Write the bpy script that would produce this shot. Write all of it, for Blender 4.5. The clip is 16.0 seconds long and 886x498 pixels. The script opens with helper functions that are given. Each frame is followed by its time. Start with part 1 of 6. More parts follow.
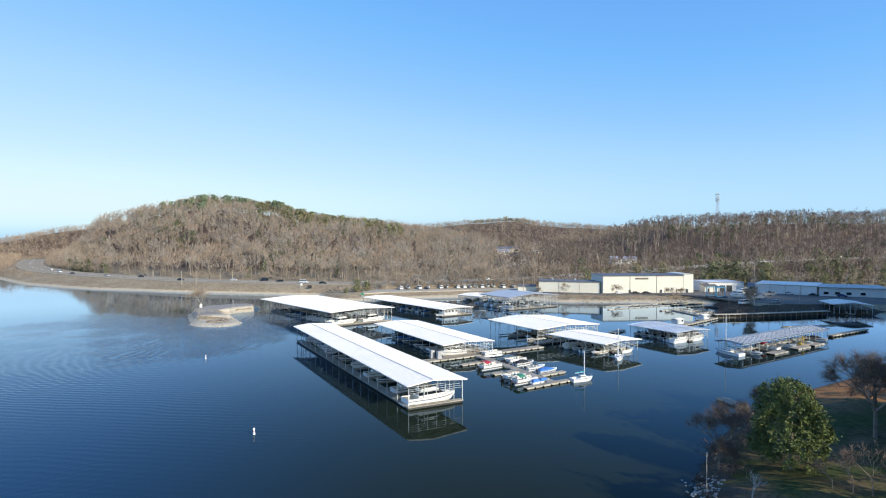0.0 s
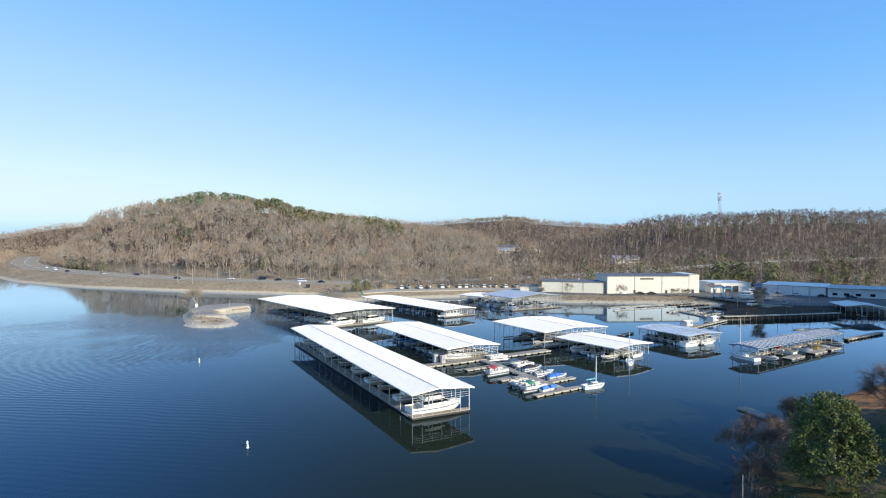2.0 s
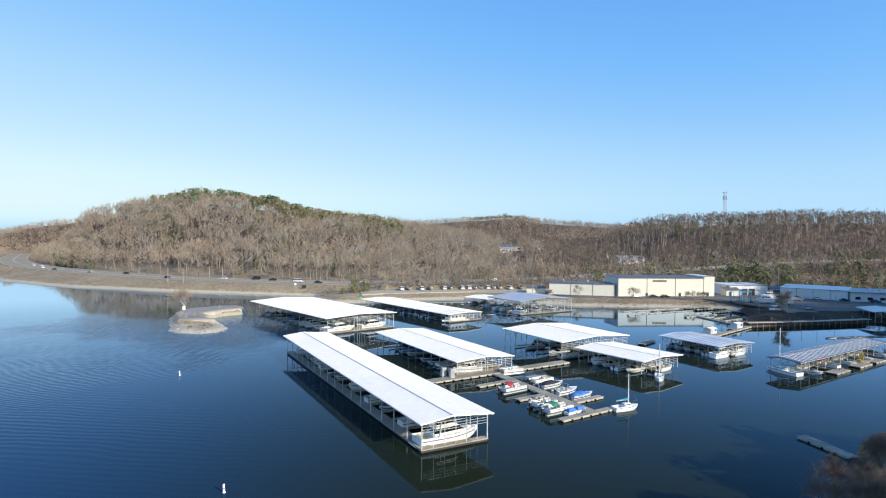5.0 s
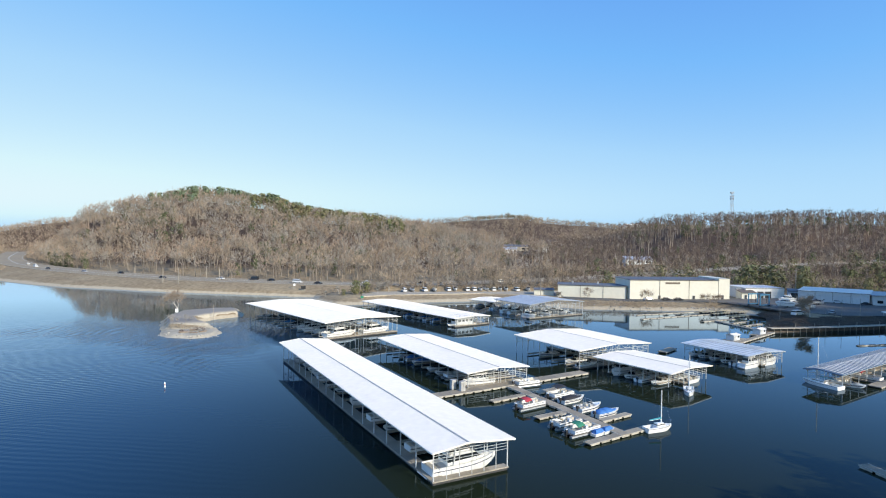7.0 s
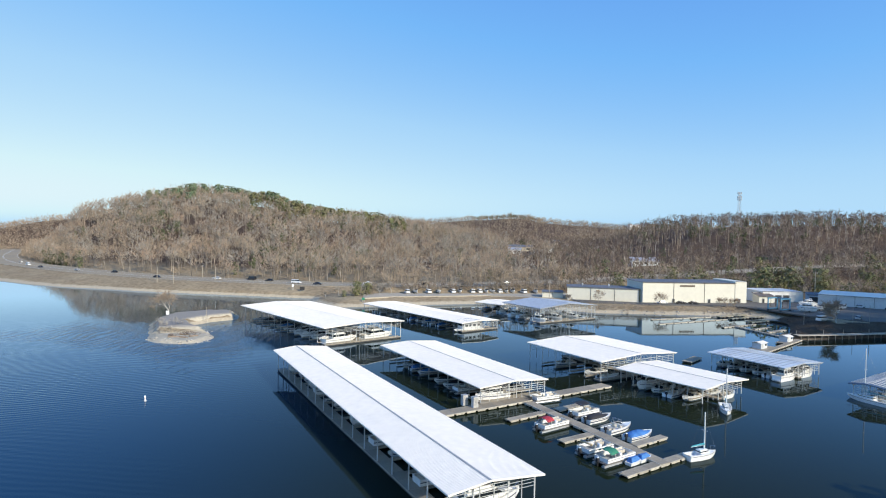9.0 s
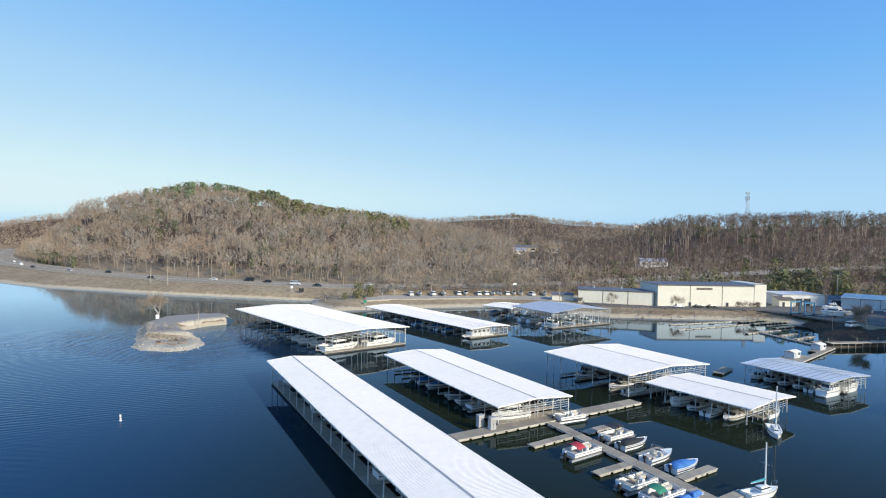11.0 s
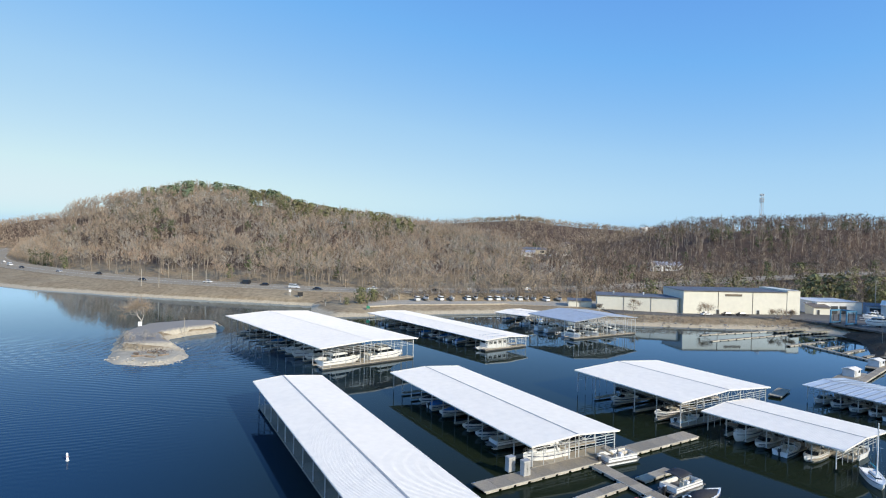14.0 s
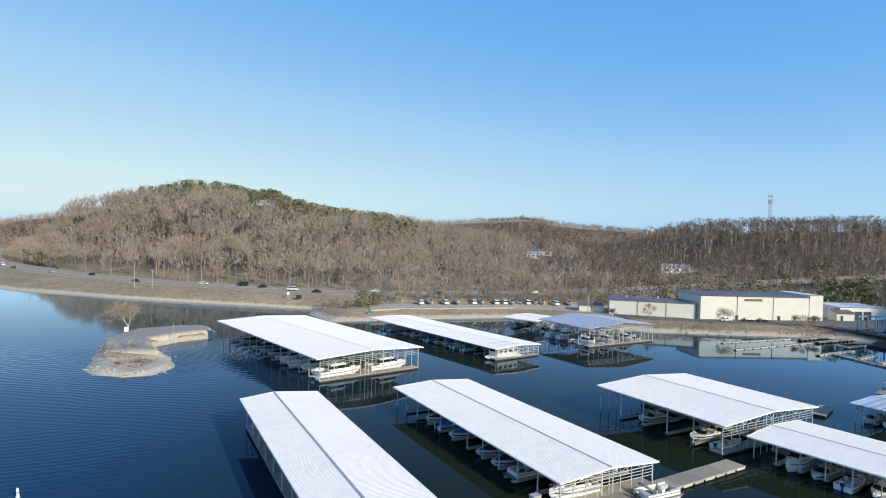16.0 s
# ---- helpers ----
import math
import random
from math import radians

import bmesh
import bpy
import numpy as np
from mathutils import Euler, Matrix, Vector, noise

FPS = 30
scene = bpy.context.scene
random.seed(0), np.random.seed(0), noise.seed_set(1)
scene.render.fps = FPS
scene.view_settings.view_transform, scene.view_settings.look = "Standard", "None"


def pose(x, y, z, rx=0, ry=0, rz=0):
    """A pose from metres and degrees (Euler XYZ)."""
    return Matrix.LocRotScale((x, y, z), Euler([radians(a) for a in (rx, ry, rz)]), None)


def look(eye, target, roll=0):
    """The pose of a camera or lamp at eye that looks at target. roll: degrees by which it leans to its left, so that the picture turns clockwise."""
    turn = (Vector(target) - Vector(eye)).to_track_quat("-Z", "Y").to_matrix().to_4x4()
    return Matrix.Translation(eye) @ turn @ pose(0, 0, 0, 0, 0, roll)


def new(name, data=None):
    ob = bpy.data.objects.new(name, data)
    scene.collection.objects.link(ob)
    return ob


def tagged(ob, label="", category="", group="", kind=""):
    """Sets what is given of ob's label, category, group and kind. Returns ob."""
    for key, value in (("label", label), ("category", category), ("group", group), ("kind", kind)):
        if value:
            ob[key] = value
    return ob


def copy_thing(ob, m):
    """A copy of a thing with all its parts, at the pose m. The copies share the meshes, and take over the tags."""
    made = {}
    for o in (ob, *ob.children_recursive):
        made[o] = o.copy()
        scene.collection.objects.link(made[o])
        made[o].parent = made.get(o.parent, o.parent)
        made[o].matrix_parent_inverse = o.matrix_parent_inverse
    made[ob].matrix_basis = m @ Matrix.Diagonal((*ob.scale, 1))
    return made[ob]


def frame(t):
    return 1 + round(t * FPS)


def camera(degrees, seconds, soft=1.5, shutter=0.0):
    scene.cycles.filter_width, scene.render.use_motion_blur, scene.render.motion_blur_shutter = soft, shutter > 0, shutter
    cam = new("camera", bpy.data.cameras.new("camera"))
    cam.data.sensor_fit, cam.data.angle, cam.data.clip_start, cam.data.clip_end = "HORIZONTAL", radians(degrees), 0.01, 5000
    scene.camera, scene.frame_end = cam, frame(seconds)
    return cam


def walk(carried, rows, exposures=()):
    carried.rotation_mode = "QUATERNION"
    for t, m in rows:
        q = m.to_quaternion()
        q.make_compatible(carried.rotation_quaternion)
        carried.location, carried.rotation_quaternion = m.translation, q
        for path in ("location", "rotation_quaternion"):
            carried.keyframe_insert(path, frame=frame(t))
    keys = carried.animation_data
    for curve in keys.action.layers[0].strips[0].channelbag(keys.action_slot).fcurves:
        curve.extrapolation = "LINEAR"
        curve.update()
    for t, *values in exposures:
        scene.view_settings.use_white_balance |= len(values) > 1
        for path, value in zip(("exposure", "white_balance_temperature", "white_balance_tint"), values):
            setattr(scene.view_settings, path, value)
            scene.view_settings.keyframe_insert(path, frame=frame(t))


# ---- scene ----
cam = camera(75.0, 16.0, 1.1)
PATH = [
    (0, (1.465, -3.893, 30.997), (1.732, -1.911, 30.972), 0.1),
    (0.5, (1.327, -2.782, 31.034), (1.585, -0.798, 31.007), 0.2),
    (1, (1.128, -1.232, 31.055), (1.384, 0.751, 31.026), 0.2),
    (1.5, (0.992, 0.634, 31.119), (1.256, 2.616, 31.088), 0.3),
    (2, (0.963, 2.536, 31.264), (1.234, 4.517, 31.233), 0.3),
    (2.5, (0.893, 4.71, 31.409), (1.17, 6.69, 31.376), 0.4),
    (3, (0.883, 7.189, 31.475), (1.16, 9.17, 31.442), 0.4),
    (3.5, (0.81, 9.766, 31.56), (1.088, 11.747, 31.527), 0.5),
    (4, (0.684, 12.411, 31.572), (0.962, 14.391, 31.538), 0.5),
    (6.5, (0.143, 26.276, 31.73), (0.42, 28.256, 31.692), 0.8),
    (7, (0.115, 29.151, 31.71), (0.39, 31.132, 31.672), 0.8),
    (7.5, (0.056, 32.175, 31.621), (0.331, 34.156, 31.583), 0.9),
    (8, (-0.057, 35.108, 31.621), (0.217, 37.089, 31.583), 1.0),
    (8.5, (-0.161, 38.022, 31.566), (0.112, 40.002, 31.528), 1.0),
    (9, (-0.163, 41.062, 31.634), (0.109, 43.043, 31.595), 1.1),
    (11.5, (-0.576, 56.455, 31.556), (-0.31, 58.437, 31.517), 1.3),
    (12, (-0.585, 59.468, 31.492), (-0.321, 61.45, 31.454), 1.4),
    (12.5, (-0.642, 62.69, 31.333), (-0.378, 64.672, 31.298), 1.4),
    (13, (-0.654, 65.829, 31.282), (-0.392, 67.812, 31.247), 1.4),
    (13.5, (-0.708, 68.743, 31.211), (-0.447, 70.725, 31.177), 1.5),
    (14, (-0.661, 71.74, 31.208), (-0.403, 73.723, 31.175), 1.5),
    (14.5, (-0.636, 74.648, 31.181), (-0.379, 76.632, 31.149), 1.5),
    (15, (-0.58, 77.579, 31.124), (-0.326, 79.563, 31.094), 1.6),
    (15.5, (-0.599, 80.468, 31.096), (-0.346, 82.452, 31.066), 1.6),
    (16, (-0.616, 83.075, 31.185), (-0.364, 85.059, 31.155), 1.7),
]
walk(cam, [(t, look(eye, target, roll)) for t, eye, target, roll in PATH], exposures=((0.0, 0.08), (5.0, 0.06), (9.0, 0.0), (13.0, -0.07), (16.0, -0.09)))


# ---- light ----
SUN_DIR = Vector((0.57, -0.71, 0.43)).normalized()
world = bpy.data.worlds.new("world")
scene.world = world
world.use_nodes = True
wn = world.node_tree.nodes
sky = wn.new("ShaderNodeTexSky")
sky.sky_type, sky.sun_disc = "NISHITA", False
sky.sun_elevation = math.asin(SUN_DIR.z)
sky.sun_rotation = math.atan2(SUN_DIR.x, SUN_DIR.y)
sky.altitude, sky.air_density, sky.dust_density, sky.ozone_density = 0, 1.5, 1.0, 0.5


def srgb(r, g, b):
    return tuple((v / 255 / 12.92 if v < 11 else ((v / 255 + 0.055) / 1.055) ** 2.4) for v in (r, g, b)) + (1,)


# the sky's brightness sets the way from deep blue overhead to pale blue near the horizon
links = world.node_tree.links.new
channels, tenth, ramp, full = (wn.new(k) for k in ("ShaderNodeSeparateColor", "ShaderNodeMath", "ShaderNodeValToRGB", "ShaderNodeMix"))
tenth.operation, tenth.inputs[1].default_value = "MULTIPLY", 0.1
stops = ((0.10, (58, 120, 215)), (0.20, (108, 170, 242)), (0.25, (119, 184, 248)), (0.42, (167, 213, 250)), (0.60, (194, 230, 251)), (0.74, (213, 242, 250)), (1.0, (235, 246, 252)))
for k, (at, c) in enumerate(stops):
    e = ramp.color_ramp.elements[k] if k < 2 else ramp.color_ramp.elements.new(at)
    e.position, e.color = at, srgb(*c)
full.data_type, full.blend_type = "RGBA", "MULTIPLY"
full.inputs[0].default_value, full.inputs[7].default_value = 1.0, (10, 10, 10, 1)
links(sky.outputs[0], channels.inputs[0])
links(channels.outputs[0], tenth.inputs[0])
links(tenth.outputs[0], ramp.inputs[0])
links(ramp.outputs[0], full.inputs[6])
links(full.outputs[2], wn["Background"].inputs[0])
wn["Background"].inputs[1].default_value = 0.1
sun_data = bpy.data.lights.new("sun", "SUN")
sun_data.energy, sun_data.angle, sun_data.color = 5.0, radians(0.55), (1.0, 0.92, 0.78)
new("sun", sun_data).matrix_world = look(SUN_DIR * 500, (0, 0, 0))


# ---- materials ----
def material(name, base, rough=0.6, metal=0.0, grain=(4.0, 0.15), stain=None, bump=None, island=0.0, each=0.0, spec=0.5):
    """Base colour with grain (scale, amount), stains (scale, amount, colour), bump (scale, metres), random tint per island or object."""
    m = bpy.data.materials.new(name)
    m.use_nodes = True
    n, k = m.node_tree.nodes, m.node_tree.links.new
    b = n["Principled BSDF"]
    b.inputs["Roughness"].default_value, b.inputs["Metallic"].default_value = rough, metal
    b.inputs["Specular IOR Level"].default_value = spec
    co = n.new("ShaderNodeTexCoord").outputs["Object"]

    def noise_at(scale, detail=4):
        t = n.new("ShaderNodeTexNoise")
        t.inputs["Scale"].default_value, t.inputs["Detail"].default_value = scale, detail
        k(co, t.inputs["Vector"])
        return t.outputs["Fac"]

    def mixed(kind, fac, a, c):
        x = n.new("ShaderNodeMix")
        x.data_type, x.blend_type = "RGBA", kind
        for slot, v in ((0, fac), (6, a), (7, c)):
            if isinstance(v, (int, float)):
                x.inputs[slot].default_value = v
            elif isinstance(v, tuple):
                x.inputs[slot].default_value = (*v, 1)
            else:
                k(v, x.inputs[slot])
        return x.outputs[2]

    def ranged(v, a, c, lo, hi):
        r = n.new("ShaderNodeMapRange")
        r.inputs[1].default_value, r.inputs[2].default_value, r.inputs[3].default_value, r.inputs[4].default_value = a, c, lo, hi
        k(v, r.inputs[0])
        return r.outputs[0]

    colour = base
    if stain:
        colour = mixed("MIX", ranged(noise_at(stain[0], 5), 0.42, 0.68, 0.0, stain[1]), colour, stain[2])
    if grain:
        g = ranged(noise_at(grain[0], 6), 0.25, 0.75, 1 - grain[1], 1 + grain[1])
        colour = mixed("MULTIPLY", 1.0, colour, g)
    if island:
        geo = n.new("ShaderNodeNewGeometry")
        colour = mixed("MULTIPLY", 1.0, colour, ranged(geo.outputs["Random Per Island"], 0, 1, 1 - island, 1 + island))
    if each:
        inf = n.new("ShaderNodeObjectInfo")
        colour = mixed("MULTIPLY", 1.0, colour, ranged(inf.outputs["Random"], 0, 1, 1 - each, 1 + each))
    if isinstance(colour, tuple):
        b.inputs["Base Color"].default_value = (*colour, 1)
    else:
        k(colour, b.inputs["Base Color"])
    if bump:
        u = n.new("ShaderNodeBump")
        u.inputs["Strength"].default_value, u.inputs["Distance"].default_value = 1.0, bump[1]
        k(noise_at(bump[0], 6), u.inputs["Height"])
        k(u.outputs[0], b.inputs["Normal"])
    return m


M_ROOF = material("white_roof_sheet", (0.87, 0.81, 0.715), 0.5, 0.0, (0.8, 0.05), (0.12, 0.3, (0.77, 0.73, 0.66)), spec=0.2)
M_ROOF_GREY = material("galvanised_roof_sheet", (0.47, 0.50, 0.54), 0.38, 0.35, (0.7, 0.12), (0.2, 0.4, (0.36, 0.38, 0.40)))
M_ROOF_PALE = material("pale_galvanised_sheet", (0.62, 0.66, 0.70), 0.35, 0.3, (0.7, 0.1), (0.2, 0.4, (0.50, 0.53, 0.56)))
M_ROOF_BLUE = material("blue_grey_roof_sheet", (0.11, 0.17, 0.25), 0.5, 0.0, (0.7, 0.15), (0.2, 0.4, (0.08, 0.12, 0.17)))
M_RIDGE = material("grey_ridge_flashing", (0.44, 0.43, 0.41), 0.5, 0.2, (2, 0.2))
M_STEEL = material("painted_steel", (0.62, 0.64, 0.64), 0.45, 0.2, (3, 0.15), (1.2, 0.4, (0.42, 0.38, 0.33)), each=0.12)
M_DECK = material("weathered_deck", (0.36, 0.315, 0.25), 0.85, 0, (6, 0.22), (0.5, 0.5, (0.30, 0.27, 0.23)), (12, 0.01), each=0.16)
M_FLOAT = material("dark_dock_float", (0.05, 0.05, 0.05), 0.7, 0, (3, 0.3))
M_GEL = material("white_gelcoat", (0.80, 0.80, 0.78), 0.18, 0, (1.2, 0.05), (0.9, 0.2, (0.70, 0.68, 0.62)))
M_GLASS = material("tinted_boat_glass", (0.015, 0.02, 0.025), 0.05, 0, (2, 0.1))
M_RUBBER = material("black_rubber", (0.02, 0.02, 0.022), 0.5, 0, (8, 0.2))
M_CHROME = material("stainless_steel", (0.6, 0.6, 0.6), 0.25, 0.9, (8, 0.1))


# ---- mesh helpers ----
class Shape:
    """Vertices and faces gathered for one mesh."""

    def __init__(self):
        self.v, self.f = [], []

    def add(self, verts, faces):
        o = len(self.v)
        self.v += [tuple(p) for p in verts]
        self.f += [tuple(i + o for i in f) for f in faces]
        return self

    def box(self, c, s, turn=0.0, taper=1.0):
        (cx, cy, cz), (sx, sy, sz) = c, [a / 2 for a in s]
        ca, sa = math.cos(radians(turn)), math.sin(radians(turn))
        vs = []
        for z, k in ((-sz, 1.0), (sz, taper)):
            for x, y in ((-sx, -sy), (sx, -sy), (sx, sy), (-sx, sy)):
                x, y = x * k, y * k
                vs.append((cx + x * ca - y * sa, cy + x * sa + y * ca, cz + z))
        return self.add(vs, [(3, 2, 1, 0), (4, 5, 6, 7), (0, 1, 5, 4), (1, 2, 6, 5), (2, 3, 7, 6), (3, 0, 4, 7)])

    def tube(self, p, q, r0, r1=None, n=6, caps=True):
        p, q, r1 = Vector(p), Vector(q), r0 if r1 is None else r1
        d = (q - p).normalized()
        a = d.cross(Vector((0, 0, 1)) if abs(d.z) < 0.9 else Vector((1, 0, 0))).normalized()
        b = d.cross(a)
        ring = [(math.cos(2 * math.pi * i / n), math.sin(2 * math.pi * i / n)) for i in range(n)]
        vs = [c + (a * x + b * y) * r for c, r in ((p, r0), (q, r1)) for x, y in ring]
        fs = [(i, (i + 1) % n, n + (i + 1) % n, n + i) for i in range(n)]
        if caps:
            fs += [tuple(range(n))[::-1], tuple(range(n, 2 * n))]
        return self.add(vs, fs)

    def beam(self, p, q, w, h):
        """A bar of rectangular section between two points; h is up."""
        p, q = Vector(p), Vector(q)
        d = (q - p).normalized()
        a = d.cross(Vector((0, 0, 1)) if abs(d.z) < 0.95 else Vector((1, 0, 0))).normalized() * w / 2
        b = a.cross(d).normalized() * h / 2
        vs = [c + s * a + t * b for c in (p, q) for s, t in ((-1, -1), (1, -1), (1, 1), (-1, 1))]
        return self.add(vs, [(0, 1, 2, 3), (7, 6, 5, 4), (0, 4, 5, 1), (1, 5, 6, 2), (2, 6, 7, 3), (3, 7, 4, 0)])

    def loft(self, rings, close=True, caps=True):
        n = len(rings[0])
        vs = [p for r in rings for p in r]
        fs = []
        for j in range(len(rings) - 1):
            for i in range(n if close else n - 1):
                fs.append((j * n + i, j * n + (i + 1) % n, (j + 1) * n + (i + 1) % n, (j + 1) * n + i))
        if caps:
            fs += [tuple(range(n))[::-1], tuple(range((len(rings) - 1) * n, len(rings) * n))]
        return self.add(vs, fs)

    def mesh(self, name, mat, smooth=False):
        me = bpy.data.meshes.new(name)
        me.from_pydata(self.v, [], self.f)
        me.materials.append(mat)
        if smooth:
            me.shade_smooth()
        me.update()
        return me


def part(name, shape, mat, parent=None, label="", smooth=False, at=None):
    """One mesh object, under a thing or a part where one is given. shape: a Shape or a mesh to share."""
    me = shape.mesh(name, mat, smooth) if isinstance(shape, Shape) else shape
    ob = new(name, me)
    if parent:
        ob.parent = parent
    if at is not None:
        ob.matrix_basis = at
    if label:
        ob["label"] = label
    return ob


def thing(name, m, label, category, group="", kind=""):
    ob = new(name)
    ob.empty_display_size = 0.5
    ob.matrix_basis = m
    return tagged(ob, label, category, group, kind)


def heading(dx, dy):
    """Degrees by which +x is turned to point along (dx, dy)."""
    return math.degrees(math.atan2(dy, dx))


# ---- ground ----
SHORE = [(-4000, 1500), (-1500, 1200), (-440, 690), (-312, 530), (-243, 447), (-199, 411), (-173, 393), (-123, 371), (-93, 359),
         (-65, 350), (-43, 342), (-25, 336), (-24, 318), (-14, 298), (0, 301), (11, 306), (35, 311), (62, 316), (80, 300), (100, 281),
         (130, 276), (153, 273), (166, 270), (172, 262), (168, 250), (160, 238), (146, 222), (143, 217), (160, 217), (179, 219),
         (196, 222), (215, 215), (205, 190), (182, 161), (155, 139), (128, 122.5), (111, 113.5), (80, 99), (56, 79.5), (47, 69), (41, 61),
         (38, 50), (30, 30), (40, -20), (80, -200), (4000, -500), (4000, 4500), (-4000, 4500)]
ISLAND = [(-63, 220), (-59, 215), (-52, 213), (-46.5, 214.7), (-44.4, 223), (-48.5, 232), (-54, 239), (-57.5, 248), (-53, 256), (-46, 262),
          (-47, 270), (-51, 275), (-60, 274), (-71, 265), (-72, 250), (-69, 240), (-64.5, 227)]
ROAD = [(-455, 870, 5.5), (-372, 700, 5), (-318, 606, 5), (-272, 541, 5), (-222, 489, 5), (-182, 452, 5), (-140, 420, 5), (-105, 397, 5),
        (-73, 383, 5), (-42, 371, 5), (-14, 362, 5), (40, 359, 5.5), (100, 368, 6.5), (180, 390, 9), (260, 405, 13), (340, 410, 17),
        (450, 405, 20), (700, 380, 25)]


def catmull(pts, step):
    p = np.array(pts, float)
    p = np.vstack([2 * p[0] - p[1], p, 2 * p[-1] - p[-2]])
    out = []
    for i in range(1, len(p) - 2):
        k = max(2, int(np.linalg.norm(p[i + 1] - p[i]) / step))
        for t in np.arange(k) / k:
            a, b, c, d = p[i - 1 : i + 3]
            out.append(0.5 * (2 * b + (c - a) * t + (2 * a - 5 * b + 4 * c - d) * t**2 + (3 * b - a - 3 * c + d) * t**3))
    return np.array(out + [p[-2]])


def inland(x, y, poly):
    """Metres inside (+) or outside (-) a closed outline."""
    best, odd = np.full(x.shape, 1e9), np.zeros(x.shape, bool)
    for (ax, ay), (bx, by) in zip(poly, poly[1:] + poly[:1]):
        ex, ey = bx - ax, by - ay
        t = np.clip(((x - ax) * ex + (y - ay) * ey) / (ex * ex + ey * ey), 0, 1)
        best = np.minimum(best, np.hypot(x - ax - t * ex, y - ay - t * ey))
        odd ^= ((ay > y) != (by > y)) & (x < (bx - ax) * (y - ay) / ((by - ay) or 1e-9) + ax)
    return np.where(odd, best, -best)


ROAD_LINE = catmull(ROAD, 12)


def from_road(x, y):
    """Distance from the highway's middle, and its height there."""
    best, z = np.full(x.shape, 1e9), np.zeros(x.shape)
    for (ax, ay, az), (bx, by, bz) in zip(ROAD_LINE, ROAD_LINE[1:]):
        ex, ey = bx - ax, by - ay
        t = np.clip(((x - ax) * ex + (y - ay) * ey) / (ex * ex + ey * ey), 0, 1)
        d = np.hypot(x - ax - t * ex, y - ay - t * ey)
        z = np.where(d < best, az + t * (bz - az), z)
        best = np.minimum(best, d)
    return best, z


def step(a, b, x):
    t = np.clip((x - a) / (b - a), 0, 1)
    return t * t * (3 - 2 * t)


def waves(x, y, size, seed):
    """Soft roughness between -1 and 1."""
    rng, out = np.random.RandomState(seed), 0
    for k in range(5):
        a, ph, f = rng.uniform(0, 6.283), rng.uniform(0, 6.283), rng.uniform(0.7, 1.6)
        out = out + np.sin((x * math.cos(a) + y * math.sin(a)) * 6.283 * f / size + ph)
    return out / 5


def height(x, y):
    x, y = np.asarray(x, float), np.asarray(y, float)
    d = inland(x, y, SHORE)
    h = np.where(d < 0, np.maximum(-4, d * 0.4), 1.1 * step(0, 3, d) + 1.7 * step(2, 14, d))
    i = inland(x, y, ISLAND)
    h = np.maximum(h, np.where(i < 0, np.maximum(-4, i * 0.4), 0.65 * step(0, 2.4, i) + 1.75 * step(0.4, 3.0, np.minimum(i, (y - 228.5 - 0.12 * (x + 55)) * 0.8))) + 0.08 * waves(x, y, 7, 2))
    r, z = from_road(x, y)
    bank = np.where(d > 0, z - np.maximum(0, r - 14) * 0.24, -9)
    r1 = np.interp(x, [-620, -520, -400, -363, -308, -250, -202, -101, -61, 40, 85, 200, 300], [0, 6, 14, 28, 42, 57, 67, 57, 47, 36, 31, 17, 5])
    foot = np.interp(x, [-620, -372, -318, -272, -222, -140, -73, 0, 100, 300], [930, 735, 640, 573, 520, 445, 405, 385, 395, 430])
    p1 = step(-0.05, 1, (y - foot) / (740 - foot)) * (1 - 0.35 * step(740, 1150, y))
    r2 = np.interp(x, [-600, -300, 0, 197, 330, 463, 668, 1000, 2500], [10, 26, 48, 64, 76, 62, 56, 50, 40])
    p2 = step(800, 1300, y) * (1 - 0.4 * step(1350, 2500, y))
    r3 = np.interp(x, [170, 300, 350, 395, 508, 700, 1000, 2500], [0, 18, 33, 44, 51, 54, 50, 40])
    p3 = step(430, 690, y) * (1 - 0.3 * step(760, 1100, y))
    r4 = np.interp(x, [-760, -660, -615, -580, -520, -433, -350, -200, -100], [0, 2, 10, 28, 42, 55, 58, 46, 30])
    p4 = step(720, 1050, y) * (1 - 0.4 * step(1080, 1500, y))
    hills = np.maximum(np.maximum(np.maximum(r1 * p1, r4 * p4), r2 * p2), r3 * p3)
    hills = hills * (1 - (1 - step(15, np.interp(-x, [300, 420], [55, 190]), r)) * step(215, 245, -x))
    hills = np.where(d > 20, hills + (2.2 * waves(x, y, 90, 5) + 4.5 * waves(x, y, 170, 8)) * np.clip(hills / 20, 0, 1), 0)
    hills = np.where(d > 20, hills + 16 * p1 * (1 - p1) * waves(x + 0.35 * y, y * 0.2, 75, 31) * np.clip(r1 / 40, 0, 1), hills)
    # unseen rise to the south-east, shaped to throw shade over the boatyard
    south = 72 * np.exp(-(((x - 278) / 72) ** 2 + ((y - 126) / 42) ** 2)) * step(5, 50, d) + 104 * np.exp(-(((x - 374) / 42) ** 2 + ((y - 125) / 60) ** 2))
    h = np.where(d > 0, np.maximum(np.maximum(h, bank), h + hills + south), h)
    return np.where((r < 12.5) & (d > 0), z - 0.35, h) + np.where((d > 4) & (r > 16), 0.18 * waves(x, y, 11, 9), 0)


def ground_axis(lo, hi, fine, far_lo, far_hi):
    a = np.arange(lo, hi + 0.1, fine)
    below = lo - np.geomspace(fine, lo - far_lo, 55)
    above = hi + np.geomspace(fine, far_hi - hi, 80)
    return np.concatenate([below[::-1], a, above])


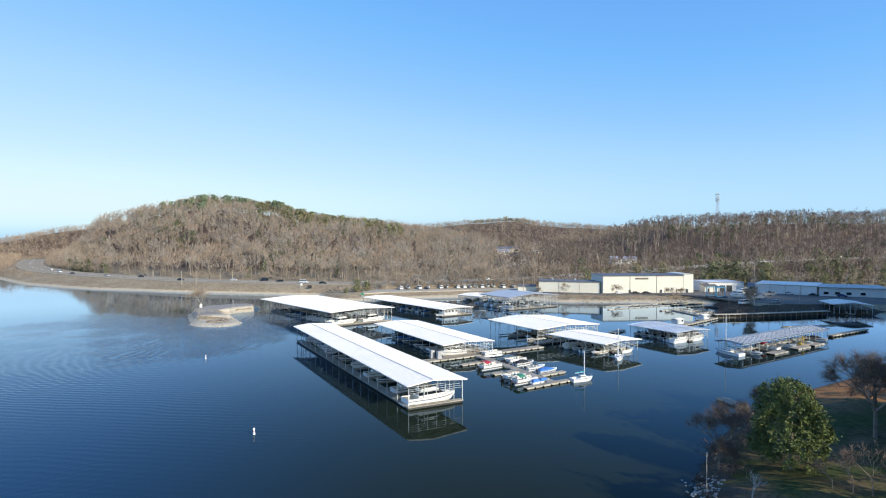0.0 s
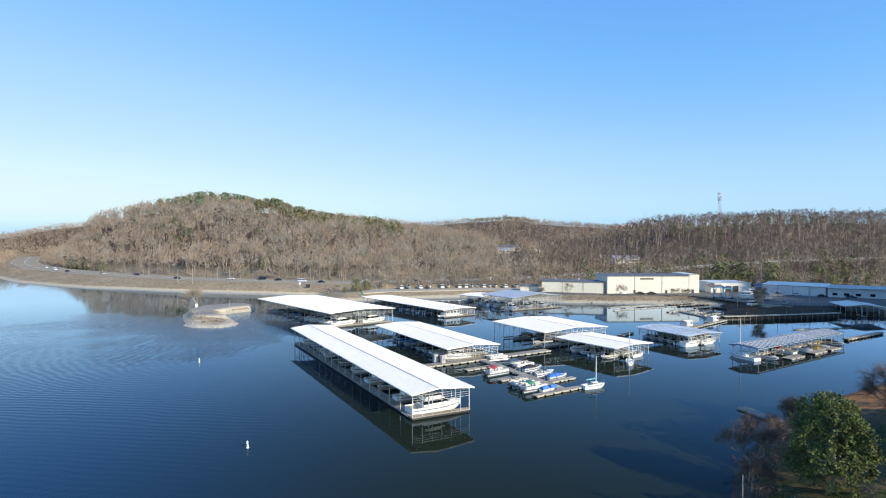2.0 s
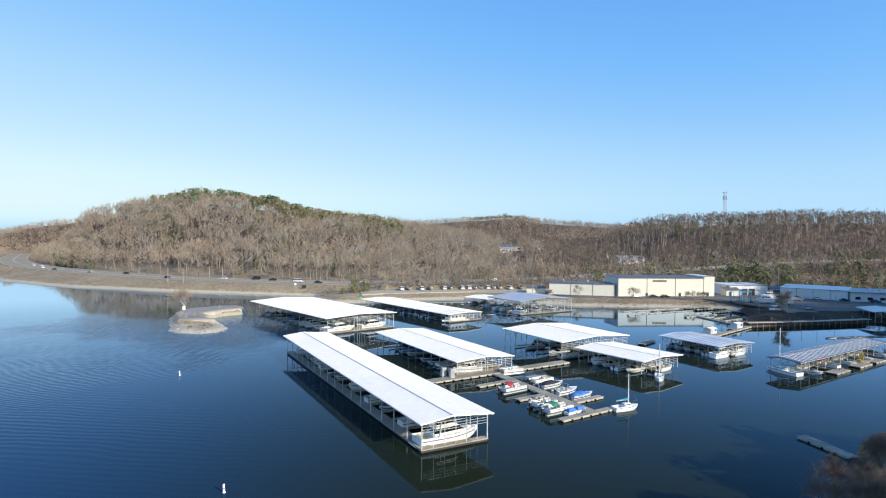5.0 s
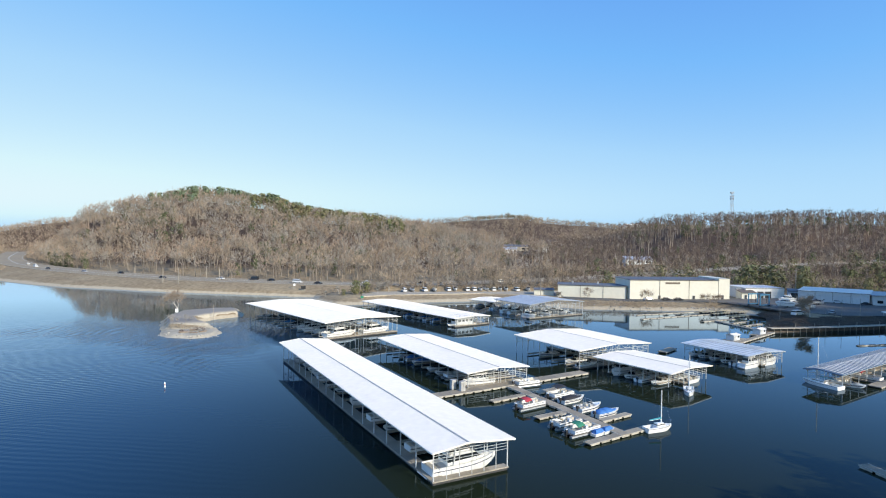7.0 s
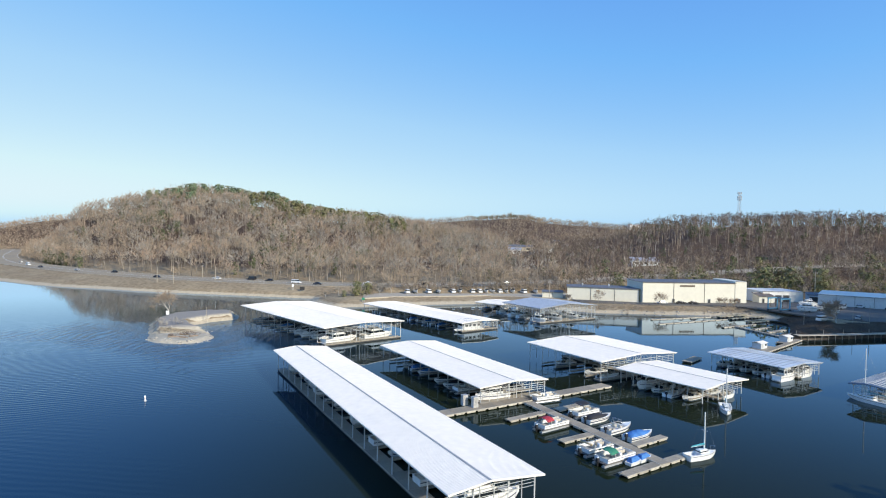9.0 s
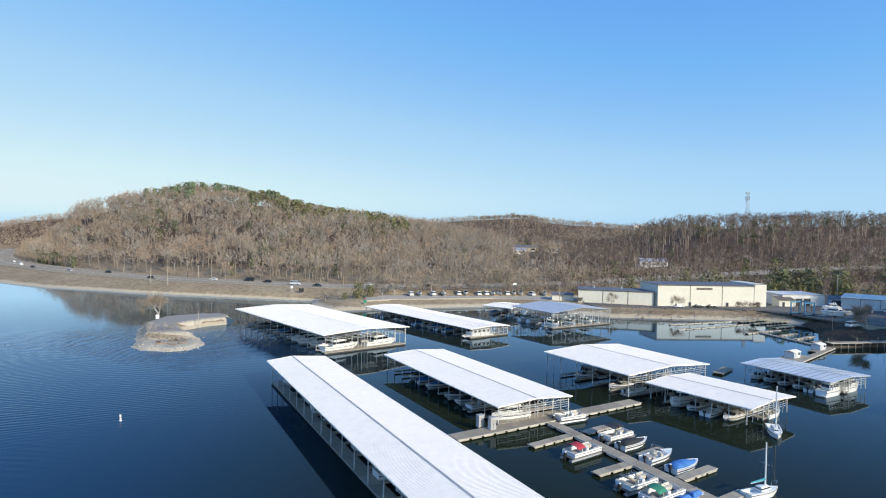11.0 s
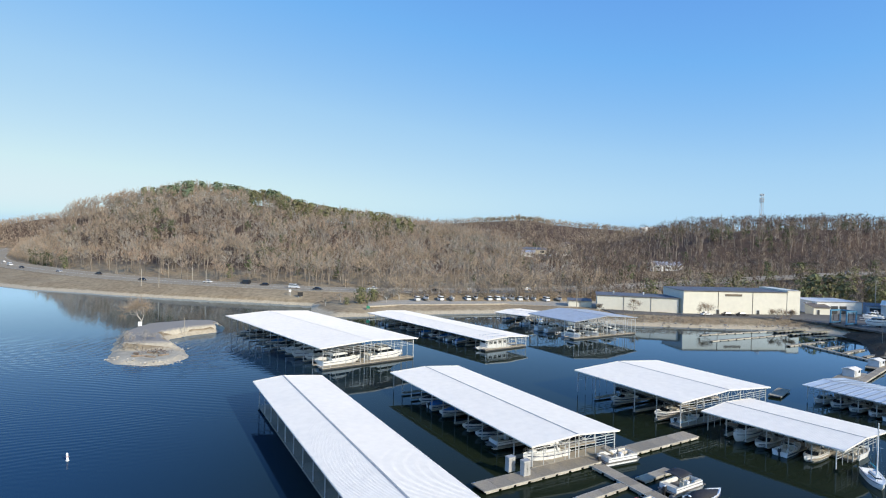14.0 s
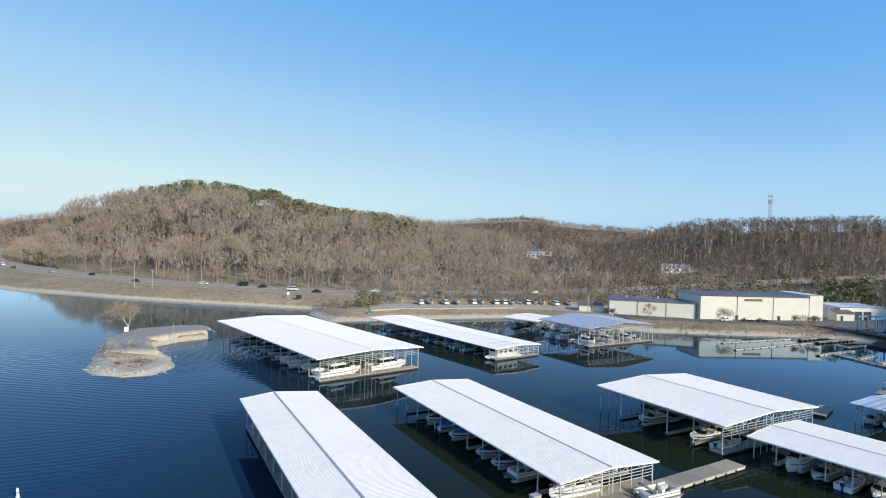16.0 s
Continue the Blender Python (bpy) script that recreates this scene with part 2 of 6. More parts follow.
gx, gy = ground_axis(-260, 270, 2.6, -4000, 4000), ground_axis(20, 430, 2.6, -900, 4400)
X, Y = np.meshgrid(gx, gy)
Z = height(X, Y)
nx, ny = len(gx), len(gy)
ij = (np.arange(ny - 1)[:, None] * nx + np.arange(nx - 1)).ravel()
quads = np.stack([ij, ij + 1, ij + nx + 1, ij + nx], 1)


def on_ground(x, y):
    """Height of the ground's mesh."""
    i, j = np.clip(np.searchsorted(gx, x) - 1, 0, nx - 2), np.clip(np.searchsorted(gy, y) - 1, 0, ny - 2)
    u, v = (x - gx[i]) / (gx[i + 1] - gx[i]), (y - gy[j]) / (gy[j + 1] - gy[j])
    return (Z[j, i] * (1 - u) + Z[j, i + 1] * u) * (1 - v) + (Z[j + 1, i] * (1 - u) + Z[j + 1, i + 1] * u) * v


me = bpy.data.meshes.new("ground")
me.from_pydata(np.stack([X.ravel(), Y.ravel(), Z.ravel()], 1).tolist(), [], quads.tolist())
me.shade_smooth()


def ground_material():
    """Dormant grass and leaf litter, pale stones along the water."""
    m = material("ground_cover", (0.30, 0.23, 0.145), 0.95, 0, (0.5, 0.3), (0.05, 0.8, (0.37, 0.295, 0.19)), (1.2, 0.12), spec=0.08)
    n, k = m.node_tree.nodes, m.node_tree.links.new
    b = n["Principled BSDF"]
    geo = n.new("ShaderNodeNewGeometry")
    sep = n.new("ShaderNodeSeparateXYZ")
    k(geo.outputs["Position"], sep.inputs[0])
    rough = n.new("ShaderNodeTexNoise")
    rough.inputs["Scale"].default_value = 0.35
    k(geo.outputs["Position"], rough.inputs["Vector"])
    edge = n.new("ShaderNodeMath")
    edge.operation = "MULTIPLY_ADD"
    edge.inputs[1].default_value = 0.9
    k(rough.outputs["Fac"], edge.inputs[0])
    k(sep.outputs["Z"], edge.inputs[2])
    r = n.new("ShaderNodeMapRange")
    r.inputs[1].default_value, r.inputs[2].default_value = 1.35, 1.75
    k(edge.outputs[0], r.inputs[0])
    x = n.new("ShaderNodeMix")
    x.data_type = "RGBA"
    old = b.inputs["Base Color"].links[0].from_socket
    v = n.new("ShaderNodeTexVoronoi")
    v.inputs["Scale"].default_value = 1.6
    k(geo.outputs["Position"], v.inputs["Vector"])
    cr = n.new("ShaderNodeValToRGB")
    cr.color_ramp.elements[0].color, cr.color_ramp.elements[1].color = (0.58, 0.49, 0.35, 1), (0.44, 0.37, 0.265, 1)
    cr.color_ramp.elements[1].position = 0.8
    k(v.outputs["Distance"], cr.inputs[0])
    k(r.outputs[0], x.inputs[0])
    k(cr.outputs[0], x.inputs[6])
    k(old, x.inputs[7])
    slope = n.new("ShaderNodeMapRange")
    slope.inputs[1].default_value, slope.inputs[2].default_value = 7.0, 10.0
    litter = n.new("ShaderNodeMix")
    litter.data_type = "RGBA"
    litter.inputs[7].default_value = (0.115, 0.08, 0.058, 1)
    k(sep.outputs["Z"], slope.inputs[0])
    k(slope.outputs[0], litter.inputs[0])
    k(x.outputs[2], litter.inputs[6])
    k(litter.outputs[2], b.inputs["Base Color"])
    return m


me.materials.append(ground_material())
tagged(new("ground", me), "dormant brown grass and leaf litter with pale shore stones", "ground", kind="structure")


def water_material():
    """Slightly turbid lake water, its body green in the basin and blue on the open side to the west: a blue-tinted
    mirror by its refraction, ruffled there by wave trains.
    """
    m = bpy.data.materials.new("lake_water")
    m.use_nodes = True
    n, k = m.node_tree.nodes, m.node_tree.links.new
    b = n["Principled BSDF"]
    b.inputs["Roughness"].default_value, b.inputs["Specular IOR Level"].default_value = 0.6, 0.0
    gloss, fresnel, join = n.new("ShaderNodeBsdfGlossy"), n.new("ShaderNodeFresnel"), n.new("ShaderNodeMixShader")
    gloss.inputs["Color"].default_value, gloss.inputs["Roughness"].default_value = (0.62, 0.77, 0.97, 1), 0.02
    fresnel.inputs["IOR"].default_value = 1.33
    steep, gain = n.new("ShaderNodeMath"), n.new("ShaderNodeMath")
    steep.operation, gain.operation, gain.use_clamp = "POWER", "MULTIPLY", True
    steep.inputs[1].default_value, gain.inputs[1].default_value = 1.9, 3.0
    k(fresnel.outputs[0], steep.inputs[0])
    k(steep.outputs[0], gain.inputs[0])
    k(gain.outputs[0], join.inputs[0])
    k(b.outputs[0], join.inputs[1])
    k(gloss.outputs[0], join.inputs[2])
    k(join.outputs[0], n["Material Output"].inputs["Surface"])
    geo = n.new("ShaderNodeNewGeometry")

    def turned(sx, sy, turn):
        mp = n.new("ShaderNodeMapping")
        mp.inputs["Scale"].default_value, mp.inputs["Rotation"].default_value = (sx, sy, 1), (0, 0, radians(turn))
        k(geo.outputs["Position"], mp.inputs[0])
        return mp.outputs[0]

    def ripples(sx, sy, turn, scale, detail):
        t = n.new("ShaderNodeTexNoise")
        t.inputs["Scale"].default_value, t.inputs["Detail"].default_value = scale, detail
        k(turned(sx, sy, turn), t.inputs["Vector"])
        return t.outputs["Fac"]

    def ranged(v, a, c, lo, hi):
        r = n.new("ShaderNodeMapRange")
        r.interpolation_type = "SMOOTHSTEP"
        for slot, x in enumerate((a, c, lo, hi)):
            r.inputs[slot + 1].default_value = x
        k(v, r.inputs[0])
        return r.outputs[0]

    def times(*vs):
        out = vs[0]
        for v in vs[1:]:
            x = n.new("ShaderNodeMath")
            x.operation = "MULTIPLY"
            k(out, x.inputs[0])
            if isinstance(v, float):
                x.inputs[1].default_value = v
            else:
                k(v, x.inputs[1])
            out = x.outputs[0]
        return out

    def plus(a, c):
        x = n.new("ShaderNodeMath")
        k(a, x.inputs[0])
        k(c, x.inputs[1])
        return x.outputs[0]

    def train(turn, scale, distortion):
        w = n.new("ShaderNodeTexWave")
        w.bands_direction = "Y"
        for slot, v in (("Scale", scale), ("Distortion", distortion), ("Detail", 2.0), ("Detail Scale", 0.3)):
            w.inputs[slot].default_value = v
        k(turned(1, 1, turn), w.inputs["Vector"])
        return w.outputs["Fac"]

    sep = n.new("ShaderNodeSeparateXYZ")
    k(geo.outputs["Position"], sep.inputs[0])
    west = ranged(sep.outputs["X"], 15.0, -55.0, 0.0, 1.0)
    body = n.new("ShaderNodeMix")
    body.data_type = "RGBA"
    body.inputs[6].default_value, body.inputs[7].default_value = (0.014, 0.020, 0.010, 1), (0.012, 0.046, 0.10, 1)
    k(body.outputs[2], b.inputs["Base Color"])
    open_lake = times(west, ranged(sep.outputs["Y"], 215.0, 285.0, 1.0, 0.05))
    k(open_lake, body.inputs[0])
    # two crossing wave trains, each strong in patches of its own
    near_set = times(train(-20, 0.22, 9.0), ranged(ripples(1, 1, 0, 0.016, 2), 0.44, 0.62, 0.05, 1.0))
    far_set = times(train(14, 0.19, 8.0), ranged(ripples(1, 1, 40, 0.013, 2), 0.47, 0.62, 0.0, 1.0))
    swell = times(plus(near_set, far_set), ranged(sep.outputs["Y"], 70.0, 150.0, 0.35, 1.0))
    big = n.new("ShaderNodeBump")
    big.inputs["Distance"].default_value = 0.02
    k(open_lake, big.inputs["Strength"])
    k(plus(swell, times(ripples(0.35, 0.95, 8, 0.9, 3), 0.7)), big.inputs["Height"])
    small = n.new("ShaderNodeBump")
    small.inputs["Strength"].default_value, small.inputs["Distance"].default_value = 0.35, 0.015
    k(times(ripples(0.7, 1.3, -8, 1.0, 3), ranged(west, 0.0, 1.0, 0.6, 1.0)), small.inputs["Height"])
    k(big.outputs[0], small.inputs["Normal"])
    k(small.outputs[0], gloss.inputs["Normal"])
    k(small.outputs[0], fresnel.inputs["Normal"])
    return m


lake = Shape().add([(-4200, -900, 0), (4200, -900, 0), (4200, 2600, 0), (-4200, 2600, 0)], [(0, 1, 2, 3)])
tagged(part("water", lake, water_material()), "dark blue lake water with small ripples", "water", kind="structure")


# ---- highway ----
M_ROADTOP = material("sun_bleached_road", (0.37, 0.305, 0.215), 0.95, 0, (0.4, 0.15), (0.03, 0.7, (0.31, 0.27, 0.21)), spec=0.08)
M_ASPHALT = material("asphalt", (0.15, 0.14, 0.125), 0.9, 0, (1.5, 0.15), (0.08, 0.7, (0.20, 0.185, 0.16)), spec=0.08)
M_GRAVEL = material("pale_gravel", (0.42, 0.37, 0.295), 0.95, 0, (1.2, 0.2), (0.07, 0.7, (0.50, 0.44, 0.35)), (3, 0.03), spec=0.08)
M_PAINT = material("road_paint", (0.7, 0.68, 0.6), 0.7, 0, (3, 0.25))


def ribbon(line, near, far, top, thick):
    """A slab along a line, between two distances to its right, of that thickness."""
    s = Shape()
    t = np.gradient(line[:, :2], axis=0)
    nrm = np.stack([t[:, 1], -t[:, 0]], 1) / np.linalg.norm(t, axis=1)[:, None]
    rings = []
    for (x, y, z), (a, b) in zip(line, nrm):
        e = [(x + a * o, y + b * o) for o in (near, far)]
        rings.append([(*e[0], z + top), (*e[1], z + top), (*e[1], z + top - thick), (*e[0], z + top - thick)])
    return s.loft(rings)


FINE_ROAD = catmull(ROAD, 6)
highway = part("road", ribbon(FINE_ROAD, -12.5, 12.5, 0.05, 0.6), M_ROADTOP)
tagged(highway, "grey four-lane lakeside highway on an embankment", "road", kind="structure")
for off in (-11.4, -0.4, 0.4, 11.4):
    part("lane_line", ribbon(FINE_ROAD, off - 0.09, off + 0.09, 0.056, 0.01), M_PAINT, highway)
tan = np.gradient(FINE_ROAD[:, :2], axis=0)

# ---- covered docks ----
def ribbed(length, width, rise, pitch=0.3, rib=0.003, thick=0.05):
    """A roof slope from the eave (v = 0) up to the ridge (v = width), with ribs running up it."""
    s, n = Shape(), int(length / pitch)
    prof = []
    for i in range(n):
        u = i * length / n
        w = length / n
        prof += [(u, 0), (u + w * 0.55, 0), (u + w * 0.66, rib), (u + w * 0.89, rib)]
    prof.append((length, 0))
    top = [[(u, 0, z) for u, z in prof], [(u, width, rise + z) for u, z in prof]]
    m = len(prof)
    s.add(top[0] + top[1], [(i, i + 1, m + i + 1, m + i) for i in range(m - 1)])
    lo = [(0, 0, -thick), (length, 0, -thick), (length, width, rise - thick), (0, width, rise - thick)]
    hi = [(0, 0, 0), (length, 0, 0), (length, width, rise), (0, width, rise)]
    s.add(lo + hi, [(3, 2, 1, 0), (0, 1, 5, 4), (1, 2, 6, 5), (3, 0, 4, 7)])
    return s


def covered_dock(corner, far, side, eave, rise, bay, roof, label, walks=("middle",), fingers=True, lean=0.5, inset=(0.8, 0.7, 0.25), pitch=0.3, ridge=None):
    """A floating dock with slips under a low gable roof. corner, far, side: plan places of the near eave corner, of the far one
    on the same eave and of the near one on the other eave. Local u runs from the near end to the far, v across from the corner's eave."""
    c, f, w = Vector((*corner, 0)), Vector((*far, 0)), Vector((*side, 0))
    along = (f - c).normalized()
    across = Vector((along.y, -along.x, 0))
    length, width = (f - c).length, (w - c).dot(across)
    m = Matrix(((along.x, -across.x, 0, c.x), (along.y, -across.y, 0, c.y), (0, 0, 1, 0), (0, 0, 0, 1)))
    dock = thing("covered_boat_dock", m, label, "boat dock", "covered docks in the marina")
    half, top = width / 2, width * lean
    a = ribbed(length, top, rise, pitch, pitch * 0.06)
    a.v = [(u, -v, z + eave) for u, v, z in a.v]
    a.f = [f[::-1] for f in a.f]
    b = ribbed(length, width - top, rise, pitch, pitch * 0.06)
    b.v = [(u, v - width, z + eave) for u, v, z in b.v]
    part("roof_slope", a, roof, dock)
    part("roof_slope", b, roof, dock)
    part("ridge_cap", Shape().loft([[(u, -top + 0.17, eave + rise + 0.015), (u, -top, eave + rise + 0.075), (u, -top - 0.17, eave + rise + 0.015),
                                     (u, -top, eave + rise + 0.01)] for u in (0, length)]), ridge or M_RIDGE, dock)
    for u in (-0.03, length + 0.03):
        for v0, v1 in ((0.0, top), (width, top)):
            part("rake_trim", Shape().beam((u, -v0, eave - 0.06), (u, -v1, eave + rise - 0.06), 0.05, 0.22), roof, dock)
    for v in (-0.03, width + 0.03):
        part("eave_trim", Shape().box((length / 2, -v, eave - 0.08), (length, 0.05, 0.18)), roof, dock)
    post = Shape().box((0, 0, eave / 2 + 0.1), (0.13, 0.13, eave - 0.4)).mesh("post", M_STEEL)
    n = max(2, round(length / bay))
    n0, w0, w1 = inset[0], inset[1], width - inset[2]
    place = lambda i: n0 + (length - n0 - 0.4) * i / n
    rows = [w0, w1] + ([half - 0.9, half + 0.9] if "middle" in walks else [])
    for i in range(n + 1):
        u = place(i)
        for v in rows:
            part("post", post, M_STEEL, dock, at=pose(u, -v, 0.0))
    for v in (w0, w1):
        part("eave_beam", Shape().box((length / 2, -v, eave - 0.22), (length - 0.6, 0.12, 0.3)), M_STEEL, dock)
    # trusses: chords and webs, at the ends and at every second bay
    for i in range(0, n + 1, 2 if n > 8 else 1):
        u = place(i)
        t = Shape()
        low = eave - 0.75
        t.beam((u, -w0, low), (u, -w1, low), 0.07, 0.09)
        t.beam((u, -0.35, eave - 0.12), (u, -top, eave + rise - 0.12), 0.07, 0.09).beam((u, -top, eave + rise - 0.12), (u, -width + 0.35, eave - 0.12), 0.07, 0.09)
        k = max(4, int(width / 1.8) // 2 * 2)
        for j in range(k):
            v0, v1 = w0 + (w1 - w0) * j / k, w0 + (w1 - w0) * (j + 1) / k
            zt = lambda v: eave - 0.12 + rise * (v / top if v < top else (width - v) / (width - top))
            t.beam((u, -v0, low), (u, -v0, zt(v0)), 0.05, 0.05)
            p, q = ((v0, low), (v1, zt(v1))) if j % 2 else ((v0, zt(v0)), (v1, low))
            t.beam((u, -p[0], p[1]), (u, -q[0], q[1]), 0.05, 0.05)
        if i in (0, n):
            for drop in (0.4, 0.8, 1.2):
                t.beam((u, -w0, low - drop), (u, -w1, low - drop), 0.05, 0.06)
            k = max(4, round(width / 2.1))
            for j in range(1, k):
                part("end_post", Shape().box((u - 0.1, -w0 - (w1 - w0) * j / k, (low + 0.5) / 2 + 0.1), (0.08, 0.08, low - 0.4)), M_STEEL, dock)
        part("truss", t, M_STEEL, dock)
    # decks
    z = 0.52
    decks = []
    first = n0 + (0.0 if "near" not in walks else 1.03 if "west" in walks else 2.03)
    last = length - (1.63 if "far" in walks else 0.0)
    if "middle" in walks:
        decks.append((first, last, half - 0.9, half + 0.9))
    if "west" in walks:
        decks.append((first, last, w0 - 0.15, w0 + 1.9))
    if "near" in walks:
        decks.append((n0 - 0.2, n0 + (1.0 if "west" in walks else 2.0), w0 - 0.2, width + (0.15 - inset[2])))
    if "far" in walks:
        decks.append((length - 1.6, length + 0.3, 0.0, width))
    for u0, u1, v0, v1 in decks:
        long_u = u1 - u0 > v1 - v0
        k = max(1, round(max(u1 - u0, v1 - v0) / 3.0))
        for j in range(k):
            if long_u:
                a0, a1, b0, b1 = u0 + (u1 - u0) * j / k + 0.02, u0 + (u1 - u0) * (j + 1) / k - 0.02, v0, v1
            else:
                a0, a1, b0, b1 = u0, u1, v0 + (v1 - v0) * j / k + 0.02, v0 + (v1 - v0) * (j + 1) / k - 0.02
            part("deck_section", Shape().box(((a0 + a1) / 2, -(b0 + b1) / 2, z - 0.09), (a1 - a0, b1 - b0, 0.18)), M_DECK, dock)
        part("float", Shape().box(((u0 + u1) / 2, -(v0 + v1) / 2, 0.1), (u1 - u0 - 0.3, v1 - v0 - 0.3, 0.6)), M_FLOAT, dock)
    if fingers:
        fm = {}
        for i in range(n + 1):
            u = place(i)
            if "middle" in walks:
                spans = ((w0, half - 0.95), (half + 0.95, w1))
            else:
                spans = ((w0 + 1.95, w1),)
            for v0, v1 in spans:
                if 0 < i < n:
                    key = round(v1 - v0, 2)
                    if key not in fm:
                        fm[key] = Shape().box((0, 0, 0.38), (0.75, v1 - v0, 0.22)).mesh("finger", M_DECK)
                    part("finger", fm[key], M_DECK, dock, at=pose(u, -(v0 + v1) / 2, 0))
    return dock, m, length, width


DOCKS = {}
DOCKS["A"] = covered_dock((8.96, 99.8), (-20.5, 178.2), (20.54, 104.8), 4.9, 0.62, 5.2, M_ROOF,
                          "long floating boat dock with a white metal gable roof", ("west", "near"), lean=0.42, inset=(1.8, 1.1, 0.05))
DOCKS["B"] = covered_dock((21.9, 146.8), (4.5, 190.5), (36.8, 153.6), 3.58, 0.55, 4.4, M_ROOF,
                          "floating boat dock with a white ribbed metal roof", ("middle", "near"))
DOCKS["C"] = covered_dock((52.3, 162.2), (42.4, 186.4), (74.5, 174.5), 4.87, 0.8, 5.0, M_ROOF,
                          "wide covered boat dock with tall white roof trusses", ("middle", "near"))
DOCKS["D"] = covered_dock((64.9, 142.7), (55.3, 161.4), (79.4, 149.2), 3.65, 0.5, 3.6, M_ROOF,
                          "short covered boat dock with a white metal roof", ("middle",), lean=0.46, inset=(1.5, 1.4, 0.05))
DOCKS["E"] = covered_dock((95.3, 160.1), (88.2, 178.9), (108.8, 167.8), 3.41, 0.5, 3.6, M_ROOF_PALE,
                          "covered boat dock with a pale ribbed metal roof", ("middle",), inset=(0.9, 1.2, 0.05), pitch=0.8)
DOCKS["G"] = covered_dock((-10.9, 205.2), (-44.3, 259.0), (10.4, 223.7), 5.62, 0.7, 5.2, M_ROOF,
                          "broad covered boat dock with a white metal roof", ("middle", "near"), inset=(2.0, 1.8, 0.05), ridge=M_ROOF)
DOCKS["H"] = covered_dock((32.6, 229.5), (-0.2, 287.0), (46.0, 240.0), 3.3, 0.45, 4.4, M_ROOF,
                          "long low covered boat dock with a white roof", ("middle", "near"), ridge=M_ROOF)
DOCKS["I"] = covered_dock((65.5, 249.0), (56.0, 270.0), (93.0, 261.0), 5.9, 1.3, 4.4, M_ROOF_GREY,
                          "covered boat dock with a grey galvanised roof", ("middle", "near"))


# ---- boats ----
M_STRIPE = material("navy_hull_stripe", (0.02, 0.03, 0.08), 0.3, 0, (2, 0.1))
M_SEAT = material("cream_vinyl", (0.56, 0.51, 0.42), 0.5, 0, (4, 0.1), each=0.3)
M_ALU = material("pontoon_aluminium", (0.55, 0.56, 0.57), 0.35, 0.7, (3, 0.15))
M_FLOOR = material("grey_boat_carpet", (0.13, 0.125, 0.12), 0.9, 0, (9, 0.2))
M_CLOTH = {
    "red": material("faded_red_canvas", (0.42, 0.035, 0.05), 0.8, 0, (5, 0.25), bump=(6, 0.03)),
    "green": material("green_canvas", (0.03, 0.20, 0.12), 0.8, 0, (5, 0.25), bump=(6, 0.03)),
    "blue": material("blue_canvas", (0.05, 0.18, 0.47), 0.75, 0, (5, 0.25), bump=(6, 0.03)),
    "black": material("charcoal_canvas", (0.025, 0.025, 0.03), 0.8, 0, (5, 0.25), bump=(6, 0.03)),
    "tan": material("tan_canvas", (0.40, 0.33, 0.22), 0.8, 0, (5, 0.2), bump=(6, 0.03)),
    "teal": material("teal_canvas", (0.05, 0.30, 0.36), 0.8, 0, (5, 0.2), bump=(6, 0.03)),
}


def hull_shape(L, B, free, draft, cockpit, n=14, flare=1.0):
    """A planing hull along x, bow at +x, waterline at 0. cockpit: its two ends along x, sunk below the sheer."""
    s, rings = Shape(), []
    for i in range(n + 1):
        t = i / n
        x = -L / 2 + L * t
        b = B / 2 * (1.0 if t < 0.45 else max(0.02, 1 - ((t - 0.45) / 0.55) ** 2.3))
        c = b * (0.86 - 0.35 * max(0, t - 0.4))
        zs = free * (1 + 0.35 * flare * max(0, t - 0.3) ** 1.5)
        zk = -draft + (draft + free * 0.75) * max(0, (t - 0.72) / 0.28) ** 2.2
        zc = min(zs - 0.05, -draft * 0.35 + (free * 0.7) * max(0, (t - 0.55) / 0.45) ** 1.6)
        zc = max(zc, zk + 0.02)
        inner = max(0.01, b - 0.16)
        zf = zs - (0.5 * free if cockpit[0] < x < cockpit[1] else 0.03)
        rings.append([(x, -b, zs), (x, -c, zc), (x, 0, zk), (x, c, zc), (x, b, zs), (x, inner, zs + 0.02), (x, inner, zf), (x, -inner, zf), (x, -inner, zs + 0.02)])
    return s.loft(rings)


def strip_along(L, B, free, z, h):
    s = Shape()
    for side in (-1, 1):
        pts = []
        for i in range(12):
            t = i / 11 * 0.93
            b = B / 2 * (1.0 if t < 0.45 else max(0.02, 1 - ((t - 0.45) / 0.55) ** 2.3)) + 0.012
            pts.append((-L / 2 + L * t, side * b, z + free * 0.3 * max(0, t - 0.3) ** 1.5))
        s.loft([[(x, y, zz), (x, y, zz + h), (x, y - side * 0.03, zz + h), (x, y - side * 0.03, zz)] for x, y, zz in pts])
    return s


def house(x0, x1, w0, w1, z0, z1, rake0, rake1, top=0.86):
    """A cabin block with raked ends and inclined sides."""
    lo = [(x0, -w0, z0), (x1, -w1, z0), (x1, w1, z0), (x0, w0, z0)]
    hi = [(x0 + rake0, -w0 * top, z1), (x1 - rake1, -w1 * top, z1), (x1 - rake1, w1 * top, z1), (x0 + rake0, w0 * top, z1)]
    return lo, hi


def block(x0, x1, w0, w1, z0, z1, rake0=0.1, rake1=0.6, top=0.86, crown=0.08):
    lo, hi = house(x0, x1, w0, w1, z0, z1, rake0, rake1, top)
    cap = [(x * 0.97 + 0.03 * (x0 + x1) / 2, y * 0.8, z1 + crown) for x, y, z in hi]
    return Shape().loft([lo, hi, cap])


